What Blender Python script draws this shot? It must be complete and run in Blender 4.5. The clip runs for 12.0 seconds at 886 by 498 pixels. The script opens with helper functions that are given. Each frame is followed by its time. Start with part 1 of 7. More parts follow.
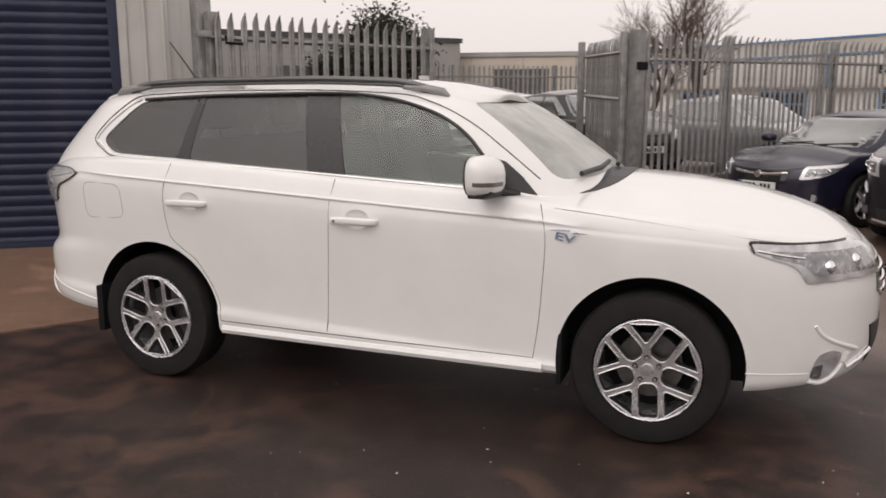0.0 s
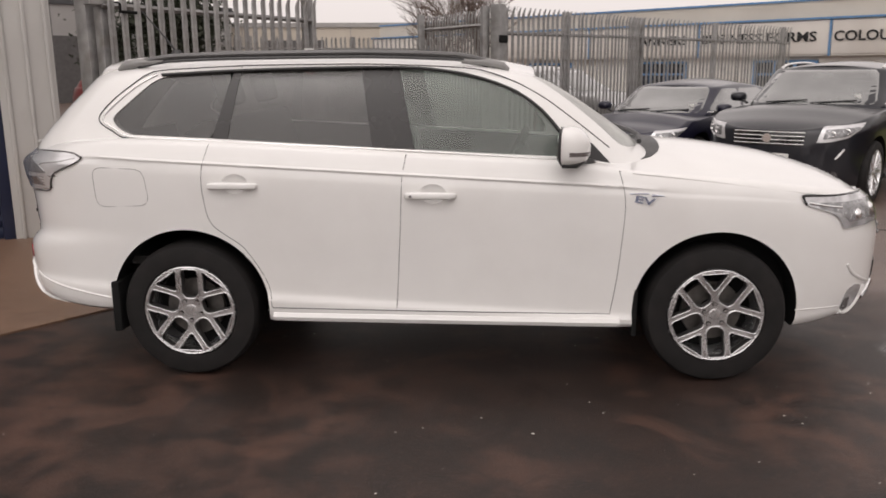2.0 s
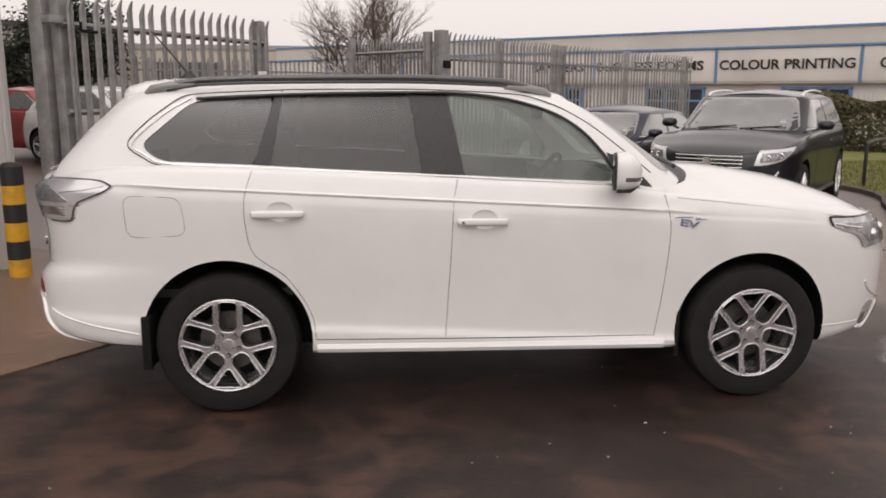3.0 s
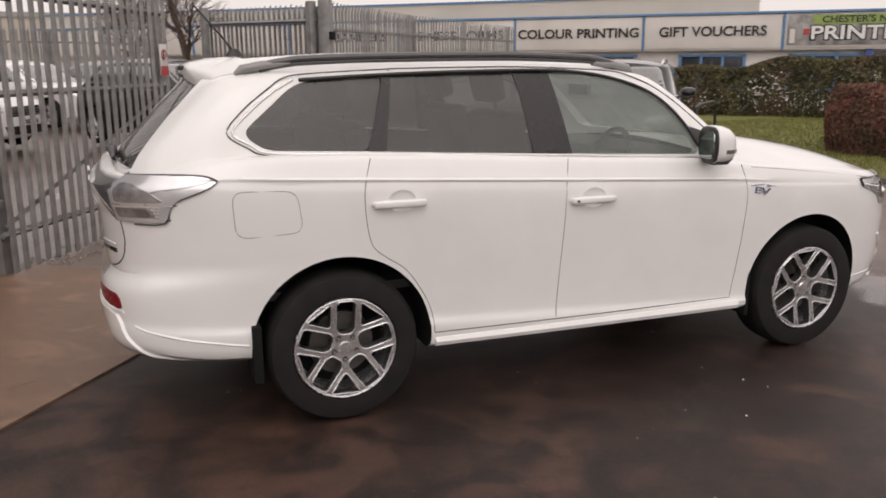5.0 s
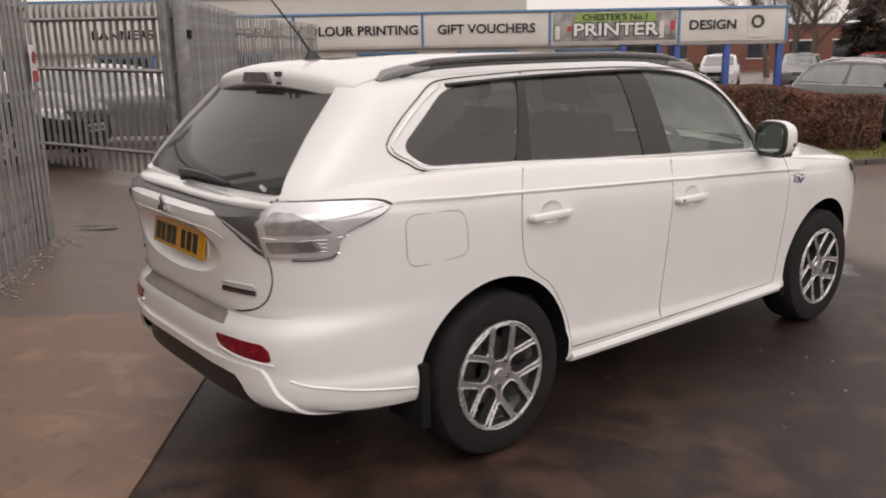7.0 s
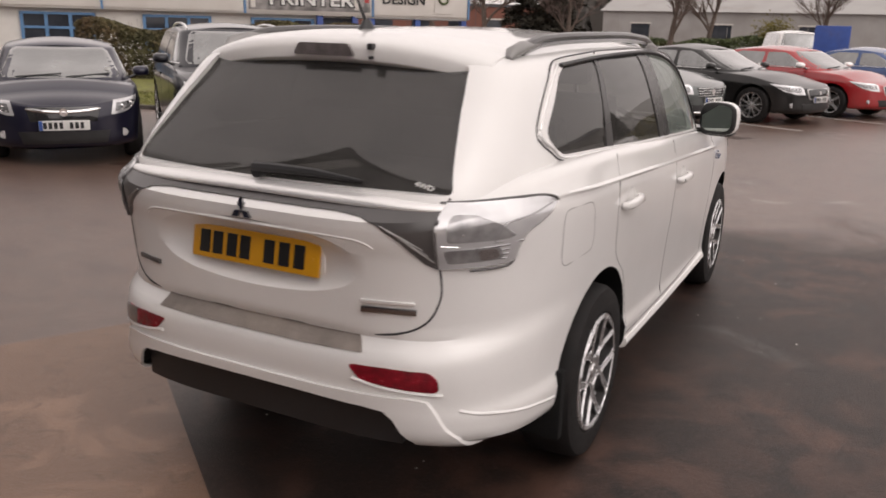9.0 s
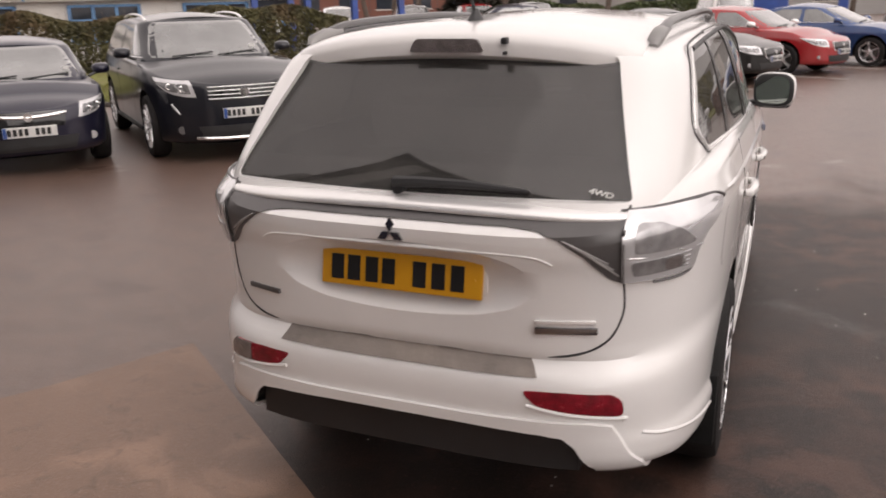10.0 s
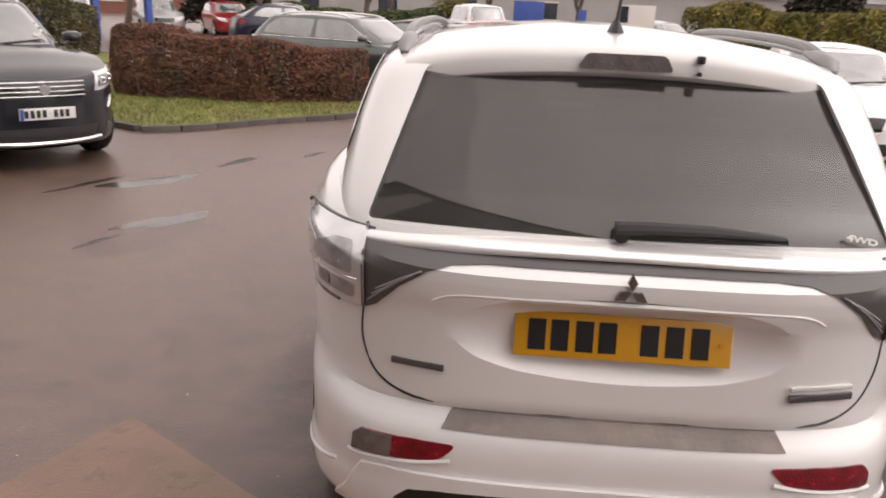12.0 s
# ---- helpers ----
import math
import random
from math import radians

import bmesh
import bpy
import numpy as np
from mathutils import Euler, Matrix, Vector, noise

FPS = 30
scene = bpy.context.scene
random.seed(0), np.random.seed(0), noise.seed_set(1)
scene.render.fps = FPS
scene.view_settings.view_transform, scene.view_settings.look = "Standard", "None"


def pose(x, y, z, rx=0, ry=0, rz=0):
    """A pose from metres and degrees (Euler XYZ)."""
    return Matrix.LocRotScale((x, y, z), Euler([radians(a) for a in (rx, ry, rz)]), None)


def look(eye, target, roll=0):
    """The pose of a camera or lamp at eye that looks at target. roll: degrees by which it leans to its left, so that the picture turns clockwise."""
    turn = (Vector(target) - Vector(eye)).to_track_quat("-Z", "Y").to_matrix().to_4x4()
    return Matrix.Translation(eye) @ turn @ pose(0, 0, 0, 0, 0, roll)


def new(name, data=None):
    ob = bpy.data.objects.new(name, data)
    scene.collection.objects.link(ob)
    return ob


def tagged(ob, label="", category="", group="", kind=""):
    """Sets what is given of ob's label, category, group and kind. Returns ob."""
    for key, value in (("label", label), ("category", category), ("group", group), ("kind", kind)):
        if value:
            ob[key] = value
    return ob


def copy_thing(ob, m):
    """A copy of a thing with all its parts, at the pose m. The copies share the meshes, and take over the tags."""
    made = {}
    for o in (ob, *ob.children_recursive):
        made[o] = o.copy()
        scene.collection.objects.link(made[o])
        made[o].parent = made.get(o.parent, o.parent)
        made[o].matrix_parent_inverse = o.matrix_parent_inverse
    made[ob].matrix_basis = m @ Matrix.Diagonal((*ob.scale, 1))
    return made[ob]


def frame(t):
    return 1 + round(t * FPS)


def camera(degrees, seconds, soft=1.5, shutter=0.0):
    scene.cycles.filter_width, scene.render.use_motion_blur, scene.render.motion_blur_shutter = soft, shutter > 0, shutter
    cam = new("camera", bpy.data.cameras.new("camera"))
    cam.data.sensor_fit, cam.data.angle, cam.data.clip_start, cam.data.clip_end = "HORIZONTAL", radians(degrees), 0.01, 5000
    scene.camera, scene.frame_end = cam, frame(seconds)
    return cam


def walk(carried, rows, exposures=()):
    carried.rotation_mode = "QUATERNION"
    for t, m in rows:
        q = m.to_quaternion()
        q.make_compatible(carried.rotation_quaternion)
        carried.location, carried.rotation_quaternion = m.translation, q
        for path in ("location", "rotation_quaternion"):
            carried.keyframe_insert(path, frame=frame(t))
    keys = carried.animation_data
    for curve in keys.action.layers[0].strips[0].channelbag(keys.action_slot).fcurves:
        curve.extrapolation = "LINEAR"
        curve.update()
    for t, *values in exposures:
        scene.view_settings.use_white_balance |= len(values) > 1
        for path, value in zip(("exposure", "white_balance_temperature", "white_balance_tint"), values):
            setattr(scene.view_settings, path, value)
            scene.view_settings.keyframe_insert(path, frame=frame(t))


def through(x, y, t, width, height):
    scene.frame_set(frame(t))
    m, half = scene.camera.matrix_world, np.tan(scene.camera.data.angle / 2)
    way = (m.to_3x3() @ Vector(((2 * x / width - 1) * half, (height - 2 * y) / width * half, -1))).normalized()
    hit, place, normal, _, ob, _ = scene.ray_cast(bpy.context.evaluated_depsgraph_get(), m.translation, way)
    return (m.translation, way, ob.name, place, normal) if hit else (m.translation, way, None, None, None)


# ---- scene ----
cam = camera(57.1, 12.0, 1.7, 0.4)
PATH = [
    (0, (1.683, -4.454, 1.544), (1.003, -2.609, 1.181), -0.1),
    (0.5, (1.331, -4.595, 1.559), (0.771, -2.713, 1.18), -1.3),
    (1, (0.928, -4.642, 1.549), (0.461, -2.743, 1.13), -2.0),
    (1.5, (0.556, -4.768, 1.538), (0.308, -2.821, 1.154), -0.4),
    (2, (0.192, -4.854, 1.561), (0.085, -2.904, 1.13), -0.4),
    (2.5, (-0.214, -4.791, 1.575), (-0.196, -2.84, 1.135), -1.7),
    (3, (-0.616, -4.802, 1.571), (-0.446, -2.845, 1.195), 0.1),
    (3.2, (-0.788, -4.809, 1.594), (-0.576, -2.865, 1.175), -1.4),
    (4.8, (-2.043, -4.392, 1.625), (-1.391, -2.563, 1.148), 0.1),
    (5, (-2.173, -4.314, 1.617), (-1.476, -2.494, 1.168), -0.4),
    (5.5, (-2.505, -4.023, 1.628), (-1.661, -2.272, 1.158), -0.2),
    (6, (-2.905, -3.806, 1.636), (-1.935, -2.112, 1.199), 0.2),
    (6.5, (-3.227, -3.569, 1.633), (-2.101, -1.977, 1.188), 0.6),
    (7, (-3.510, -3.228, 1.658), (-2.293, -1.710, 1.195), -1.0),
    (7.2, (-3.607, -3.102, 1.637), (-2.346, -1.607, 1.220), -0.2),
    (8.8, (-4.214, -1.884, 1.631), (-2.532, -0.903, 1.174), 0.8),
    (9, (-4.303, -1.714, 1.668), (-2.588, -0.832, 1.140), 1.5),
    (9.5, (-4.356, -1.379, 1.673), (-2.610, -0.541, 1.174), 0.2),
    (10, (-4.368, -0.997, 1.721), (-2.604, -0.261, 1.135), -1.3),
    (10.5, (-4.411, -0.659, 1.733), (-2.544, -0.182, 1.196), -2.2),
    (11, (-4.394, -0.363, 1.739), (-2.509, -0.038, 1.153), -1.8),
    (11.5, (-4.268, 0.001, 1.735), (-2.376, 0.277, 1.148), -1.3),
    (12, (-4.161, 0.336, 1.704), (-2.248, 0.446, 1.132), 2.6),
]
walk(cam, [(t, look(eye, target, roll)) for t, eye, target, roll in PATH], [(0, 0.08, 6650, 13), (5, 0.10, 6700, 14), (7, 0.12, 6720, 14), (9.5, 0.24, 6760, 15.5), (10.5, 0.50, 6780, 16), (12, 0.62, 6800, 16.5)])

# ---- world and light ----
world = bpy.data.worlds.new("world")
scene.world = world
world.use_nodes = True
wn, wl = world.node_tree.nodes, world.node_tree.links
sky = wn.new("ShaderNodeTexSky")
sky.sky_type, sky.sun_disc = "NISHITA", False
sky.sun_elevation, sky.sun_rotation = radians(48), radians(200)
sky.air_density, sky.dust_density, sky.ozone_density = 1.0, 6.0, 1.0
grey = wn.new("ShaderNodeHueSaturation")
grey.inputs["Saturation"].default_value = 0.12
even = wn.new("ShaderNodeMix")
even.data_type = "RGBA"
even.inputs["Factor"].default_value = 0.72
even.inputs["B"].default_value = (8.1, 7.57, 7.33, 1)
wl.new(sky.outputs["Color"], grey.inputs["Color"])
wl.new(grey.outputs["Color"], even.inputs["A"])
wl.new(even.outputs["Result"], wn["Background"].inputs["Color"])
wn["Background"].inputs["Strength"].default_value = 0.13
sun = new("sun", bpy.data.lights.new("sun", "SUN"))
sun.data.energy, sun.data.angle, sun.data.color = 0.55, radians(100), (1.0, 0.96, 0.92)
sun.rotation_euler = (radians(42), 0, radians(-20))


# ---- materials ----
def nodes_of(m):
    m.use_nodes = True
    return m.node_tree.nodes, m.node_tree.links, m.node_tree.nodes["Principled BSDF"]


def mat(name, color, rough=0.5, metal=0.0, var=0.12, scale=6.0, bump=0.0, bump_scale=60.0, coat=0.0, dirt=None, dirt_amt=0.0, dirt_scale=2.0, rand=0.0, rough_var=0.1, spec=0.5):
    """A surface with broad variation, fine grain, worn stains and relief, in metres."""
    m = bpy.data.materials.new(name)
    n, l, b = nodes_of(m)
    co = n.new("ShaderNodeTexCoord")
    big = n.new("ShaderNodeTexNoise")
    big.inputs["Scale"].default_value, big.inputs["Detail"].default_value = scale, 6
    l.new(co.outputs["Object"], big.inputs["Vector"])
    ramp = n.new("ShaderNodeValToRGB")
    ramp.color_ramp.elements[0].position, ramp.color_ramp.elements[1].position = 0.3, 0.7
    ramp.color_ramp.elements[0].color = (*[c * (1 - var) for c in color], 1)
    ramp.color_ramp.elements[1].color = (*[min(1, c * (1 + var)) for c in color], 1)
    l.new(big.outputs["Fac"], ramp.inputs["Fac"])
    out = ramp.outputs["Color"]
    if dirt:
        st = n.new("ShaderNodeTexNoise")
        st.inputs["Scale"].default_value, st.inputs["Detail"].default_value = dirt_scale, 8
        l.new(co.outputs["Object"], st.inputs["Vector"])
        sr = n.new("ShaderNodeMapRange")
        sr.inputs["From Min"].default_value, sr.inputs["From Max"].default_value = 0.5, 0.72
        sr.inputs["To Max"].default_value = dirt_amt
        l.new(st.outputs["Fac"], sr.inputs["Value"])
        mx = n.new("ShaderNodeMix")
        mx.data_type = "RGBA"
        mx.inputs["B"].default_value = (*dirt, 1)
        l.new(sr.outputs["Result"], mx.inputs["Factor"])
        l.new(out, mx.inputs["A"])
        out = mx.outputs["Result"]
    if rand:
        oi = n.new("ShaderNodeObjectInfo")
        rr = n.new("ShaderNodeMapRange")
        rr.inputs["To Min"].default_value, rr.inputs["To Max"].default_value = 1 - rand, 1 + rand
        l.new(oi.outputs["Random"], rr.inputs["Value"])
        hs = n.new("ShaderNodeHueSaturation")
        l.new(rr.outputs["Result"], hs.inputs["Value"])
        l.new(out, hs.inputs["Color"])
        out = hs.outputs["Color"]
    l.new(out, b.inputs["Base Color"])
    fine = n.new("ShaderNodeTexNoise")
    fine.inputs["Scale"].default_value, fine.inputs["Detail"].default_value = bump_scale, 4
    l.new(co.outputs["Object"], fine.inputs["Vector"])
    mr = n.new("ShaderNodeMapRange")
    mr.inputs["To Min"].default_value, mr.inputs["To Max"].default_value = max(0.02, rough - rough_var), min(1, rough + rough_var)
    l.new(big.outputs["Fac"], mr.inputs["Value"])
    l.new(mr.outputs["Result"], b.inputs["Roughness"])
    b.inputs["Metallic"].default_value = metal
    b.inputs["Coat Weight"].default_value = coat
    b.inputs["Coat Roughness"].default_value = 0.06
    b.inputs["Specular IOR Level"].default_value = spec
    if bump:
        bp = n.new("ShaderNodeBump")
        bp.inputs["Strength"].default_value, bp.inputs["Distance"].default_value = bump, 0.01
        l.new(fine.outputs["Fac"], bp.inputs["Height"])
        l.new(bp.outputs["Normal"], b.inputs["Normal"])
    return m


def paint(name, color, rough=0.32, metal=0.0, film=0.1, coat=1.0, spec=0.5):
    """Car paint under clear coat, with a thin road film."""
    dust = (0.35, 0.31, 0.28)
    return mat(name, color, rough, metal, 0.04, 1.5, 0.03, 350, coat, dust, film, 1.6, rough_var=0.05, spec=spec)


def glass(name, tint, through, rough=0.02, ior=1.5, film=0.0, film_tone=(0.42, 0.40, 0.38)):
    """Tinted pane: a dark body with a clear share, and the gloss of glass."""
    m = bpy.data.materials.new(name)
    n, l, b = nodes_of(m)
    b.inputs["Base Color"].default_value = (*tint, 1)
    b.inputs["Roughness"].default_value = rough
    b.inputs["IOR"].default_value = 1.5
    clear = n.new("ShaderNodeBsdfTransparent")
    clear.inputs["Color"].default_value = (*through, 1)
    gloss = n.new("ShaderNodeBsdfGlossy")
    gloss.inputs["Roughness"].default_value = rough
    f0 = ((ior - 1) / (ior + 1)) ** 2
    lw = n.new("ShaderNodeLayerWeight")
    lw.inputs["Blend"].default_value = 0.5
    steep = n.new("ShaderNodeMath")
    steep.operation = "POWER"
    steep.inputs[1].default_value = 5.0
    l.new(lw.outputs["Facing"], steep.inputs[0])
    fr = n.new("ShaderNodeMath")
    fr.operation = "MULTIPLY_ADD"
    fr.inputs[1].default_value, fr.inputs[2].default_value = 1 - f0, f0
    l.new(steep.outputs["Value"], fr.inputs[0])
    mix = n.new("ShaderNodeMixShader")
    l.new(fr.outputs["Value"], mix.inputs["Fac"])
    l.new(clear.outputs["BSDF"], mix.inputs[1])
    l.new(gloss.outputs["BSDF"], mix.inputs[2])
    # diffuse film of dirt and mist; where pale, sky reflection is painted in too
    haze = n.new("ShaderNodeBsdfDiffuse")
    haze.inputs["Color"].default_value = (*film_tone, 1)
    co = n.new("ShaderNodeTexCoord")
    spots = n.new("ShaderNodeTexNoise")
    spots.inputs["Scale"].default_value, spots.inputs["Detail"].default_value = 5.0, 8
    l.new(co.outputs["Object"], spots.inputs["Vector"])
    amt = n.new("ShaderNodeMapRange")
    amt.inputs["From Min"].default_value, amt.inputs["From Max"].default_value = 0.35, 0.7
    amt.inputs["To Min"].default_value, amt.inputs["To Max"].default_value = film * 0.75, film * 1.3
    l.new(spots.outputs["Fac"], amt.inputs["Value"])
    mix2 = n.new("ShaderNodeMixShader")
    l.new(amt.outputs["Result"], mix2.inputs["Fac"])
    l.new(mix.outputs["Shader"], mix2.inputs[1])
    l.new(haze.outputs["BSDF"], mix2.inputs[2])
    l.new(mix2.outputs["Shader"], n["Material Output"].inputs["Surface"])
    return m


WHITE = paint("white_paint", (0.79, 0.78, 0.765), film=0.12)
BLACK_TRIM = mat("black_trim", (0.018, 0.018, 0.019), 0.45, var=0.2, bump=0.1, bump_scale=400)
GLOSS_BLACK = mat("gloss_black", (0.012, 0.012, 0.013), 0.08, var=0.2, coat=0.5)
GREY_TRIM = mat("grey_trim", (0.085, 0.08, 0.08), 0.4, var=0.15, coat=0.15)
CHROME = mat("chrome", (0.86, 0.86, 0.86), 0.1, 1.0, 0.03, rough_var=0.05)
ALLOY = mat("alloy", (0.72, 0.72, 0.73), 0.27, 0.85, 0.05, 8, rough_var=0.06, dirt=(0.12, 0.1, 0.09), dirt_amt=0.25, dirt_scale=9)
DARK_ALLOY = mat("dark_alloy", (0.05, 0.05, 0.055), 0.4, 0.6, 0.2)
RUBBER = mat("rubber", (0.013, 0.012, 0.012), 0.7, var=0.25, scale=12, bump=0.25, bump_scale=250, dirt=(0.05, 0.038, 0.034), dirt_amt=0.15, dirt_scale=7, spec=0.25)
LINER = mat("arch_liner", (0.010, 0.010, 0.010), 0.9, bump=0.2, bump_scale=120, spec=0.2)
TINT = glass("privacy_glass", (0.02, 0.02, 0.02), (0.24, 0.235, 0.23), 0.02, 1.78, 0.07)
CLEAR = glass("clear_glass", (0.02, 0.02, 0.02), (0.72, 0.80, 0.75), 0.02, 1.75, 0.24, (0.36, 0.40, 0.37))
LAMP_SILVER = mat("lamp_silver", (0.66, 0.66, 0.67), 0.16, 0.5, 0.12, 9, coat=1.0)
LAMP_GREY = mat("lamp_grey", (0.34, 0.335, 0.34), 0.2, 0.55, 0.3, 22, 0.05, 120, coat=1.0)
DARK_MIRROR = mat("dusky_mirror", (0.30, 0.33, 0.31), 0.03, 1.0, 0.03, rough_var=0.01)
SATIN = mat("satin_chrome", (0.84, 0.83, 0.82), 0.2, 0.45, 0.04, rough_var=0.05)
LAMP_BOWL = mat("lamp_bowl", (0.27, 0.27, 0.275), 0.25, 0.6, 0.5, 30, coat=1.0)
LAMP_GLASS = glass("lamp_glass", (0.02, 0.02, 0.02), (0.88, 0.88, 0.9))
SILVER_LENS = mat("silver_reflector", (0.56, 0.56, 0.57), 0.16, 0.45, 0.35, 14, 0.06, 160, coat=1.0)
RED_LENS = mat("red_lens", (0.20, 0.003, 0.012), 0.25, var=0.45, scale=25, bump=0.4, bump_scale=180, coat=0.35, spec=0.3)
SMOKE_LENS = mat("smoked_lens", (0.155, 0.135, 0.13), 0.2, 0.2, var=0.3, scale=24, bump=0.3, bump_scale=150, coat=0.7)
AMBER = mat("amber_lens", (0.5, 0.16, 0.03), 0.15, var=0.2, coat=1.0)
PLATE_Y = mat("yellow_plate", (0.62, 0.30, 0.012), 0.35, var=0.06, scale=9, coat=0.3)
PLATE_W = mat("white_plate", (0.68, 0.68, 0.66), 0.35, var=0.06, scale=9, coat=0.3)
INK = mat("black_ink", (0.012, 0.012, 0.012), 0.4)
BLUE_INK = mat("blue_ink", (0.03, 0.09, 0.32), 0.35)
SEAT = mat("seat_fabric", (0.03, 0.03, 0.031), 0.85, var=0.2, scale=30, bump=0.3, bump_scale=500)
CABIN = mat("cabin_plastic", (0.045, 0.044, 0.043), 0.65, var=0.2, bump=0.2, bump_scale=300)
CABIN_PALE = mat("cabin_lining", (0.34, 0.33, 0.31), 0.85, var=0.1)
GALV = mat("galvanised_steel", (0.30, 0.295, 0.29), 0.5, 0.55, 0.22, 9, 0.15, 90, dirt=(0.16, 0.13, 0.11), dirt_amt=0.5, dirt_scale=5, rand=0.14)
SHUTTER = mat("blue_shutter", (0.007, 0.012, 0.040), 0.55, var=0.18, scale=4, bump=0.1, dirt=(0.035, 0.038, 0.06), dirt_amt=0.4, dirt_scale=3)
CLAD = mat("pale_cladding", (0.50, 0.49, 0.47), 0.55, var=0.07, scale=1.5, bump=0.1, dirt=(0.30, 0.27, 0.24), dirt_amt=0.5, dirt_scale=1.3)
DARK_ROOF = mat("dark_roof_sheet", (0.06, 0.06, 0.065), 0.6, var=0.2, scale=3, bump=0.2)
BRICK = mat("red_brick", (0.17, 0.070, 0.050), 0.85, var=0.25, scale=14, bump=0.5, bump_scale=60)
SIGN_W = mat("sign_board", (0.60, 0.57, 0.53), 0.5, var=0.05, scale=0.8, dirt=(0.45, 0.4, 0.36), dirt_amt=0.35, dirt_scale=0.6)
SIGN_BLUE = mat("blue_frame", (0.10, 0.22, 0.40), 0.45, var=0.1)
SIGN_GREEN = mat("green_band", (0.24, 0.33, 0.08), 0.5, var=0.1)
SIGN_RED = mat("red_sticker", (0.42, 0.05, 0.05), 0.5, var=0.1)
STONE_W = mat("white_render", (0.66, 0.64, 0.60), 0.8, var=0.06, scale=2, bump=0.2, dirt=(0.4, 0.37, 0.33), dirt_amt=0.4, dirt_scale=0.8)
BEIGE = mat("beige_cladding", (0.52, 0.47, 0.40), 0.7, var=0.06, scale=0.6, bump=0.15, dirt=(0.4, 0.35, 0.3), dirt_amt=0.4, dirt_scale=0.4)
GREY_CLAD = mat("grey_cladding", (0.33, 0.32, 0.31), 0.7, var=0.08, scale=0.6, bump=0.15, dirt=(0.22, 0.2, 0.18), dirt_amt=0.5, dirt_scale=0.4)
WINDOW_DARK = mat("far_window", (0.03, 0.035, 0.045), 0.08, var=0.3, scale=2, coat=0.5)
BARK = mat("bark", (0.10, 0.075, 0.06), 0.9, var=0.3, scale=12, bump=0.6, bump_scale=50)
TWIG = mat("twigs", (0.13, 0.095, 0.08), 0.9, var=0.3, scale=8)
HEDGE_RED = mat("russet_leaves", (0.165, 0.072, 0.048), 0.8, var=0.45, scale=3.0, dirt=(0.085, 0.065, 0.04), dirt_amt=0.8, dirt_scale=1.6)
HEDGE_GREEN = mat("green_leaves", (0.055, 0.075, 0.022), 0.65, var=0.45, scale=3.0, dirt=(0.09, 0.06, 0.03), dirt_amt=0.7, dirt_scale=1.5)
HEDGE_YELLOW = mat("golden_leaves", (0.15, 0.125, 0.022), 0.7, var=0.45, scale=1.5, dirt=(0.035, 0.04, 0.014), dirt_amt=0.9, dirt_scale=0.9)
EVERGREEN = mat("evergreen_leaves", (0.030, 0.036, 0.020), 0.7, var=0.45, scale=2.0)
GRASS = mat("grass", (0.145, 0.15, 0.035), 0.85, var=0.35, scale=5, bump=0.9, bump_scale=45, dirt=(0.16, 0.12, 0.05), dirt_amt=0.7, dirt_scale=1.6)
KERB = mat("kerb_stone", (0.075, 0.062, 0.055), 0.7, var=0.2, scale=6, bump=0.4, bump_scale=80, rand=0.12)
YELLOW = mat("yellow_band", (0.62, 0.33, 0.02), 0.5, var=0.12, scale=9, dirt=(0.2, 0.13, 0.05), dirt_amt=0.5, dirt_scale=7)
BLACK_BAND = mat("black_band", (0.015, 0.015, 0.015), 0.5, var=0.2)
RAIL_BLACK = mat("black_rail", (0.012, 0.012, 0.012), 0.4)
LINE_W = mat("worn_white_line", (0.42, 0.40, 0.38), 0.6, var=0.2, scale=12, dirt=(0.12, 0.1, 0.09), dirt_amt=0.8, dirt_scale=14)
LITTER = mat("litter", (0.5, 0.48, 0.45), 0.7, var=0.3, scale=30, rand=0.3)
BLUE_BOX = mat("blue_steel", (0.03, 0.075, 0.30), 0.5, var=0.12, dirt=(0.1, 0.08, 0.08), dirt_amt=0.3)


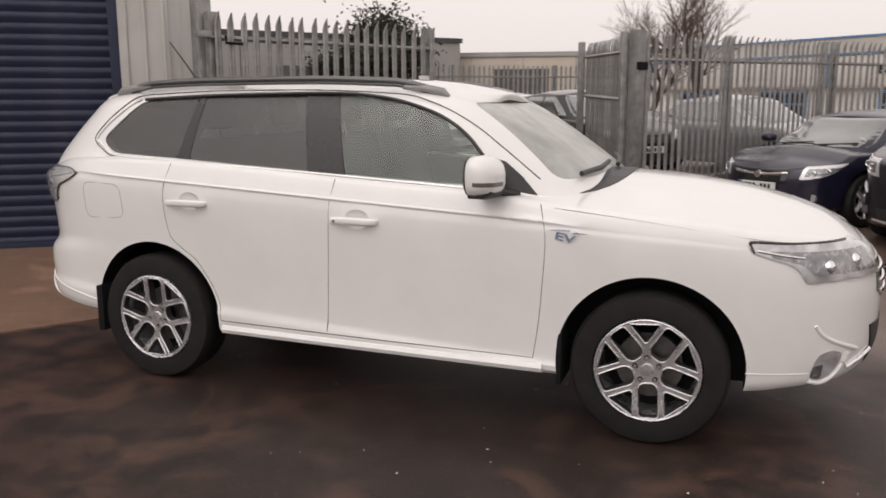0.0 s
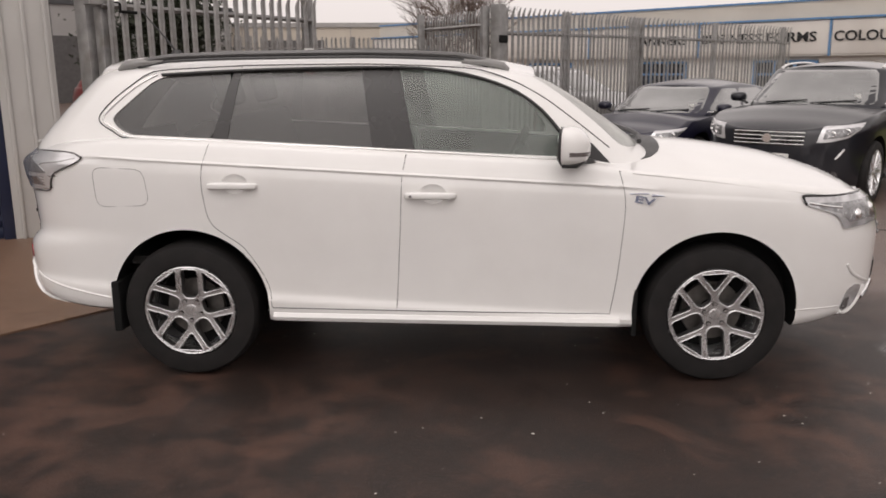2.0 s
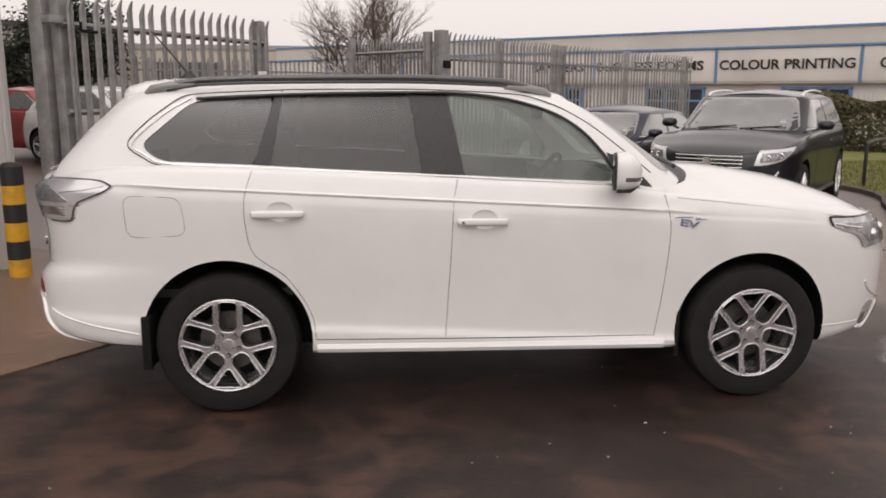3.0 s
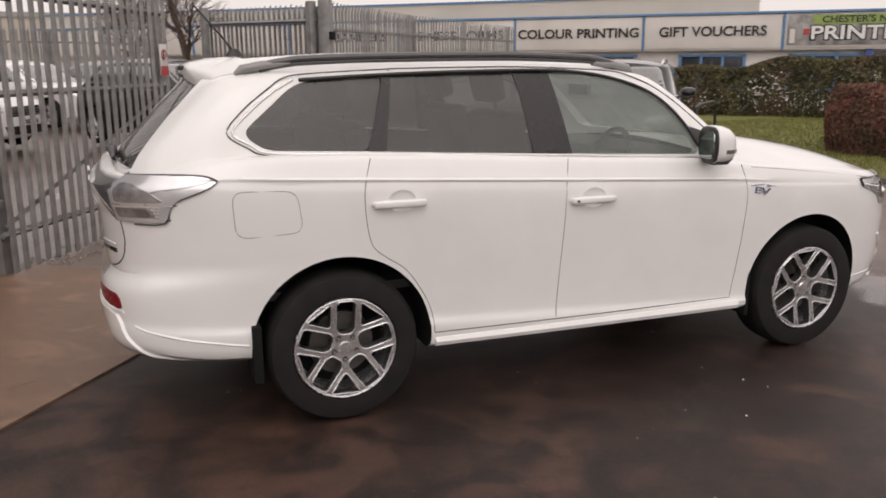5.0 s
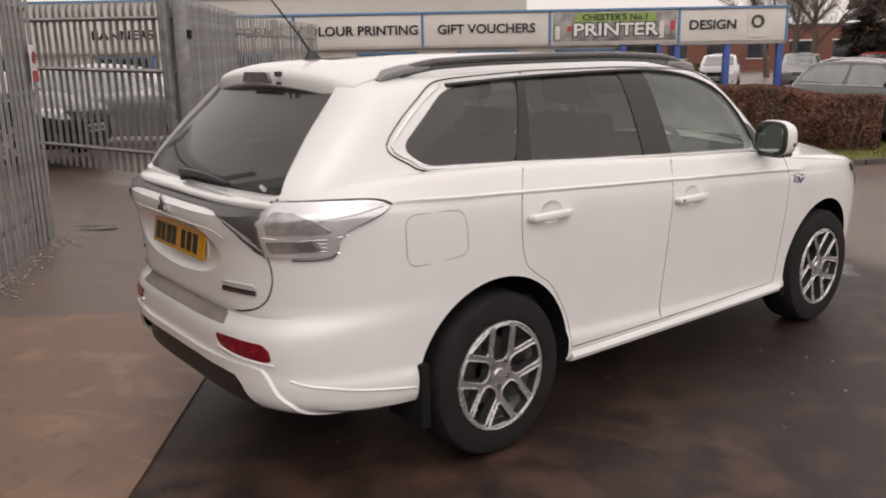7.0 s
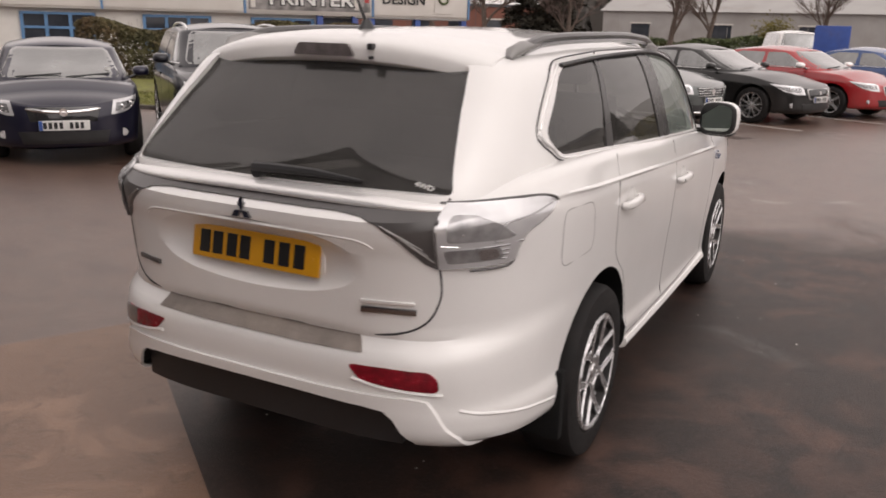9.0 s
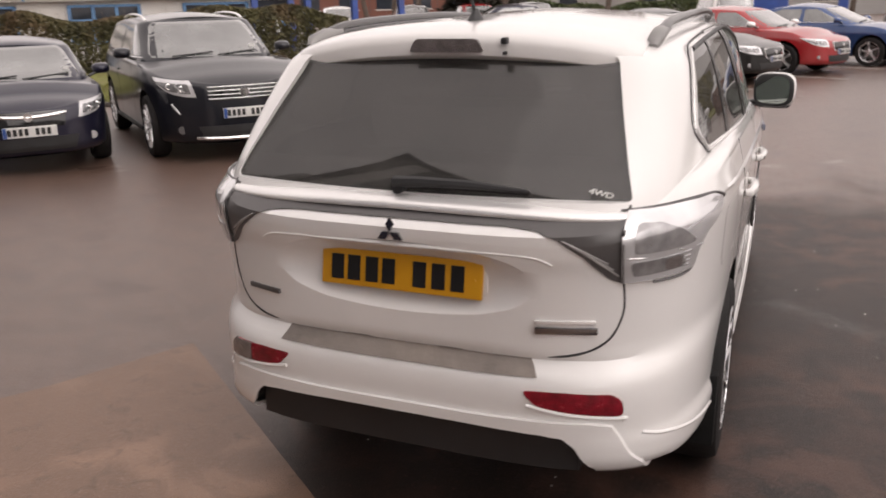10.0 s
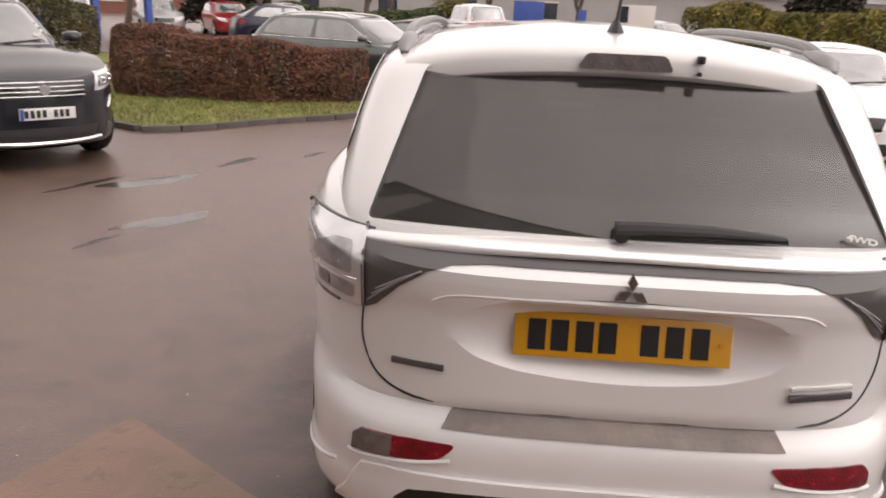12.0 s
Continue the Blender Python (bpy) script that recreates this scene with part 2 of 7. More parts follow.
def wet_ground(name, tone, dark, patch, puddle_at, pool=0.55, coat=0.0, old=None):
    """Damp tarmac or concrete: mixed chippings, dark damp blotches, and smooth films of water. old: paler tone that
    paints in sky sheen.
    """
    m = bpy.data.materials.new(name)
    n, l, b = nodes_of(m)
    co = n.new("ShaderNodeTexCoord")

    def tex(scale, detail, dist=0.0):
        t = n.new("ShaderNodeTexNoise")
        t.inputs["Scale"].default_value, t.inputs["Detail"].default_value, t.inputs["Distortion"].default_value = scale, detail, dist
        l.new(co.outputs["Object"], t.inputs["Vector"])
        return t.outputs["Fac"]

    def ranged(src, a, z, lo, hi):
        r = n.new("ShaderNodeMapRange")
        r.interpolation_type = "SMOOTHSTEP"
        for k, v in (("From Min", a), ("From Max", z), ("To Min", lo), ("To Max", hi)):
            r.inputs[k].default_value = v
        l.new(src, r.inputs["Value"])
        return r.outputs["Result"]

    def blend(f, a, bcol):
        x = n.new("ShaderNodeMix")
        x.data_type = "RGBA"
        l.new(f, x.inputs["Factor"])
        for k, v in (("A", a), ("B", bcol)):
            if isinstance(v, tuple):
                x.inputs[k].default_value = (*v, 1)
            else:
                l.new(v, x.inputs[k])
        return x.outputs["Result"]

    blot, mid, chips, grit = tex(0.55, 5, 0.6), tex(4.5, 8, 0.4), tex(60, 4), tex(150, 3)
    col = blend(ranged(mid, 0.35, 0.68, 0, 1), dark, tone)
    col = blend(ranged(blot, 0.43, 0.58, 0, 0.85), col, dark)
    col = blend(ranged(tex(1.7, 6, 1.2), 0.54, 0.70, 0, 0.55), col, tuple(c * 1.5 for c in tone))
    col = blend(ranged(tex(11, 5, 0.8), 0.56, 0.70, 0, 0.5), col, tuple(c * 0.6 for c in dark))
    col = blend(ranged(chips, 0.60, 0.72, 0, 0.55), col, patch)
    col = blend(ranged(grit, 0.62, 0.70, 0, 0.7), col, patch)
    sheen = None
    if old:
        # sky sheen painted as a paler tone on the wetter open yard, ragged border
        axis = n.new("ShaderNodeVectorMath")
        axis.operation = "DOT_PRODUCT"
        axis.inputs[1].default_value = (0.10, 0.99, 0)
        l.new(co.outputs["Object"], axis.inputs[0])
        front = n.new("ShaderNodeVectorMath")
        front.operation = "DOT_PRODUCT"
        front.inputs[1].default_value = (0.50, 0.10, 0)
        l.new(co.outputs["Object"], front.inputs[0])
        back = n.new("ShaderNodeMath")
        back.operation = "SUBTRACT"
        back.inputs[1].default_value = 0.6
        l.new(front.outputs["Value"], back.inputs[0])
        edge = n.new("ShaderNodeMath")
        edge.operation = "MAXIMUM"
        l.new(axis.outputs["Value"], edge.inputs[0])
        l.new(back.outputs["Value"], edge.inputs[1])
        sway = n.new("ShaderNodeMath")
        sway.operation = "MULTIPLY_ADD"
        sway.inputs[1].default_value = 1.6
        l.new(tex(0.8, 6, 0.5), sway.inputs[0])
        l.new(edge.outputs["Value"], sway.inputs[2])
        sheen = ranged(sway.outputs["Value"], 1.25, 2.3, 0, 1)
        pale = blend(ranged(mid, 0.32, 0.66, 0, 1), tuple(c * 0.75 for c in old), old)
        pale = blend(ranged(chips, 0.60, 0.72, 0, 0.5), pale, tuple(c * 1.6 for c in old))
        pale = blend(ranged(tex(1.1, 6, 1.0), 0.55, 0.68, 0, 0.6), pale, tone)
        col = blend(sheen, col, pale)
    film = ranged(blot, puddle_at, puddle_at + 0.09, 0, 1)
    rough = n.new("ShaderNodeMix")
    rough.inputs["A"].default_value, rough.inputs["B"].default_value = pool, 0.10
    l.new(film, rough.inputs["Factor"])
    l.new(rough.outputs["Result"], b.inputs["Roughness"])
    l.new(col, b.inputs["Base Color"])
    b.inputs["Coat Weight"].default_value, b.inputs["Coat Roughness"].default_value, b.inputs["Coat IOR"].default_value = coat, 0.30, 1.4
    if sheen:
        l.new(ranged(sheen, 0, 1, coat, 1.0), b.inputs["Coat Weight"])
    b.inputs["Specular IOR Level"].default_value = 0.38
    inv = ranged(film, 0, 1, 0.9, 0.10)
    bp = n.new("ShaderNodeBump")
    bp.inputs["Distance"].default_value = 0.0028
    l.new(inv, bp.inputs["Strength"])
    both = n.new("ShaderNodeMath")
    both.operation = "MULTIPLY_ADD"
    both.inputs[1].default_value = 0.6
    l.new(chips, both.inputs[0])
    l.new(grit, both.inputs[2])
    l.new(both.outputs["Value"], bp.inputs["Height"])
    l.new(bp.outputs["Normal"], b.inputs["Normal"])
    l.new(bp.outputs["Normal"], b.inputs["Coat Normal"])
    return m


# the last tarmac tone carries the sky's sheen over the open yard
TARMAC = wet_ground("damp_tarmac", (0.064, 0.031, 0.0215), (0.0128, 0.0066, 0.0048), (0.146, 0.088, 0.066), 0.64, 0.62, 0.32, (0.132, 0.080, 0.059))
CONCRETE = wet_ground("damp_concrete", (0.240, 0.146, 0.098), (0.180, 0.108, 0.072), (0.285, 0.19, 0.135), 0.70, 0.5, 0.35)


# ---- builders ----
def thing(name, label, category, at=(0, 0, 0), rz=0.0, group="", kind=""):
    ob = new(name)
    ob.empty_display_size = 0.2
    ob.matrix_basis = pose(*at, 0, 0, rz)
    return tagged(ob, label, category, group, kind)


def sharpen(bm, deg=32):
    for f in bm.faces:
        f.smooth = True
    for e in bm.edges:
        e.smooth = len(e.link_faces) == 2 and e.calc_face_angle(0) < radians(deg)


def mesh_of(name, bm, materials, deg=32):
    bmesh.ops.recalc_face_normals(bm, faces=bm.faces[:])
    sharpen(bm, deg)
    me = bpy.data.meshes.new(name)
    bm.to_mesh(me)
    bm.free()
    for m in materials if isinstance(materials, (list, tuple)) else [materials]:
        me.materials.append(m)
    return me


def part(name, bm, materials, parent=None, label="", deg=32):
    ob = new(name, bm if isinstance(bm, bpy.types.Mesh) else mesh_of(name, bm, materials, deg))
    ob.parent = parent
    if label:
        tagged(ob, label)
    return ob


def share(name, me, parent, m):
    ob = new(name, me)
    ob.parent = parent
    ob.matrix_basis = m
    return ob


def add_box(bm, x0, x1, y0, y1, z0, z1, m=None, bevel=0.0):
    r = bmesh.ops.create_cube(bm, size=1.0)
    vs = r["verts"]
    for v in vs:
        v.co = Vector(((x0 + x1) / 2 + v.co.x * (x1 - x0), (y0 + y1) / 2 + v.co.y * (y1 - y0), (z0 + z1) / 2 + v.co.z * (z1 - z0)))
    if bevel:
        es = list({e for v in vs for e in v.link_edges})
        g = bmesh.ops.bevel(bm, geom=es, offset=bevel, segments=2, affect="EDGES", profile=0.6)
        vs = list({v for f in g["faces"] for v in f.verts} | {v for v in vs if v.is_valid})
    if m is not None:
        for v in vs:
            v.co = m @ v.co
    return vs


def box(x0, x1, y0, y1, z0, z1, bevel=0.0):
    bm = bmesh.new()
    add_box(bm, x0, x1, y0, y1, z0, z1, None, bevel)
    return bm


def tube(points, r, sides=8, closed=False, taper=None, flat=1.0):
    """A round or oval bar along points."""
    bm = bmesh.new()
    pts = [Vector(p) for p in points]
    n = len(pts)
    rings = []
    for i, p in enumerate(pts):
        a = pts[(i - 1) % n] if closed or i else pts[0]
        c = pts[(i + 1) % n] if closed or i < n - 1 else pts[-1]
        d = (c - a).normalized()
        up = Vector((0, 0, 1)) if abs(d.z) < 0.9 else Vector((0, 1, 0))
        s = d.cross(up).normalized()
        u = s.cross(d)
        rr = r if taper is None else r * taper[i]
        rings.append([bm.verts.new(p + s * math.cos(2 * math.pi * k / sides) * rr + u * math.sin(2 * math.pi * k / sides) * rr * flat) for k in range(sides)])
    for i in range(n if closed else n - 1):
        a, b2 = rings[i], rings[(i + 1) % n]
        for k in range(sides):
            bm.faces.new((a[k], a[(k + 1) % sides], b2[(k + 1) % sides], b2[k]))
    if not closed:
        bm.faces.new(rings[0]), bm.faces.new(rings[-1][::-1])
    return bm


def lathe(profile, seg=48, axis="y"):
    """Turned form about the y axis from (radius, along) pairs; a closed loop of pairs."""
    bm = bmesh.new()
    rings = []
    for r, a in profile:
        rings.append([bm.verts.new((r * math.cos(2 * math.pi * k / seg), a, r * math.sin(2 * math.pi * k / seg))) for k in range(seg)])
    for i in range(len(rings)):
        p, q = rings[i], rings[(i + 1) % len(rings)]
        for k in range(seg):
            bm.faces.new((p[k], p[(k + 1) % seg], q[(k + 1) % seg], q[k]))
    return bm


def prism(outline, plane, lo, hi, mi=0):
    """An outline in plane 'xz', 'yz' or 'xy', stretched along the third axis from lo to hi."""
    bm = bmesh.new()

    def at(p, d):
        return {"xz": (p[0], d, p[1]), "yz": (d, p[0], p[1]), "xy": (p[0], p[1], d)}[plane]

    a = [bm.verts.new(at(p, lo)) for p in outline]
    b = [bm.verts.new(at(p, hi)) for p in outline]
    n = len(a)
    bm.faces.new(a), bm.faces.new(b[::-1])
    for i in range(n):
        bm.faces.new((a[i], a[(i + 1) % n], b[(i + 1) % n], b[i]))
    bmesh.ops.recalc_face_normals(bm, faces=bm.faces[:])
    for f in bm.faces:
        f.material_index = mi
    return bm


def rounded(points, r=0.03, k=4):
    """The outline with its corners rounded."""
    out = []
    n = len(points)
    for i in range(n):
        p, a, c = Vector(points[i]), Vector(points[i - 1]), Vector(points[(i + 1) % n])
        ra = min(r, (a - p).length * 0.45, (c - p).length * 0.45)
        s, e = p + (a - p).normalized() * ra, p + (c - p).normalized() * ra
        for j in range(k + 1):
            t = j / k
            out.append(tuple((1 - t) ** 2 * s + 2 * t * (1 - t) * p + t * t * e))
    return out


def temp(bm):
    me = bpy.data.meshes.new("temp")
    bm.to_mesh(me)
    bm.free()
    return new("temp", me)


def baked(ob):
    dg = bpy.context.evaluated_depsgraph_get()
    me = bpy.data.meshes.new_from_object(ob.evaluated_get(dg))
    old = ob.data
    bpy.data.objects.remove(ob)
    bpy.data.meshes.remove(old)
    bm = bmesh.new()
    bm.from_mesh(me)
    bpy.data.meshes.remove(me)
    return bm


def carve(bm, cutters, op="DIFFERENCE"):
    """bm less (or within) the cutters, which are used up."""
    if op == "INTERSECT" and len(cutters) > 1:
        cutters = [carve(cutters[0], cutters[1:], op)]
    out = None
    for nudge in (0.0, 0.0007, -0.0011, 0.0019):
        ob = temp(bm.copy())
        obs = []
        for c in cutters:
            c2 = c.copy()
            bmesh.ops.translate(c2, vec=(nudge, nudge * 0.7, nudge * 0.4), verts=c2.verts[:])
            obs.append(temp(c2))
        for c in obs:
            md = ob.modifiers.new("b", "BOOLEAN")
            md.operation, md.object, md.solver = op, c, "EXACT"
        bpy.context.view_layer.update()
        out = baked(ob)
        for c in obs:
            me = c.data
            bpy.data.objects.remove(c)
            bpy.data.meshes.remove(me)
        if out.faces:
            break
    bm.free()
    for c in cutters:
        c.free()
    return out


def shelled(bm, thick, offset):
    ob = temp(bm.copy())
    md = ob.modifiers.new("s", "SOLIDIFY")
    md.thickness, md.offset, md.use_even_offset = thick, offset, False
    bpy.context.view_layer.update()
    return baked(ob)


def curve(*pts):
    """A smooth function through (x, value) pairs."""
    xs = [p[0] for p in pts]
    ys = [p[1] for p in pts]
    ms = []
    for i in range(len(xs)):
        if i in (0, len(xs) - 1):
            j = 0 if i == 0 else i - 1
            ms.append((ys[j + 1] - ys[j]) / (xs[j + 1] - xs[j]))
        else:
            a, b = (ys[i] - ys[i - 1]) / (xs[i] - xs[i - 1]), (ys[i + 1] - ys[i]) / (xs[i + 1] - xs[i])
            ms.append(0.0 if a * b <= 0 else 2 * a * b / (a + b))

    def f(x):
        if x <= xs[0]:
            return ys[0]
        if x >= xs[-1]:
            return ys[-1]
        i = max(k for k in range(len(xs)) if xs[k] <= x)
        i = min(i, len(xs) - 2)
        h = xs[i + 1] - xs[i]
        t = (x - xs[i]) / h
        return (2 * t ** 3 - 3 * t * t + 1) * ys[i] + (t ** 3 - 2 * t * t + t) * h * ms[i] + (3 * t * t - 2 * t ** 3) * ys[i + 1] + (t ** 3 - t * t) * h * ms[i + 1]
    return f


class Hull:
    """A closed car volume: in plan a rounded box whose ends xr(z), xf(z) and half width w(x, z) change with height; zb, zt, crown by x."""

    def __init__(self, x0r, x0f, nr, nf, xr, xf, w, zb, zt, crown, r_top=0.04, r_bot=0.05, lines=(), even=False):
        self.lines, self.even = lines, even
        self.x0r, self.x0f, self.nr, self.nf, self.xr, self.xf, self.w, self.zb, self.zt, self.crown, self.r_top, self.r_bot = x0r, x0f, nr, nf, xr, xf, w, zb, zt, crown, r_top, r_bot

    def n_rear(self, z):
        return self.nr(z) if callable(self.nr) else self.nr

    def side(self, x, z):
        """Half width at x and z."""
        if x < self.x0r:
            k, n = (x - self.x0r) / (self.xr(z) - self.x0r), self.n_rear(z)
        elif x > self.x0f:
            k, n = (x - self.x0f) / (self.xf(z) - self.x0f), self.nf
        else:
            return self.w(x, z)
        return self.w(x, z) * max(0.0, 1 - min(1, abs(k)) ** n) ** (1 / n)

    def rear(self, y, z):
        """x of the rear face at y and z."""
        w, n = self.w(self.xr(z), z), self.n_rear(z)
        return self.x0r + (self.xr(z) - self.x0r) * max(0.0, 1 - min(1, abs(y) / w) ** n) ** (1 / n)

    def front(self, y, z):
        w = self.w(self.xf(z), z)
        return self.x0f + (self.xf(z) - self.x0f) * max(0.0, 1 - min(1, abs(y) / w) ** self.nf) ** (1 / self.nf)

    def solid(self, na=16, nm=28, nz=16, nt=7):
        st = []
        for i in range(na):
            a = math.pi / 2 * i / na
            st.append((-1, math.cos(a), math.sin(a)))
        for i in range(nm + 1):
            st.append((0, self.x0r + (self.x0f - self.x0r) * i / nm, 1.0))
        for i in range(1, na + 1):
            a = math.pi / 2 * i / na
            st.append((1, max(0.0, math.sin(a)) ** (2 / self.nf), max(0.0, math.cos(a)) ** (2 / self.nf) if i < na else 0.0))

        def x_at(s, z):
            if s[0] < 0:
                return self.x0r + (self.xr(z) - self.x0r) * s[1] ** (2 / self.n_rear(z))
            if s[0] > 0:
                return self.x0f + (self.xf(z) - self.x0f) * s[1]
            return s[1]

        def y_at(s, z):
            return s[2] ** (2 / self.n_rear(z)) if s[0] < 0 else s[2]

        bm = bmesh.new()
        cols = []
        for s in st:
            xn = x_at(s, 0.7 if self.zt(0) < 1.35 else 1.4)
            xt = x_at(s, self.zt(xn))
            zb, zt = self.zb(xn), self.zt(xt) + (self.crown(xt) * (1 - y_at(s, 1.1) ** 2) if self.even else 0)
            prof = []
            rb, rt = self.r_bot, self.r_top
            for q in (0.0, 0.5, 0.85):
                prof.append((zb, q, 0.0))
            for k in range(4):
                a = math.pi / 2 * k / 3
                prof.append((zb + rb * (1 - math.cos(a)), 1.0, -rb * (1 - math.sin(a))))
            marks = [zb + rb] + [f(xt) for f in self.lines] + [zt - rt]
            for i, (a, b) in enumerate(zip(marks, marks[1:])):
                n = 2 if i else nz
                for k in range(0 if i else 1, n):
                    prof.append((a + (b - a) * k / n, 1.0, 0.0))
            for k in range(5):
                a = math.pi / 2 * k / 4
                prof.append((zt - rt + rt * math.sin(a), 1.0, -rt * (1 - math.cos(a))))
            tops = [1 - (k + 1) / nt for k in range(nt)]
            col_r, col_l = [], []
            for z, q, inset in prof:
                x = x_at(s, z)
                f = y_at(s, z)
                y = max(0.0, self.w(x, z) * f * q + inset * (1 if f > 0.2 else f * 5))
                xx = x
                if s[0] and inset:
                    xx = x + (-s[0]) * (-inset) * (1 - f) * 0.9
                col_r.append((xx, -y, z))
            xe, ye, ze = col_r[-1][0], -col_r[-1][1], zt
            for q in tops:
                g = y_at(s, 1.1) ** 2 if self.even else min(1.0, y_at(s, 1.1) * 1.6)
                col_r.append((xe, -ye * q, ze + self.crown(xe) * (1 - q * q) * g))
            cols.append(col_r)
        m = len(cols[0])
        right = [[bm.verts.new(p) for p in c] for c in cols]
        left = [[bm.verts.new((p[0], -p[1], p[2])) for p in c] for c in cols]
        for i in range(len(cols) - 1):
            for j in range(m - 1):
                bm.faces.new((right[i][j], right[i + 1][j], right[i + 1][j + 1], right[i][j + 1]))
                bm.faces.new((left[i][j + 1], left[i + 1][j + 1], left[i + 1][j], left[i][j]))
        bmesh.ops.remove_doubles(bm, verts=bm.verts[:], dist=0.0006)
        bmesh.ops.dissolve_degenerate(bm, edges=bm.edges[:], dist=0.0004)
        bmesh.ops.recalc_face_normals(bm, faces=bm.faces[:])
        return bm


def superloft(sections, power=3.2, n=32):
    """A smooth shell along x through (x, y0, z0, half width, half height) with squarish ovals, closed at both ends."""
    bm = bmesh.new()
    rings = []
    for x, y0, z0, a, b in sections:
        ring = []
        for k in range(n):
            t = 2 * math.pi * k / n
            c, d = math.cos(t), math.sin(t)
            ring.append(bm.verts.new((x, y0 + a * math.copysign(abs(c) ** (2 / power), c), z0 + b * math.copysign(abs(d) ** (2 / power), d))))
        rings.append(ring)
    for p, q in zip(rings, rings[1:]):
        for k in range(n):
            bm.faces.new((p[k], p[(k + 1) % n], q[(k + 1) % n], q[k]))
    bm.faces.new(rings[0][::-1]), bm.faces.new(rings[-1])
    return bm


def lettering(text, size, mat_, parent, m, depth=0.01, name="lettering", bold=0.02):
    cu = bpy.data.curves.new("text", "FONT")
    cu.body, cu.size, cu.extrude, cu.align_x, cu.align_y, cu.offset = text, size, depth, "CENTER", "CENTER", size * bold
    cu.resolution_u = 3
    ob = new("text", cu)
    bpy.context.view_layer.update()
    me = bpy.data.meshes.new_from_object(ob.evaluated_get(bpy.context.evaluated_depsgraph_get()))
    bpy.data.objects.remove(ob)
    me.materials.clear()
    me.materials.append(mat_)
    out = new(name, me)
    out.parent, out.matrix_basis = parent, m
    return out


# ---- cars ----
ALLOY_FACE = mat("satin_alloy", (0.60, 0.59, 0.59), 0.27, 0.85, 0.08, 10, rough_var=0.05)
# darker copy of the alloy: recess shade put into the colour of cut walls
ALLOY_SHADE = mat("shaded_alloy", (0.09, 0.087, 0.087), 0.38, 0.6, 0.15, 12, rough_var=0.05)


def fork_face(rim_r, h, yi, yo):
    """Five forked spokes cut out of a dished face, with grooved arms, in a bright barrel."""
    ri = rim_r - 0.016

    def face_y(r):
        return yi - 0.010 + (yo - yi - 0.002) * (r / ri) ** 2

    prof = [(r, face_y(r)) for r in (0.001, 0.03, 0.045, 0.07, 0.10, 0.13, 0.16, 0.19, ri)] + [(rim_r - 0.008, yo - 0.010), (rim_r, yo - 0.010), (rim_r + 0.004, yo - 0.004), (rim_r + 0.004, yo + 0.016), (ri, yo + 0.03), (0.12, yi + 0.030), (0.001, yi + 0.030)]
    bm = lathe(prof, 72)
    bmesh.ops.remove_doubles(bm, verts=bm.verts[:], dist=0.004 * 0.2)
    cuts = []

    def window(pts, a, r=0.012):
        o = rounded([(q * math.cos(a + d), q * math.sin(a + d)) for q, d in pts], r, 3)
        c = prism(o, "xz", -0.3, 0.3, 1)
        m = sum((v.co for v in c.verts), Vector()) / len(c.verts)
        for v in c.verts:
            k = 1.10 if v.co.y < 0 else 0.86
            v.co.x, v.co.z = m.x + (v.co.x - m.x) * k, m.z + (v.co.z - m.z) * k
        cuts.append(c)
        cx, cz = sum(p[0] for p in o) / len(o), sum(p[1] for p in o) / len(o)
        loop = []
        for x, z in o:
            d = Vector((x - cx, z - cz))
            d = d * 1.04 + d.normalized() * 0.0035
            q = min(math.hypot(cx + d.x, cz + d.y), ri + 0.006)
            w = Vector((cx + d.x, cz + d.y)).normalized() * q
            loop.append((w.x, face_y(q) - 0.001, w.y))
        ridges.append(tube(loop, 0.0036, 8, True))

    ridges = []
    for k in range(5):
        a = math.pi / 2 + k * 2 * math.pi / 5
        window([(0.130, -0.05), (0.130, 0.05), (ri + 0.001, 0.295), (ri + 0.001, -0.295)], a, 0.010)
        window([(0.072, -0.34), (0.072, 0.34), (0.100, 0.43), (0.150, 0.275), (ri + 0.001, 0.190), (ri + 0.001, -0.190), (0.150, -0.275), (0.100, -0.43)], a + math.pi / 5, 0.020)
        pocket = bmesh.new()
        b = a
        bmesh.ops.create_cone(pocket, cap_ends=True, segments=14, radius1=0.0125, radius2=0.0125, depth=0.03, matrix=pose(0.055 * math.cos(b), yi - 0.006, 0.055 * math.sin(b), 90))
        for f in pocket.faces:
            f.material_index = 1
        cuts.append(pocket)
    bm = carve(bm, cuts)
    barrel = lathe([(rim_r - 0.004, yo - 0.002), (rim_r - 0.020, yo + 0.03), (rim_r - 0.022, h * 0.8), (rim_r - 0.004, h * 0.8)], 56)
    lip = tube([((rim_r - 0.003) * math.cos(a), yo - 0.010, (rim_r - 0.003) * math.sin(a)) for a in np.linspace(0, 2 * math.pi, 64, endpoint=False)], 0.006, 8, True)
    # cut walls and nut pockets keep the shade tone, the rest the face alloy
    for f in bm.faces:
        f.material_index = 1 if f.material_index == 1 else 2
    for extra in [barrel, lip] + ridges:
        me = bpy.data.meshes.new("extra")
        extra.to_mesh(me)
        extra.free()
        bm.from_mesh(me)
        bpy.data.meshes.remove(me)
    return bm


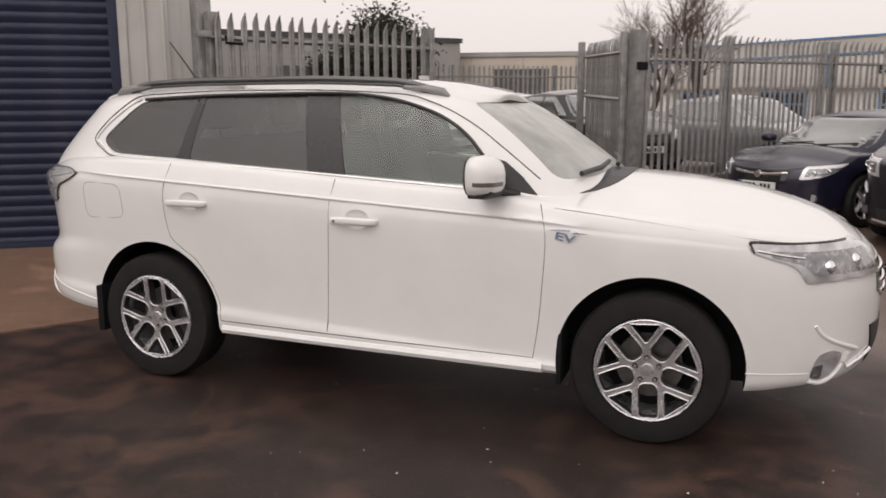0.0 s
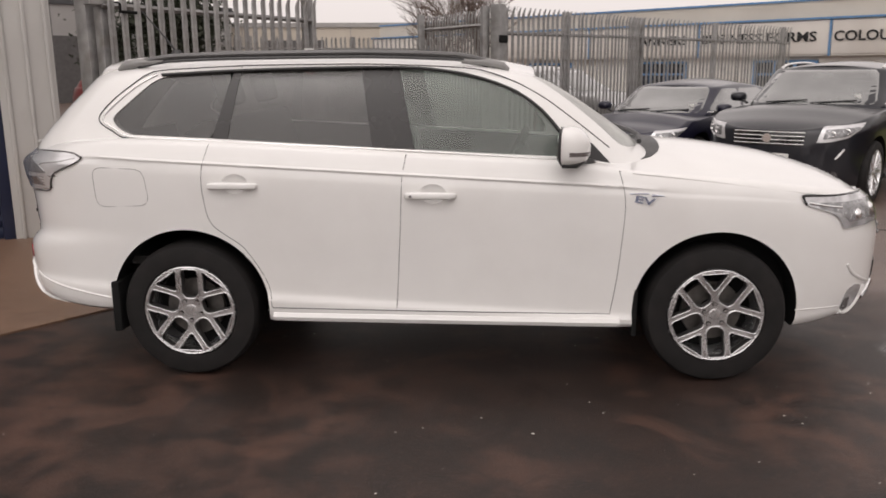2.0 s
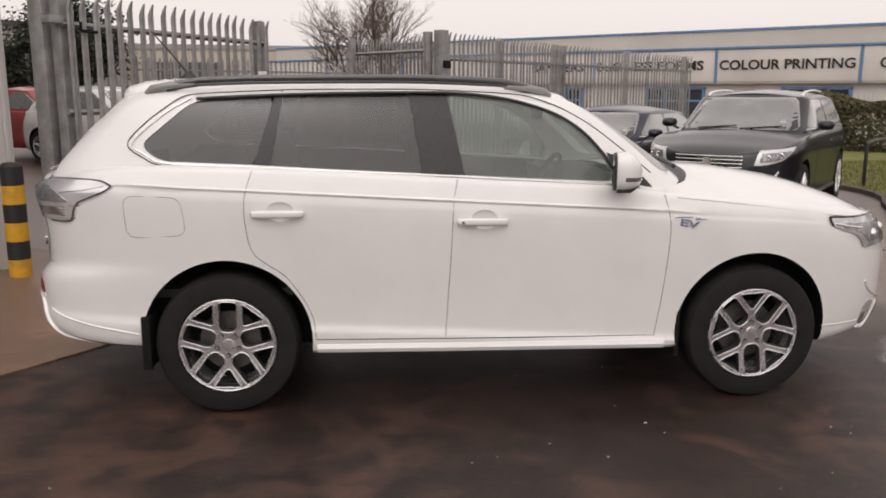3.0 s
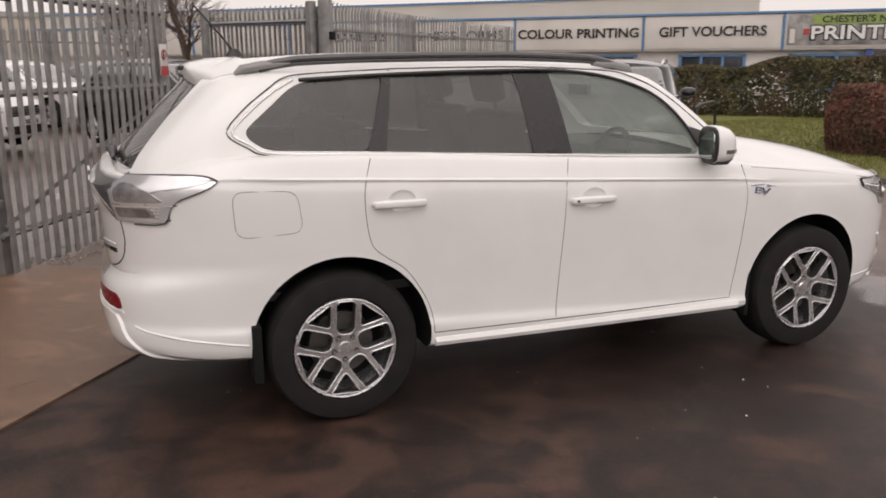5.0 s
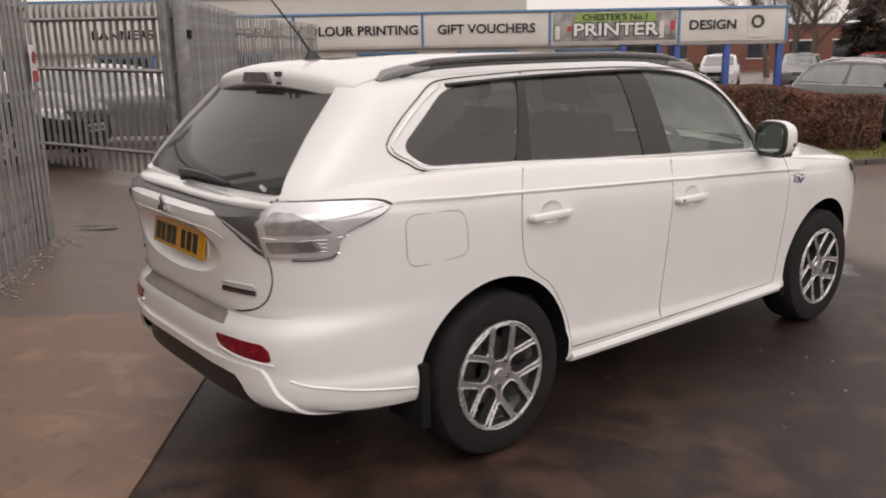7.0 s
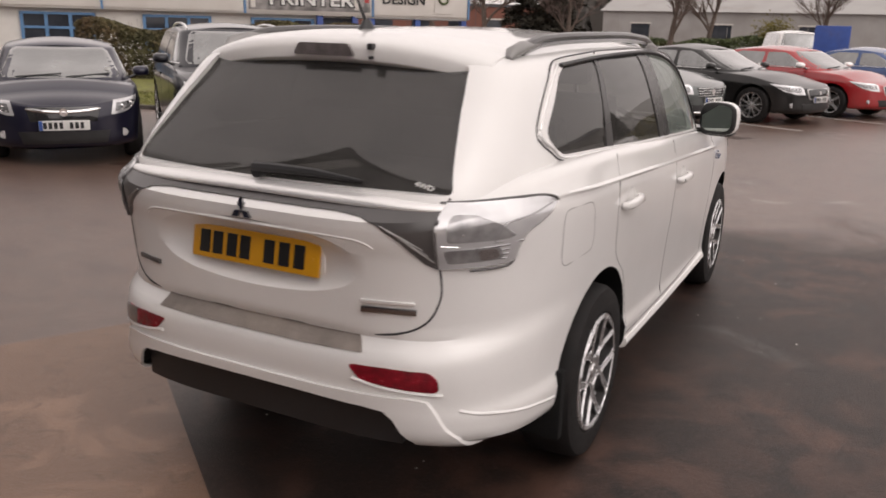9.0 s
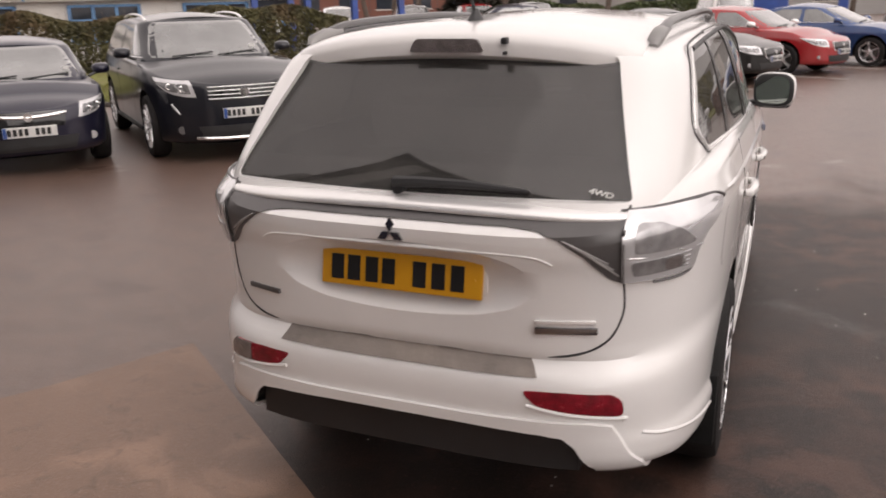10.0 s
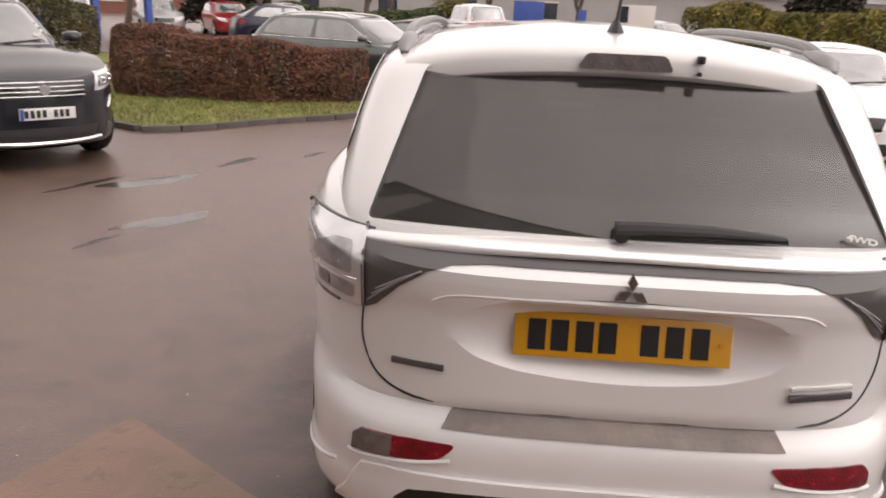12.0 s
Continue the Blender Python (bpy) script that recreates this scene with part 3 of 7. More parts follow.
def wheel_meshes(R, rim_r, width, style, rim_mat):
    """Tyre, rim and hub cap; the outer face looks along -y."""
    h = width / 2
    tb = lathe([(rim_r, -h * 0.82), (rim_r + 0.012, -h * 0.98), (R - 0.055, -h), (R - 0.018, -h * 0.93), (R - 0.004, -h * 0.72), (R, -h * 0.4), (R, h * 0.4), (R - 0.004, h * 0.72), (R - 0.03, h), (rim_r, h * 0.85)], 56)
    tyre = mesh_of("tyre", tb, RUBBER, 40)
    bm = lathe([(rim_r + 0.004, -h * 0.84), (rim_r + 0.002, -h * 0.95), (rim_r - 0.012, -h * 0.9), (rim_r - 0.020, -h * 0.6), (rim_r - 0.022, h * 0.8), (rim_r - 0.004, h * 0.8)], 56)

    def arm(r0, a0, r1, a1, w0, w1, y0, y1):
        p = [(r0, a0, w0, y0), ((r0 + r1) / 2, (a0 + a1) / 2, (w0 + w1) / 2 * 0.94, (y0 + y1) / 2 - 0.004), (r1, a1, w1, y1)]
        rings = []
        for i, (r, a, w, y) in enumerate(p):
            c = Vector((r * math.cos(a), y, r * math.sin(a)))
            q = p[min(i + 1, 2)] if i < 2 else p[2]
            o = p[i - 1] if i else p[0]
            d = Vector((q[0] * math.cos(q[1]) - o[0] * math.cos(o[1]), 0, q[0] * math.sin(q[1]) - o[0] * math.sin(o[1]))).normalized()
            s = Vector((-d.z, 0, d.x))
            sec = [(-w, 0.026), (-w, 0.003), (-w * 0.8, -0.006), (-w * 0.45, -0.006), (-w * 0.25, 0.001), (w * 0.25, 0.001), (w * 0.45, -0.006), (w * 0.8, -0.006), (w, 0.003), (w, 0.026)]
            rings.append([bm.verts.new(c + s * u + Vector((0, v, 0))) for u, v in sec])
        for i in range(2):
            for k in range(len(sec)):
                bm.faces.new((rings[i][k], rings[i][(k + 1) % len(sec)], rings[i + 1][(k + 1) % len(sec)], rings[i + 1][k]))

    yo, yi = -h * 0.86, -h * 0.72
    if style == "fork":
        bm.free()
        bm = fork_face(rim_r, h, yi, yo)
    else:
        n = 10 if style == "ten" else 5
        for k in range(n):
            a = math.pi / 2 + k * 2 * math.pi / n
            arm(0.04, a, rim_r - 0.008, a, 0.02 if n == 10 else 0.03, 0.014 if n == 10 else 0.026, yi, yo)
    hub = lathe([(0.002, yi - 0.004), (0.030, yi - 0.004), (0.034, yi + 0.03), (0.002, yi + 0.03)], 24) if style == "fork" else lathe([(0.002, yi - 0.012), (0.040, yi - 0.010), (0.062, yi - 0.002), (0.066, yi + 0.03), (0.002, yi + 0.03)], 24)
    tmp = bpy.data.meshes.new("hub")
    hub.to_mesh(tmp)
    hub.free()
    bm.from_mesh(tmp)
    bpy.data.meshes.remove(tmp)
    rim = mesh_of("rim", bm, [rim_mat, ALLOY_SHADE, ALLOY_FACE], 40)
    cap = mesh_of("hub_cap", lathe([(0.001, yi - 0.018), (0.026, yi - 0.017), (0.031, yi - 0.011), (0.031, yi - 0.004), (0.001, yi - 0.004)], 24), ALLOY_FACE)
    nb = bmesh.new()
    bmesh.ops.create_cone(nb, cap_ends=True, segments=10, radius1=0.0095, radius2=0.008, depth=0.014, matrix=pose(0, yi - 0.008, 0, 90))
    nuts = mesh_of("wheel_nut", nb, CHROME)
    disc = mesh_of("brake_disc", lathe([(0.06, -0.01), (0.15, -0.012), (0.152, 0.012), (0.06, 0.012)], 36), mat_disc)
    back = mesh_of("wheel_back", lathe([(0.001, h * 0.5), (rim_r - 0.015, h * 0.5), (rim_r - 0.015, h * 0.6), (0.001, h * 0.6)], 32), LINER)
    return tyre, rim, cap, nuts, disc, back


mat_disc = mat("brake_steel", (0.16, 0.15, 0.14), 0.45, 0.8, 0.2, 30)


def fit_wheels(car, meshes, wb, track, R, spins=None):
    tyre, rim, cap, nuts, disc, back = meshes
    for fx in (-1, 1):
        for sy in (-1, 1):
            w = new("wheel")
            w.empty_display_size = 0.1
            w.parent = car
            w.matrix_basis = pose(fx * wb / 2, sy * track, R, 0, 0, 0 if sy < 0 else 180) @ pose(0, 0, 0, 0, spins[fx] if spins else random.uniform(0, 70), 0)
            for nm, me in (("tyre", tyre), ("rim", rim), ("hub_cap", cap), ("brake_disc", disc), ("backing", back)):
                share(nm, me, w, Matrix())
            if spins:
                for k in range(5):
                    a = math.pi / 2 + k * 2 * math.pi / 5
                    share("wheel_nut", nuts, w, Matrix.Translation((0.055 * math.cos(a), 0, 0.055 * math.sin(a))))


def on_side(hull, x, z, sy, off=0.0):
    return Vector((x, sy * (hull.side(x, z) + off), z))


def seam(hull, pts, sy, r=0.0024, step=0.05, off=-0.001):
    """A dark shut line on the flank through (x, z) points."""
    out = []
    for a, b in zip(pts, pts[1:]):
        n = max(1, int(math.dist(a, b) / step))
        for k in range(n):
            t = k / n
            out.append(on_side(hull, a[0] + (b[0] - a[0]) * t, a[1] + (b[1] - a[1]) * t, sy, off))
    out.append(on_side(hull, *pts[-1], sy, off))
    return tube(out, r, 6)


def smooth_line(pts, k=6, closed=False):
    """More points along a curve through pts."""
    n = len(pts)
    out = []
    P = [Vector(p) for p in pts]
    for i in range(n if closed else n - 1):
        p0, p1, p2, p3 = (P[(i - 1) % n] if closed or i else P[0]), P[i], P[(i + 1) % n], (P[(i + 2) % n] if closed or i + 2 < n else P[-1])
        for j in range(k):
            t = j / k
            out.append(tuple(0.5 * (2 * p1 + (p2 - p0) * t + (2 * p0 - 5 * p1 + 4 * p2 - p3) * t * t + (3 * p1 - p0 - 3 * p2 + p3) * t ** 3)))
    if not closed:
        out.append(tuple(P[-1]))
    return out


def mirrored(outline):
    return [(-a, b) for a, b in outline][::-1]


def skin(shell, outline, plane, lo, hi):
    """The piece of a thin shell inside an outline."""
    return carve(shell.copy(), [prism(outline, plane, lo, hi)], "INTERSECT")


def glazing(outline, place, rows=8, cols=14):
    """A thin pane that follows a curved body: place((across, z), lift) gives its points."""
    zs = [p[1] for p in outline]
    lo_z, hi_z = min(zs), max(zs)
    grids = []
    bm = bmesh.new()
    for lift in (0.004, -0.006):
        rows_v = []
        for j in range(rows + 1):
            z = lo_z + (hi_z - lo_z) * min(max(j / rows, 0.004), 0.996)
            cut = []
            for p, q in zip(outline, outline[1:] + outline[:1]):
                if (p[1] - z) * (q[1] - z) < 0:
                    cut.append(p[0] + (q[0] - p[0]) * (z - p[1]) / (q[1] - p[1]))
            a_, b_ = min(cut), max(cut)
            rows_v.append([bm.verts.new(place((a_ + (b_ - a_) * i / cols, z), lift)) for i in range(cols + 1)])
        grids.append(rows_v)
    for g in grids:
        for p, q in zip(g, g[1:]):
            for i in range(cols):
                bm.faces.new((p[i], p[i + 1], q[i + 1], q[i]))
    def ring(g):
        return g[0] + [r[-1] for r in g[1:]] + g[-1][-2::-1] + [r[0] for r in g[-2:0:-1]]
    a, b = ring(grids[0]), ring(grids[1])
    for i in range(len(a)):
        k = (i + 1) % len(a)
        bm.faces.new((a[i], a[k], b[k], b[i]))
    bmesh.ops.recalc_face_normals(bm, faces=bm.faces[:])
    return bm


def seat(parent, x, y, z, w, back_h, rest=True, lean=14):
    s = new("seat")
    s.parent = parent
    s.matrix_basis = pose(x, y, z)
    part("cushion", box(-0.05, 0.48, -w / 2, w / 2, -0.10, 0.04, 0.04), SEAT, s)
    b = part("backrest", box(-0.07, 0.06, -w / 2, w / 2, 0, back_h, 0.045), SEAT, s)
    b.matrix_basis = pose(-0.02, 0, 0, 0, -lean, 0)
    if rest:
        for k in ((0,) if w < 0.8 else (-0.36, 0.36)):
            h = part("headrest", box(-0.05, 0.05, k - 0.13, k + 0.13, back_h + 0.05, back_h + 0.24, 0.04), SEAT, s)
            h.matrix_basis = pose(-0.02, 0, 0, 0, -lean, 0)
            p = part("headrest_post", box(-0.008, 0.008, k - 0.06, k - 0.045, back_h - 0.02, back_h + 0.08), CHROME, s)
            p.matrix_basis = pose(-0.02, 0, 0, 0, -lean, 0)
    return s


# the white estate in the middle of the yard: x forwards, wheels at x = -1.335 and 1.335
def crease(x):
    return 1.05 - 0.055 * x


side_prof = curve((0.18, 0.90), (0.27, 0.975), (0.36, 0.985), (0.40, 0.972), (0.55, 0.978), (0.75, 0.992), (0.95, 1.0), (1.005, 0.9975), (1.036, 0.991), (1.048, 0.9970), (1.057, 0.987), (1.085, 0.977), (1.2, 0.942), (1.35, 0.90))
low = Hull(
    -1.2, 1.1, curve((0.60, 4.6), (0.70, 4.5), (0.76, 3.9)), 3.0,
    curve((0.29, -2.28), (0.37, -2.328), (0.45, -2.343), (0.54, -2.351), (0.62, -2.355), (0.66, -2.351), (0.69, -2.337), (0.718, -2.311), (0.735, -2.306), (0.75, -2.320), (0.81, -2.324), (0.90, -2.330), (0.99, -2.340), (1.045, -2.356), (1.10, -2.362), (1.15, -2.288), (1.21, -2.22)),
    curve((0.22, 2.18), (0.32, 2.28), (0.48, 2.33), (0.68, 2.335), (0.80, 2.31), (0.90, 2.25), (1.0, 2.15), (1.1, 2.0)),
    lambda x, z: 0.909 * side_prof(z - crease(x) + 1.05) * (1 - (0.018 if x < 0 else 0.010) * (x / 1.6) ** 2),
    curve((-2.3, 0.40), (-1.9, 0.335), (-1.6, 0.32), (-0.9, 0.285), (0.9, 0.275), (1.7, 0.27), (2.3, 0.30)),
    curve((-2.36, 1.152), (-2.23, 1.164), (-2.10, 1.20), (-1.6, 1.232), (0.0, 1.155), (0.55, 1.122), (0.80, 1.09), (1.0, 1.065), (1.4, 1.035), (1.8, 0.985), (2.1, 0.945), (2.33, 0.86)),
    curve((-2.3, 0.0), (0.5, 0.0), (0.85, 0.09), (1.2, 0.115), (1.7, 0.108), (2.1, 0.050), (2.3, 0.015)), 0.030, 0.05,
    (lambda x: min(crease(x) - 0.045, low.zt(x) - 0.12), lambda x: min(crease(x) - 0.014, low.zt(x) - 0.10), lambda x: min(crease(x) - 0.002, low.zt(x) - 0.09), lambda x: min(crease(x) + 0.007, low.zt(x) - 0.08)))
top = Hull(
    -1.25, 0.05, 6.5, 4.2,
    curve((1.0, -2.302), (1.17, -2.246), (1.36, -2.077), (1.53, -1.90), (1.60, -1.85)),
    curve((1.0, 1.22), (1.10, 1.10), (1.22, 0.95), (1.40, 0.69), (1.54, 0.46), (1.62, 0.34)),
    lambda x, z: 0.885 * curve((1.0, 1.0), (1.1, 0.975), (1.2, 0.950), (1.35, 0.905), (1.5, 0.845), (1.58, 0.795), (1.62, 0.76))(z) * (1 - (0.042 if x < -0.6 else 0.012) * (x + 0.6) ** 2),
    lambda x: 1.0,
    curve((-2.0, 1.545), (-1.6, 1.578), (-1.1, 1.598), (-0.5, 1.602), (0.0, 1.585), (0.3, 1.555), (0.6, 1.51)),
    curve((-2.0, 0.055), (-1.0, 0.068), (0.0, 0.062), (0.5, 0.045)), 0.06, 0.02)

Q_GLASS = rounded([(-1.745, 1.322), (-1.64, 1.240), (-1.185, 1.222), (-1.085, 1.560), (-1.48, 1.545)], 0.06)
R_GLASS = rounded([(-1.105, 1.226), (-0.375, 1.187), (-0.435, 1.566), (-1.045, 1.556)], 0.015)
F_GLASS = [(-0.165, 1.178), (0.62, 1.135), (0.535, 1.27), (0.44, 1.372), (0.32, 1.452), (0.17, 1.508), (0.0, 1.545), (-0.245, 1.566)]
OPENING = rounded([(-1.728, 1.322), (-1.632, 1.248), (-1.185, 1.230), (-0.375, 1.184), (-0.165, 1.174)] + F_GLASS[1:] + [(-0.435, 1.568), (-1.045, 1.558), (-1.085, 1.553), (-1.475, 1.535)], 0.075, 5)
SAIL = [(0.615, 1.125), (0.80, 1.105), (0.72, 1.19), (0.64, 1.255), (0.555, 1.28)]
B_POST = [(-0.375, 1.185), (-0.165, 1.172), (-0.245, 1.566), (-0.435, 1.568)]
C_POST = [(-1.185, 1.230), (-1.105, 1.224), (-1.045, 1.556), (-1.085, 1.552)]
SCREEN = rounded([(-0.70, 1.17), (0.70, 1.17), (0.60, 1.525), (-0.60, 1.525)], 0.05)
BACK_GLASS = rounded([(-0.648, 1.180), (0.648, 1.180), (0.535, 1.547), (-0.535, 1.547)], 0.02)


STORE = {}


def low_shell(t):
    """A copy of the lower body's skin, t thick."""
    if t not in STORE:
        STORE[t] = shelled(low.solid(18, 34, 38, 8), t, 1)
    return STORE[t].copy()


def inner(d, deeper=0.0):
    if ("top", d, deeper) not in STORE:
        STORE[("top", d, deeper)] = drawn_in(top, d, deeper).solid(18, 30, 18, 10)
    return STORE[("top", d, deeper)]


def white_estate():
    car = thing("estate_car", "white five-door estate car, wet, with dark privacy glass", "car")
    solid = low.solid(18, 34, 38, 8)
    outer = shelled(solid, 0.006, 1)
    arches = []
    for x in (-1.335, 1.335):
        for s in (-1, 1):
            bm = bmesh.new()
            bmesh.ops.create_cone(bm, cap_ends=True, segments=56, radius1=0.415, radius2=0.415, depth=0.42, matrix=pose(x, s * 0.86, 0.362, 90))
            for f in bm.faces:
                f.material_index = 1
            arches.append(bm)
    # open recess under the rear bumper, between its two lowered corners
    half = [(0.0, 0.522), (0.25, 0.521), (0.44, 0.517), (0.505, 0.510), (0.538, 0.482), (0.562, 0.435), (0.60, 0.408), (0.62, 0.20)]
    arches.append(prism(half[::-1] + [(-y, z) for y, z in half[1:]], "yz", -2.6, -2.20, 1))
    scoop = bmesh.new()
    bmesh.ops.create_uvsphere(scoop, u_segments=56, v_segments=28, radius=1, matrix=Matrix.Translation((-2.419, 0, 0.940)) @ Matrix.Diagonal((0.140, 0.60, 0.138, 1)))
    arches.append(scoop)
    for hx, hz in ((-1.072, 1.003), (-0.086, 0.957)):
        for s in (-1, 1):
            cup = bmesh.new()
            bmesh.ops.create_uvsphere(cup, u_segments=28, v_segments=14, radius=1, matrix=Matrix.Translation((hx + 0.012, s * (low.side(hx, hz) + 0.010), hz + 0.010)) @ Matrix.Diagonal((0.072, 0.026, 0.054, 1)))
            arches.append(cup)
    well = prism([(-1.95, 0.55), (0.75, 0.55), (0.75, 1.4), (-1.95, 1.4)], "xz", -0.74, 0.74, 1)
    part("body", carve(solid, arches + [well]), [WHITE, LINER], car, "white painted steel body", 26)
    cuts = [drawn_in(top, 0.045, 0.12).solid(18, 30, 18, 10)]
    for sy in (-1, 1):
        cuts.append(prism(OPENING, "xz", sy * 0.45, sy * 1.2))
    cuts.append(prism(SCREEN, "yz", 0.05, 1.6))
    cuts.append(prism(BACK_GLASS, "yz", -2.6, -1.45))
    part("roof_shell", carve(top.solid(18, 30, 18, 10), cuts), WHITE, car, "white roof and pillars", 26)

    def pane(outline, plane, lo, hi, a=0.005, b=0.011, outer=None):
        bm = carve(inner(a).copy(), [prism(outline, plane, lo, hi)], "INTERSECT")
        bm = carve(bm, [inner(b, 0.05).copy()])
        if outer is not None:
            bm.normal_update()
            bmesh.ops.delete(bm, geom=[f for f in bm.faces if f.normal.dot(outer) < -0.3], context="FACES")
        return bm

    for sy in (-1, 1):
        lo, hi = sy * 0.45, sy * 1.2
        part("quarter_window", pane(Q_GLASS, "xz", lo, hi, outer=Vector((0, sy, 0))), TINT, car, "dark privacy glass")
        part("rear_door_window", pane(R_GLASS, "xz", lo, hi, outer=Vector((0, sy, 0))), TINT, car, "dark privacy glass")
        part("front_door_window", pane(F_GLASS, "xz", lo, hi, outer=Vector((0, sy, 0))), CLEAR, car, "clear glass")
        part("door_pillar_trim", pane(B_POST, "xz", lo, hi, 0.001, 0.009), PILLAR, car, "satin black pillar trim")
        part("rear_pillar_trim", pane(C_POST, "xz", lo, hi, 0.002, 0.010), PILLAR, car, "satin black pillar trim")
        part("mirror_sail", pane(SAIL, "xz", lo, hi, -0.003, 0.002), BLACK_TRIM, car)
        # bright strip under the glass and round the quarter window
        strip = [(0.80, 1.097), (0.60, 1.124), (0.0, 1.160), (-0.6, 1.192), (-1.2, 1.222), (-1.60, 1.240), (-1.69, 1.276), (-1.762, 1.325), (-1.70, 1.40), (-1.585, 1.49), (-1.485, 1.546)]
        line = smooth_line(strip, 7)
        part("window_strip", tube([on_side(top, x, z, sy, 0.001) for x, z in line], 0.0065, 8), SATIN, car, "bright chrome strip")
        band = [(0.6, 1.112), (0.0, 1.148), (-0.6, 1.180), (-1.2, 1.210), (-1.60, 1.227), (-1.71, 1.266), (-1.785, 1.328), (-1.71, 1.42), (-1.60, 1.505), (-1.53, 1.550), (-1.45, 1.566), (-1.25, 1.577), (-1.05, 1.585)]
        part("window_seal", tube([on_side(top, x, z, sy, 0.001) for x, z in smooth_line(band, 6)], 0.0032, 6), BLACK_TRIM, car)
        frame_line = [(-1.46, 1.543), (-1.1, 1.560), (-0.7, 1.570), (-0.24, 1.572), (0.0, 1.551), (0.17, 1.514), (0.32, 1.458), (0.44, 1.379), (0.535, 1.278), (0.60, 1.18)]
        part("door_frame_seal", tube([on_side(top, x, z, sy, 0.001) for x, z in smooth_line(frame_line, 5)], 0.009, 6), BLACK_TRIM, car)
        gutter = [(-1.05, 1.578), (-0.98, 1.597), (-0.5, 1.603), (0.0, 1.584), (0.25, 1.530), (0.45, 1.435), (0.62, 1.315), (0.80, 1.175)]
        part("door_gutter", tube([on_side(top, x, min(z, top.zt(x) - 0.012), sy, 0.0) for x, z in smooth_line(gutter, 5)], 0.0035, 6), GREY_TRIM, car)
        # shut lines
        part("door_seam", seam(low, [(-0.205, 1.155), (-0.225, 1.05), (-0.236, 0.8), (-0.262, 0.375)], sy, 0.0021), SEAM, car)
        part("door_seam", seam(low, smooth_line([(0.835, 1.075), (0.862, 0.95), (0.862, 0.82), (0.84, 0.55), (0.812, 0.355)], 5), sy, 0.0021), SEAM, car)
        part("door_seam", seam(low, smooth_line([(-1.19, 1.205), (-1.225, 1.08), (-1.225, 0.95), (-1.198, 0.82), (-1.13, 0.755), (-1.04, 0.69), (-0.955, 0.565), (-0.915, 0.47), (-0.905, 0.375)], 5), sy, 0.0021), SEAM, car)
        part("sill_seam", seam(low, [(-0.905, 0.372), (0.815, 0.352)], sy, 0.003), GREY_TRIM, car)
        part("sill_moulding", tube([on_side(low, x, 0.318 - 0.008 * x, sy, -0.012) for x in np.linspace(-0.9, 0.86, 14)], 0.028, 8), WHITE, car)
        part("bumper_crease", seam(low, smooth_line([(-1.76, 0.412), (-1.85, 0.428), (-2.0, 0.455), (-2.10, 0.478), (-2.17, 0.494), (-2.215, 0.512)], 4), sy, 0.006, 0.04, -0.001), WHITE, car)
        part("bumper_crease", seam(low, [(1.745, 0.365), (1.85, 0.364), (2.0, 0.362)], sy, 0.004, 0.04, -0.001), WHITE, car)
        part("bonnet_seam", seam(low, smooth_line([(0.9, 1.062), (1.3, 1.02), (1.7, 0.965), (1.82, 0.95)], 5), sy, 0.0045, 0.05, -0.003), WHITE, car)
        # door handles in their cups
        for hx, hz in ((-1.072, 1.003), (-0.086, 0.957)):
            h = new("door_handle")
            h.parent = car
            c = on_side(low, hx, hz, sy)
            h.matrix_basis = pose(c.x, c.y, c.z, 0, 0, 0 if sy < 0 else 180)
            g = tube([(-0.118, 0.0, 0), (-0.112, -0.018, 0.0), (-0.06, -0.029, 0.002), (0.02, -0.031, 0.002), (0.09, -0.025, 0), (0.112, -0.016, 0), (0.118, 0.0, 0)], 0.0145, 10, taper=[0.8, 1, 1.15, 1.15, 1.1, 0.95, 0.8], flat=1.15)
            part("grip", g, WHITE, h)
            if hx > -0.5:
                part("key_button", box(-0.102, -0.086, -0.038, -0.030, -0.006, 0.006, 0.002), GREY_TRIM, h)
        # mudflaps
        for fx, w0 in ((-1.735, 0.0), (0.935, 0.0)):
            part("mudflap", box(fx - 0.012, fx + 0.012 if fx > 0 else fx + 0.03, sy * 0.885 if sy < 0 else 0.66, -0.66 if sy < 0 else 0.885, 0.235, 0.50, 0.008), LINER, car, "black rubber mudflap")
        # rear lamp cluster
        lamp = new("tail_lamp")
        lamp.parent = car
        thick = low_shell(0.013)
        side_cut = [(-2.6, 1.158), (-2.04, 1.166), (-1.92, 1.163), (-1.870, 1.153), (-1.846, 1.139), (-1.880, 1.116), (-1.945, 1.090), (-2.010, 1.066), (-2.042, 1.03), (-2.055, 0.975), (-2.6, 0.960)]
        clip = prism([(sy * 0.64, 0.9), (sy * 1.1, 0.9), (sy * 1.1, 1.3), (sy * 0.64, 1.3)], "yz", -2.6, -1.6)
        lens = carve(thick, [prism(rounded(side_cut, 0.02), "xz", sy * 0.3, sy * 1.2), clip], "INTERSECT")
        part("reflector", lens, LAMP_SILVER, lamp, "silver clear-lens reflector")

        def on_back(y, z, off):
            return Vector((low.rear(y, z) - off, sy * y, z))

        def inlay(name, outline, m_, depth):
            sh = low_shell(depth)
            part(name, skin(sh, rounded([(sy * a_, b_) for a_, b_ in outline], 0.012), "yz", -2.6, -1.95), m_, lamp)
            sh.free()

        inlay("inner_bowl", [(0.672, 1.135), (0.73, 1.132), (0.785, 1.104), (0.815, 1.060), (0.80, 1.054), (0.672, 1.054)], LAMP_GREY, 0.015)
        inlay("lower_lens", [(0.662, 1.030), (0.785, 1.034), (0.79, 0.992), (0.668, 0.986)], LAMP_GREY, 0.015)
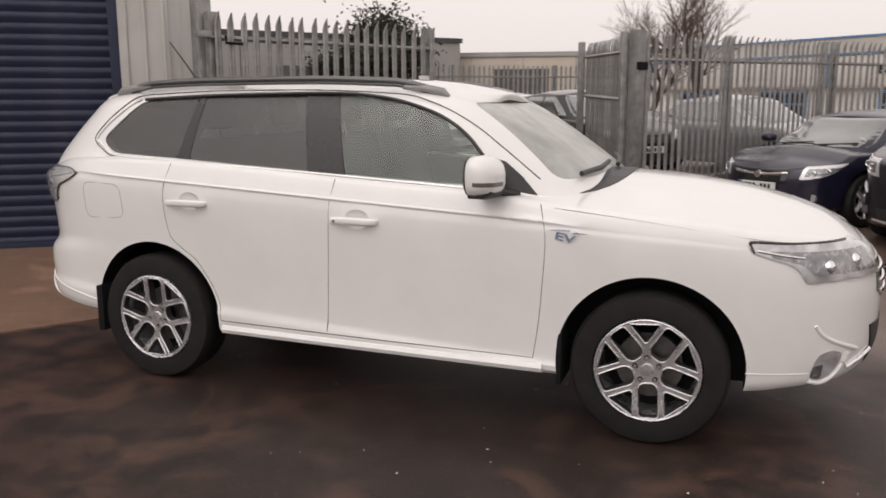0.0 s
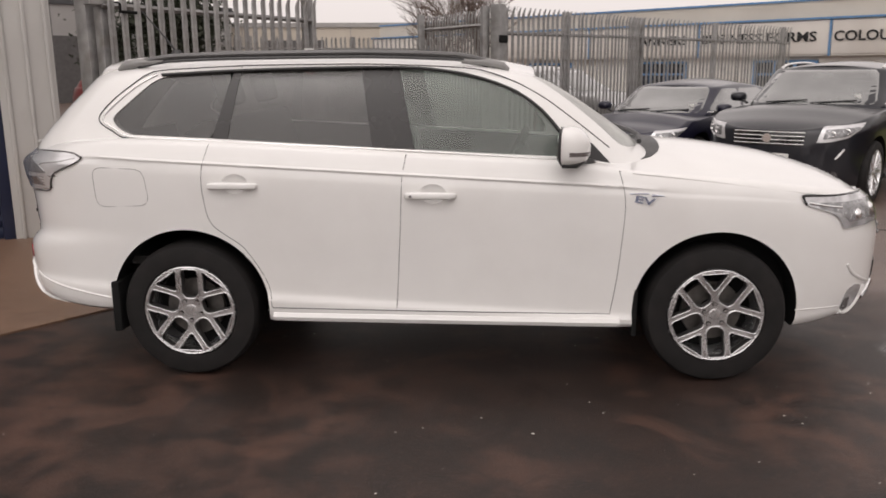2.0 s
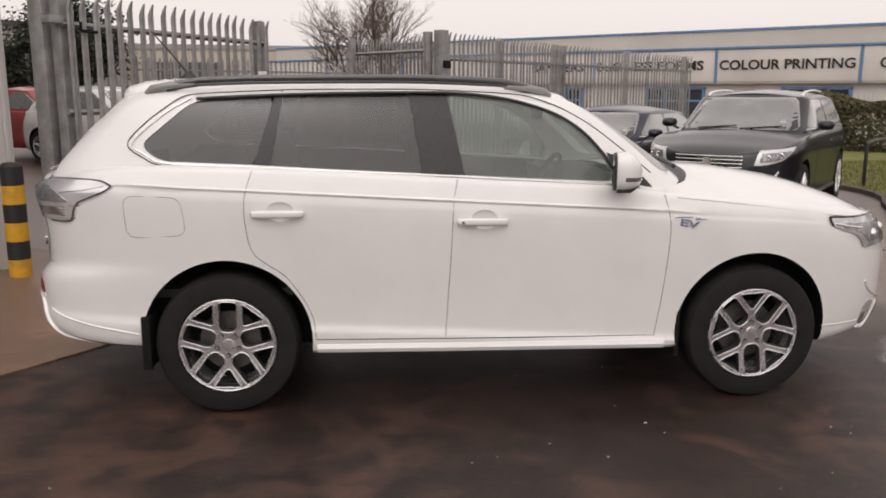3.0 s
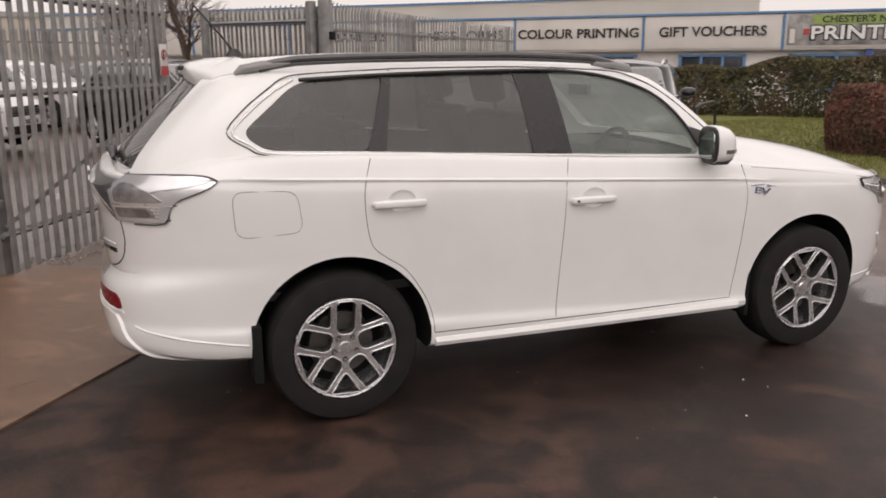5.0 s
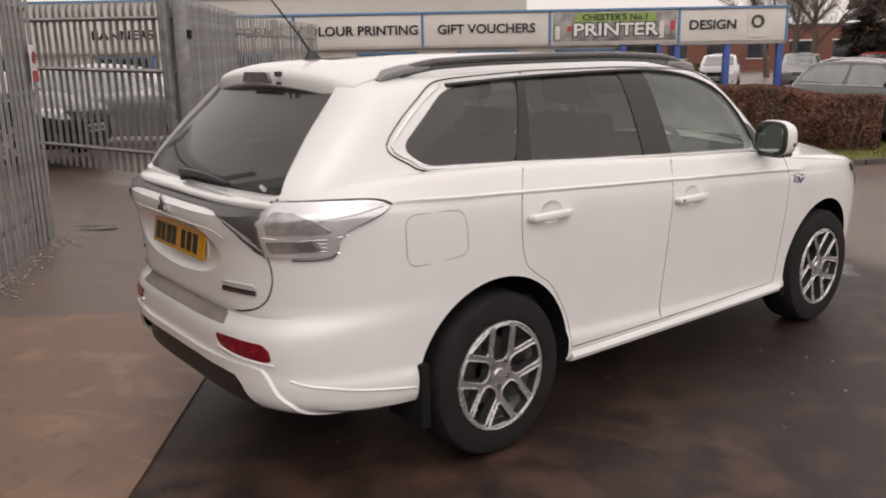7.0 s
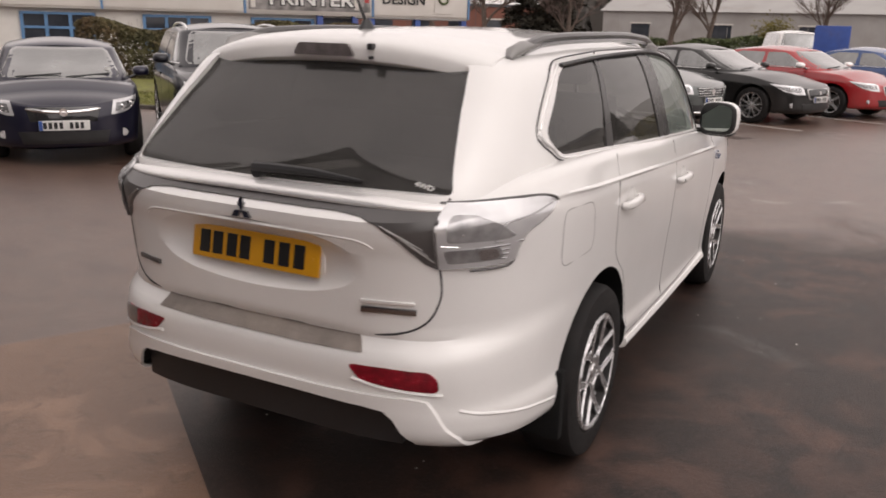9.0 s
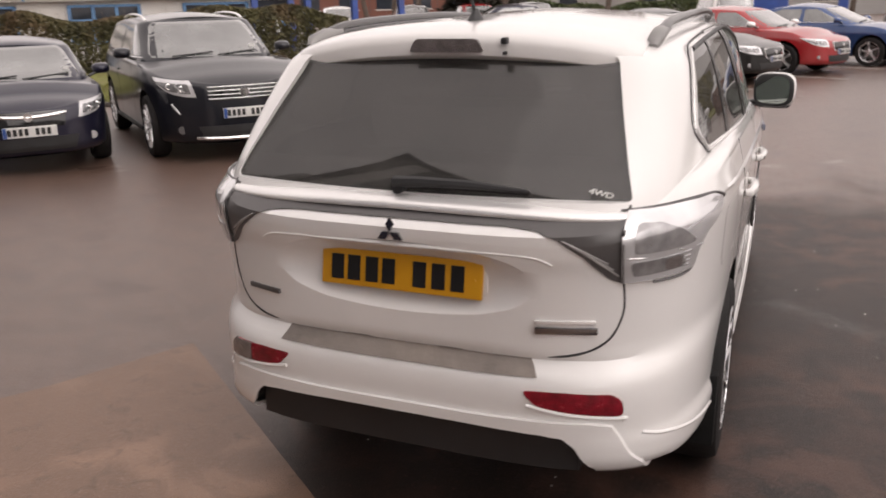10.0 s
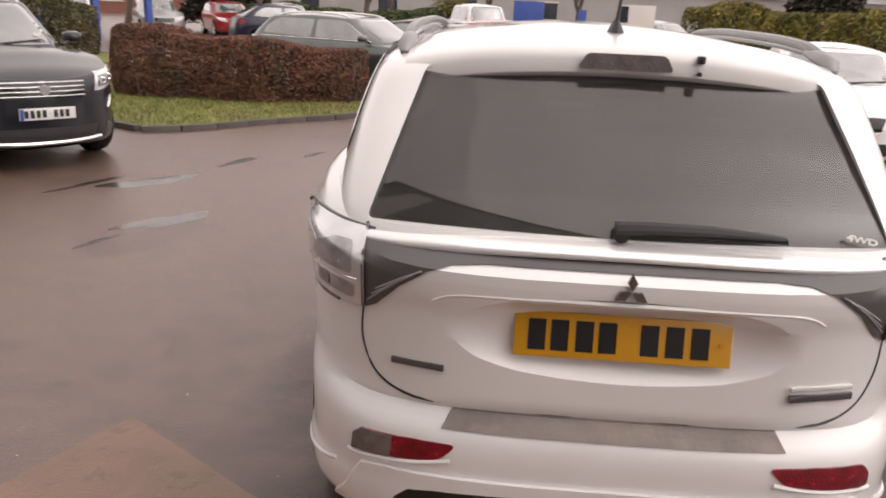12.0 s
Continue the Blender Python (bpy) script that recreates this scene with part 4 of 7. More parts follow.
        inlay("smoked_lens", [(0.742, 1.028), (0.780, 1.030), (0.784, 0.996), (0.744, 0.992)], SMOKE_LENS, 0.0165)
        for zz in (0.998, 1.010, 1.022):
            part("lens_rib", tube([on_back(y, zz, 0.0145) for y in np.linspace(0.668, 0.738, 6)], 0.0026, 6), GREY_TRIM, lamp)
        for k in range(3):
            ring = smooth_line([(0.672, 1.126 - 0.022 * k), (0.715, 1.125 - 0.022 * k), (0.765, 1.104 - 0.017 * k), (0.808, 1.060 - 0.002 * k)], 5)
            part("bowl_step", tube([on_back(y, z, 0.015) for y, z in ring], 0.0028, 6), GREY_TRIM if k != 1 else CHROME, lamp)
        part("bowl_foot", tube([on_back(y, 1.052, 0.0145) for y in np.linspace(0.668, 0.812, 8)], 0.0032, 6), GREY_TRIM, lamp)
        edge = smooth_line([(0.668, 1.138), (0.72, 1.137), (0.775, 1.115), (0.815, 1.066)], 5)
        part("bowl_rim", tube([on_back(y, z, 0.0145) for y, z in edge], 0.0045, 6), CHROME, lamp)
        part("light_guide", tube([on_back(y, z, 0.013) for y, z in smooth_line([(0.70, 1.112), (0.74, 1.112), (0.79, 1.094)], 5)], 0.0075, 8, flat=0.6), CHROME, lamp)
        for yy, zz in ((0.70, 1.078), (0.735, 1.076), (0.77, 1.072), (0.80, 1.066)):
            bm = bmesh.new()
            bmesh.ops.create_uvsphere(bm, u_segments=14, v_segments=8, radius=0.0125, matrix=Matrix.Translation(on_back(yy, zz, 0.011)) @ Matrix.Diagonal((0.6, 1, 1, 1)))
            part("bulb", bm, CHROME, lamp)
        part("lamp_divider", tube([on_back(y, 1.044 - 0.006 * math.sin((y - 0.66) * 18), 0.013) for y in np.linspace(0.655, 0.835, 10)], 0.0055, 6), CHROME, lamp)
        part("lower_rim", tube([on_back(y, 0.980, 0.012) for y in np.linspace(0.662, 0.80, 8)], 0.005, 6), CHROME, lamp)
        for k in range(4):
            part("lens_rib", tube([on_side(low, -2.185 + 0.10 * u, 1.034 - 0.014 * k, sy, 0.0125) for u in np.linspace(0, 1, 5)], 0.0035, 6), LAMP_GREY, lamp)
        part("inner_step", tube([on_side(low, x, z, sy, 0.0125) for x, z in smooth_line([(-2.135, 1.048), (-2.115, 1.085), (-2.09, 1.104), (-1.99, 1.116), (-1.88, 1.136)], 5)], 0.0035, 6), LAMP_GREY, lamp)
        part("inner_step", tube([on_side(low, x, z, sy, 0.0125) for x, z in ((-2.23, 1.046), (-2.13, 1.046), (-2.03, 1.040))], 0.0035, 6), LAMP_GREY, lamp)
        rim_line = [(-1.846, 1.140), (-1.875, 1.156), (-1.93, 1.165), (-2.04, 1.168), (-2.12, 1.166), (-2.20, 1.161)]
        part("lamp_rim", tube([on_side(low, x, z, sy, 0.0125) for x, z in smooth_line(rim_line, 5)], 0.0045, 6), GREY_TRIM, lamp)
        low_line = [(-1.846, 1.140), (-1.880, 1.114), (-1.945, 1.087), (-2.008, 1.062), (-2.040, 1.028), (-2.053, 0.976), (-2.09, 0.962), (-2.18, 0.960)]
        part("lamp_gap", tube([on_side(low, x, z, sy, 0.007) for x, z in smooth_line(low_line, 5)], 0.0038, 6), GREY_TRIM, lamp)
        part("lamp_edge", tube([on_back(0.642, z, 0.0125) for z in np.linspace(0.972, 1.172, 8)], 0.0045, 6), GREY_TRIM, lamp)
        # head lamp
        head = new("headlamp")
        head.parent = car
        thick = low_shell(0.010)
        hl = [(1.735, 0.945), (1.90, 0.936), (2.05, 0.935), (2.5, 0.932), (2.5, 0.78), (2.13, 0.783), (1.965, 0.772), (1.944, 0.815), (1.908, 0.850), (1.84, 0.872), (1.752, 0.900)]
        clip = prism([(sy * 0.42, 0.6), (sy * 1.1, 0.6), (sy * 1.1, 1.1), (sy * 0.42, 1.1)], "yz", 1.5, 2.6)
        part("lens", carve(thick, [prism(rounded(hl, 0.02), "xz", sy * 0.2, sy * 1.2), clip], "INTERSECT"), SILVER_LENS, head)
        mx, mz = 2.10, 0.855
        dark = [(mx + (a_ - mx) * (0.80 if a_ < 2.3 else 1), mz + (b_ - mz) * 0.62) for a_, b_ in hl]
        dclip = prism([(sy * 0.47, 0.6), (sy * 1.1, 0.6), (sy * 1.1, 1.1), (sy * 0.47, 1.1)], "yz", 1.5, 2.6)
        part("lamp_bowl", carve(low_shell(0.012), [prism(rounded(dark, 0.02), "xz", sy * 0.2, sy * 1.2), dclip], "INTERSECT"), LAMP_BOWL, head)
        part("lamp_strip", tube([on_side(low, x, z, sy, 0.012) for x, z in smooth_line([(1.76, 0.912), (1.88, 0.890), (1.95, 0.880)], 5)], 0.006, 6), CHROME, head)
        part("lamp_brow", tube([on_side(low, x, z, sy, 0.008) for x, z in smooth_line([(1.750, 0.902), (1.732, 0.938), (1.745, 0.948), (1.90, 0.940), (2.05, 0.939), (2.12, 0.940)], 5)], 0.006, 6), GLOSS_BLACK, head)
        for yy, zz in ((0.70, 0.835), (0.58, 0.85)):
            bm = bmesh.new()
            bmesh.ops.create_uvsphere(bm, u_segments=20, v_segments=10, radius=0.034, matrix=Matrix.Translation((low.front(yy, zz) - 0.012, sy * yy, zz)))
            part("projector", bm, CHROME, head)
        # fog lamp and lower lip
        fog = new("fog_lamp")
        fog.parent = car
        fy, fz = 0.66, 0.46
        fx = low.front(fy, fz)
        pocket = [(2.005, 0.340), (2.018, 0.400), (2.038, 0.446), (2.087, 0.468), (2.142, 0.450), (2.125, 0.395), (2.095, 0.345), (2.050, 0.325)]
        part("surround", skin(low_shell(0.003), rounded(pocket, 0.02), "xz", sy * 0.2, sy * 1.2), SILVER_LENS, fog)
        dark = [(2.008, 0.345), (2.020, 0.395), (2.062, 0.405), (2.055, 0.345), (2.040, 0.332)]
        part("lamp_shade", skin(low_shell(0.005), rounded(dark, 0.01), "xz", sy * 0.2, sy * 1.2), LAMP_BOWL, fog)
        part("pocket_lip", tube([on_side(low, x, z, sy, 0.0) for x, z in smooth_line([(2.005, 0.325), (2.05, 0.312), (2.10, 0.335), (2.14, 0.39), (2.158, 0.45)], 4)], 0.010, 8), WHITE, fog)
        part("brow", tube([on_side(low, x, z, sy, -0.004) for x, z in smooth_line([(2.015, 0.585), (2.04, 0.548), (2.08, 0.515), (2.15, 0.480), (2.20, 0.455)], 4)], 0.011, 8, taper=None), WHITE, fog)
        part("bright_bar", tube([(low.front(y, z) + 0.004, sy * y, z) for y, z in ((0.60, 0.375), (0.54, 0.40), (0.46, 0.43))], 0.013, 8), CHROME, fog)
        # roof rail
        pts = []
        for k in range(25):
            u = k / 24
            x = -1.70 + 1.98 * u
            y = 0.615 + 0.02 * math.sin(math.pi * u)
            base = top.zt(x) + top.crown(x) * (1 - min(1, y / top.side(x, top.zt(x))) ** 2)
            pts.append((x, sy * y, base + 0.004 + 0.032 * min(1, math.sin(math.pi * min(max(u, 0.0), 1.0)) * 3.0)))
        tp = [0.75] + [1.0] * 23 + [0.6]
        part("roof_rail", tube(pts, 0.0165, 8, taper=tp, flat=0.9), RAIL_PAINT, car, "dark grey roof rail")
        for end, d in ((pts[0], 1), (pts[-1], -1)):
            part("rail_end", tube([(end[0] - 0.02 * d, end[1], end[2] - 0.016), (end[0] + 0.01 * d, end[1], end[2] + 0.004), (end[0] + 0.10 * d, end[1], end[2] + 0.022), (end[0] + 0.22 * d, end[1] + sy * 0.004, end[2] + 0.030)], 0.027, 10, taper=[0.45, 0.95, 0.95, 0.55], flat=0.85), RAIL_END, car, "grey rail end cap", 60)
        part("rail_foot", tube([(p[0], p[1], p[2] - 0.02) for p in pts[1:-1]], 0.012, 6), GLOSS_BLACK, car)
        # door mirror
        mir = new("door_mirror")
        mir.parent = car
        mir.matrix_basis = pose(0.615, sy * 0.965, 1.195, 0, 0, sy * 14)
        shell = superloft([(-0.062, 0, 0.005, 0.104, 0.088), (-0.054, 0, 0.005, 0.110, 0.094), (-0.02, 0, 0.006, 0.110, 0.094), (0.012, 0, 0.004, 0.102, 0.086), (0.038, 0, 0.0, 0.084, 0.070), (0.056, 0, -0.004, 0.056, 0.046), (0.063, 0, -0.006, 0.028, 0.024)])
        part("housing", shell, WHITE, mir, "white housing", 60)
        part("lower_cover", superloft([(-0.055, 0, -0.078, 0.088, 0.016), (0.01, 0, -0.076, 0.082, 0.018), (0.045, 0, -0.056, 0.055, 0.014)]), BLACK_TRIM, mir, "", 60)
        part("mirror_rim", superloft([(-0.072, 0, 0.005, 0.100, 0.084), (-0.065, 0, 0.005, 0.1065, 0.0905), (-0.056, 0, 0.005, 0.1075, 0.0915)]), BLACK_TRIM, mir, "", 60)
        part("mirror_glass", superloft([(-0.076, 0, 0.004, 0.090, 0.074), (-0.068, 0, 0.004, 0.092, 0.076)], 3.6), DARK_MIRROR, mir).matrix_basis = pose(0, 0, 0, 0, 3, sy * 2)
        band = superloft([(-0.02, 0, 0.006, 0.112, 0.096), (0.012, 0, 0.004, 0.104, 0.088), (0.039, 0, 0.0, 0.086, 0.072), (0.058, 0, -0.004, 0.058, 0.048), (0.065, 0, -0.006, 0.03, 0.026)])
        strip = box(-0.018, 0.08, -0.12 if sy < 0 else -0.02, 0.02 if sy < 0 else 0.12, -0.034, -0.015)
        part("indicator", carve(band, [strip], "INTERSECT"), SMOKE_LENS, mir)
        part("stalk", tube([(0.0, -sy * 0.08, -0.065), (0.02, -sy * 0.14, -0.078), (0.05, -sy * 0.20, -0.088)], 0.032, 8, flat=0.55), BLACK_TRIM, mir)
    part("windscreen", pane(SCREEN, "yz", 0.05, 1.6, outer=Vector((1, 0, 0))), SCREEN_GLASS, car, "rain-specked clear glass with pale sky reflection put into its film")
    part("rear_window", back_sheet(), TINT, car, "dark privacy glass")
    # fuel flap
    fl = rounded([(-1.795, 1.092), (-1.525, 1.084), (-1.503, 0.902), (-1.785, 0.890)], 0.055, 6)
    part("fuel_flap", tube([on_side(low, x, z, -1, -0.0012) for x, z in fl], 0.0022, 6, closed=True), RIB, car)
    # badges on the wing and tailgate
    for sy in (-1, 1):
        e = on_side(low, 0.955, 0.932, sy, 0.006)
        wing = lettering("EV", 0.046, EV_INK, car, pose(e.x, e.y, e.z, 88, 0, 0 if sy < 0 else 180) @ Matrix(((1.9, 0.35, 0, 0), (0, 1, 0, 0), (0, 0, 1, 0), (0, 0, 0, 1))), 0.003, "wing_badge")
        part("badge_line", tube([on_side(low, x, z, sy, 0.003) for x, z in ((0.885, 0.966), (0.93, 0.966), (0.975, 0.966))], 0.0045, 6, flat=0.7), EV_PALE, car)
        part("badge_sweep", tube([on_side(low, x, z, sy, 0.003) for x, z in ((0.99, 0.958), (1.02, 0.957), (1.055, 0.954))], 0.006, 6, taper=[1.2, 0.8, 0.2]), EV_PALE, car)
    # tailgate: bright strip, dark panel, shut line, plate, step
    strip = [(low.rear(y, 1.147) - 0.012, y, 1.155 - 0.012 * (y / 0.64) ** 2) for y in np.linspace(-0.64, 0.64, 33)]
    blade = bmesh.new()
    rings = [[blade.verts.new((p[0] + dx, p[1], p[2] + dz)) for dx, dz in ((0.060, 0.020), (0.004, 0.013), (-0.008, 0.003), (-0.010, -0.005), (-0.007, -0.010), (0.05, -0.012))] for p in strip]
    for p, q in zip(rings, rings[1:]):
        for k in range(6):
            blade.faces.new((p[k], p[(k + 1) % 6], q[(k + 1) % 6], q[k]))
    blade.faces.new(rings[0]), blade.faces.new(rings[-1][::-1])
    part("tailgate_strip", blade, SATIN, car, "bright chrome strip across the tailgate", 50)
    thin = low_shell(0.004)
    panel = [(-0.638, 1.158), (0.638, 1.158), (0.638, 0.967), (0.605, 0.985), (0.545, 1.050), (0.475, 1.100), (0.42, 1.119), (0.34, 1.126), (-0.34, 1.126), (-0.42, 1.119), (-0.475, 1.100), (-0.545, 1.050), (-0.605, 0.985), (-0.638, 0.967)]
    part("tailgate_panel", skin(thin, panel, "yz", -2.6, -1.8), GREY_TRIM, car, "dark grey panel under the rear window")
    for sy in (-1, 1):
        for k in range(3):
            a = (0.63 - 0.012 * k, 0.99 + 0.02 * k)
            b = (0.53 - 0.02 * k, 1.075 + 0.012 * k)
            part("panel_rib", tube([(low.rear(y, z) - 0.006, sy * y, z) for y, z in ((a[0], a[1]), ((a[0] + b[0]) / 2, (a[1] + b[1]) / 2 + 0.004), b)], 0.0026, 6), RIB, car)
    step = [(-0.40, 0.732), (0.40, 0.732), (0.425, 0.688), (0.2, 0.684), (-0.2, 0.684), (-0.425, 0.688)]
    part("bumper_step", skin(thin, step, "yz", -2.6, -1.8), STEP, car, "scuffed grey loading step")
    thin.free()
    tg = smooth_line([(0.642, 0.967), (0.642, 0.872), (0.60, 0.787), (0.50, 0.747), (0.3, 0.736), (0.0, 0.734), (-0.3, 0.736), (-0.50, 0.747), (-0.60, 0.787), (-0.642, 0.872), (-0.642, 0.967)], 5)
    part("tailgate_seam", tube([(low.rear(y, z) + 0.001, y, z) for y, z in tg], 0.004, 6), BLACK_TRIM, car)
    rec = smooth_line([(0.46, 1.024), (0.40, 1.047), (0.2, 1.052), (0.0, 1.052), (-0.2, 1.052), (-0.40, 1.047), (-0.46, 1.024)], 5)
    part("handle_recess", tube([(low.rear(y, z) + 0.006, y, z) for y, z in rec], 0.008, 6), SHADE_WHITE, car)
    plate = new("number_plate")
    plate.parent = car
    plate.matrix_basis = pose(-2.311, 0.0, 0.953, 0, 10, 0)
    part("plate", box(-0.006, 0.006, -0.26, 0.26, -0.0555, 0.0555, 0.003), PLATE_Y, plate, "yellow rear plate")
    for k, y in enumerate((0.205, 0.15, 0.09, 0.035, -0.065, -0.125, -0.185)):
        part("character_bar", box(-0.0085, -0.0055, y - 0.021, y + 0.021, -0.038, 0.038), INK, plate)
    for y in (-0.235, 0.235):
        bm = bmesh.new()
        bmesh.ops.create_cone(bm, cap_ends=True, segments=10, radius1=0.006, radius2=0.005, depth=0.006, matrix=pose(-0.008, y, 0, 0, 90, 0))
        part("screw", bm, PLATE_Y, plate)
    part("plate_holder", box(-2.300, -2.25, -0.27, 0.27, 0.895, 1.012, 0.01), WHITE, car)
    b = new("badge")
    b.parent = car
    b.matrix_basis = pose(-2.367, 0.0, 1.092)
    for a in (90, 210, 330):
        c = (0.022 * math.cos(radians(a)), 0.022 * math.sin(radians(a)))
        d = Vector((math.cos(radians(a)), math.sin(radians(a))))
        n = Vector((-d.y, d.x))
        o = [Vector(c) + d * 0.021, Vector(c) + n * 0.012, Vector(c) - d * 0.021, Vector(c) - n * 0.012]
        part("lozenge", prism([tuple(p) for p in o], "yz", -0.006, 0.004), DARK_CHROME, b)
    for y0, y1, z0, z1, m_ in ((0.565, 0.425, 0.834, 0.850, GREY_TRIM), (-0.41, -0.58, 0.846, 0.857, SATIN), (-0.41, -0.585, 0.816, 0.835, DARK_CHROME)):
        xm = low.rear((y0 + y1) / 2, (z0 + z1) / 2)
        ob = part("badge_bar", box(-0.005, 0.005, -abs(y1 - y0) / 2, abs(y1 - y0) / 2, z0, z1, 0.002), m_, car)
        ob.matrix_basis = pose(xm, (y0 + y1) / 2, 0, 0, 0, -math.degrees(math.atan2(low.rear(abs(y1), z0) - low.rear(abs(y0), z0), abs(y1) - abs(y0))) * (1 if y0 > 0 else -1))
    # reflectors and valance
    for sy in (-1, 1):
        thick = low_shell(0.005)
        o = rounded([(sy * 0.385, 0.650), (sy * 0.50, 0.653), (sy * 0.635, 0.648), (sy * 0.66, 0.625), (sy * 0.665, 0.580), (sy * 0.50, 0.596), (sy * 0.425, 0.608)], 0.018)
        r = part("rear_reflector", skin(thick, o, "yz", -2.6, -1.9), RED_LENS, car, "dark red reflector")
        o2 = [(sy * 0.55, 0.651), (sy * 0.635, 0.648), (sy * 0.66, 0.625), (sy * 0.665, 0.581), (sy * 0.555, 0.591)]
        lip = smooth_line([(0.40, 0.606), (0.50, 0.588), (0.60, 0.578), (0.672, 0.570)], 5)
        part("reflector_lip", tube([(low.rear(y, z) - 0.003, sy * y, z) for y, z in lip], 0.006, 8), WHITE, car)
        if sy > 0:
            t2 = low_shell(0.007)
            part("reversing_lens", skin(t2, o2, "yz", -2.6, -1.9), SMOKE_LENS, r)
            t2.free()
        thick.free()
    thick = low_shell(0.006)
    # the skirt stands proud of the bumper and drops at both corners
    up_edge = [(0.0, 0.557), (0.2, 0.556), (0.4, 0.560), (0.58, 0.561), (0.635, 0.551), (0.662, 0.505), (0.685, 0.455), (0.715, 0.415), (0.74, 0.30)]
    rim = half[:6] + [(0.59, 0.405), (0.60, 0.30)]
    skirt = mirrored(up_edge[1:]) + up_edge + rim[::-1] + [(-y, z) for y, z in rim[1:]]
    part("bumper_skirt", skin(low_shell(0.012), skirt, "yz", -2.6, -1.9), WHITE, car, "white skirt under the rear bumper", 50)
    part("rear_valance", prism([(low.rear(y, 0.5) + 0.035, y) for y in np.linspace(-0.545, 0.545, 15)] + [(-2.06, 0.545), (-2.06, -0.545)], "xy", 0.385, 0.53), BLACK_TRIM, car, "black lower valance")
    gr = [(-0.42, 0.83), (0.42, 0.83), (0.46, 0.70), (0.38, 0.66), (-0.38, 0.66), (-0.46, 0.70)]
    part("grille", skin(thick, gr, "yz", 1.9, 2.6), GLOSS_BLACK, car, "gloss black grille")
    gr2 = [(-0.50, 0.55), (0.50, 0.55), (0.42, 0.36), (-0.42, 0.36)]
    part("lower_grille", skin(thick, gr2, "yz", 1.9, 2.6), BLACK_TRIM, car)
    thick.free()
    for z in (0.69, 0.735, 0.785):
        part("grille_bar", tube([(low.front(y, z) + 0.008, y, z) for y in np.linspace(-0.43, 0.43, 15)], 0.009, 6), CHROME, car)
    # spoiler, stop lamp, washer, aerial, wiper
    bm = bmesh.new()
    sec = [(-1.66, 1.60), (-1.66, 1.650), (-1.80, 1.641), (-1.88, 1.622), (-1.902, 1.610), (-1.912, 1.585), (-1.908, 1.552), (-1.888, 1.538), (-1.80, 1.545)]
    rings = []
    for y in np.linspace(-0.60, 0.60, 25):
        u = abs(y) / 0.60
        rings.append([bm.verts.new((x + 0.085 * u ** 3.0, y, z - 0.052 * u ** 2.2 - (0.01 * u ** 6))) for x, z in sec])
    for p, q in zip(rings, rings[1:]):
        for k in range(len(sec)):
            bm.faces.new((p[k], p[(k + 1) % len(sec)], q[(k + 1) % len(sec)], q[k]))
    bm.faces.new(rings[0]), bm.faces.new(rings[-1][::-1])
    part("spoiler", bm, WHITE, car, "white roof spoiler", 40)
    part("stop_lamp", prism(rounded([(-0.128, 1.560), (0.128, 1.560), (0.105, 1.602), (-0.105, 1.602)], 0.015), "yz", -1.922, -1.88), SMOKE_LENS, car, "smoked high-level stop lamp")
    part("washer_jet", box(-1.930, -1.90, -0.205, -0.185, 1.585, 1.606, 0.006), BLACK_TRIM, car)
    part("washer_pipe", box(-1.926, -1.89, -0.2, -0.19, 1.553, 1.564, 0.003), BLACK_TRIM, car)
    aer = new("aerial")
    aer.parent = car
    bm = bmesh.new()
    bmesh.ops.create_cone(bm, cap_ends=True, segments=16, radius1=0.032, radius2=0.012, depth=0.035, matrix=Matrix.Translation((-1.640, 0.0, 1.668)) @ Matrix.Diagonal((1.5, 0.8, 1, 1)))
    part("base", bm, BLACK_TRIM, aer)
    part("mast", tube([(-1.645, 0, 1.675), (-1.70, 0, 1.75), (-1.83, 0.0, 1.905)], 0.005, 8, taper=[1.3, 1, 0.7]), BLACK_TRIM, aer)
    wip = new("rear_wiper")
    wip.parent = car

    def on_glass(y, z, off):
        return Vector((top.rear(y, z) - off, y, z))

    part("pivot", tube([on_glass(0.02, 1.197, 0.0), on_glass(0.02, 1.199, 0.04)], 0.02, 12), BLACK_TRIM, wip)
    part("arm", tube([on_glass(0.035, 1.212, 0.035), on_glass(-0.05, 1.217, 0.04), on_glass(-0.2, 1.217, 0.036), on_glass(-0.37, 1.207, 0.025)], 0.020, 8, taper=[1.1, 1.0, 0.8, 0.35], flat=0.8), BLACK_TRIM, wip)
    part("blade", tube([on_glass(0.04, 1.202, 0.018), on_glass(-0.15, 1.205, 0.018), on_glass(-0.375, 1.200, 0.016)], 0.008, 6), RUBBER, wip)
    w4 = on_glass(-0.565, 1.204, 0.002)
    lettering("4WD", 0.021, PLATE_W, car, pose(w4.x, w4.y, w4.z, 90, 0, -90) @ pose(0, 0, 0, -32, 0, 0) @ Matrix(((1.5, 0.4, 0, 0), (0, 1, 0, 0), (0, 0, 1, 0), (0, 0, 0, 1))), 0.001, "rear_glass_badge")
    # front wipers and cowl
    ys = np.linspace(-0.70, 0.70, 15)
    edge = [(top.front(y, 1.15) + 0.105 - 0.05 * (y / 0.7) ** 2, y) for y in ys] + [(top.front(y, 1.15) - 0.06, y) for y in ys[::-1]]
    part("cowl", skin(low_shell(0.004), edge, "xy", 1.0, 1.4), BLACK_TRIM, car, "black cowl panel under the windscreen")
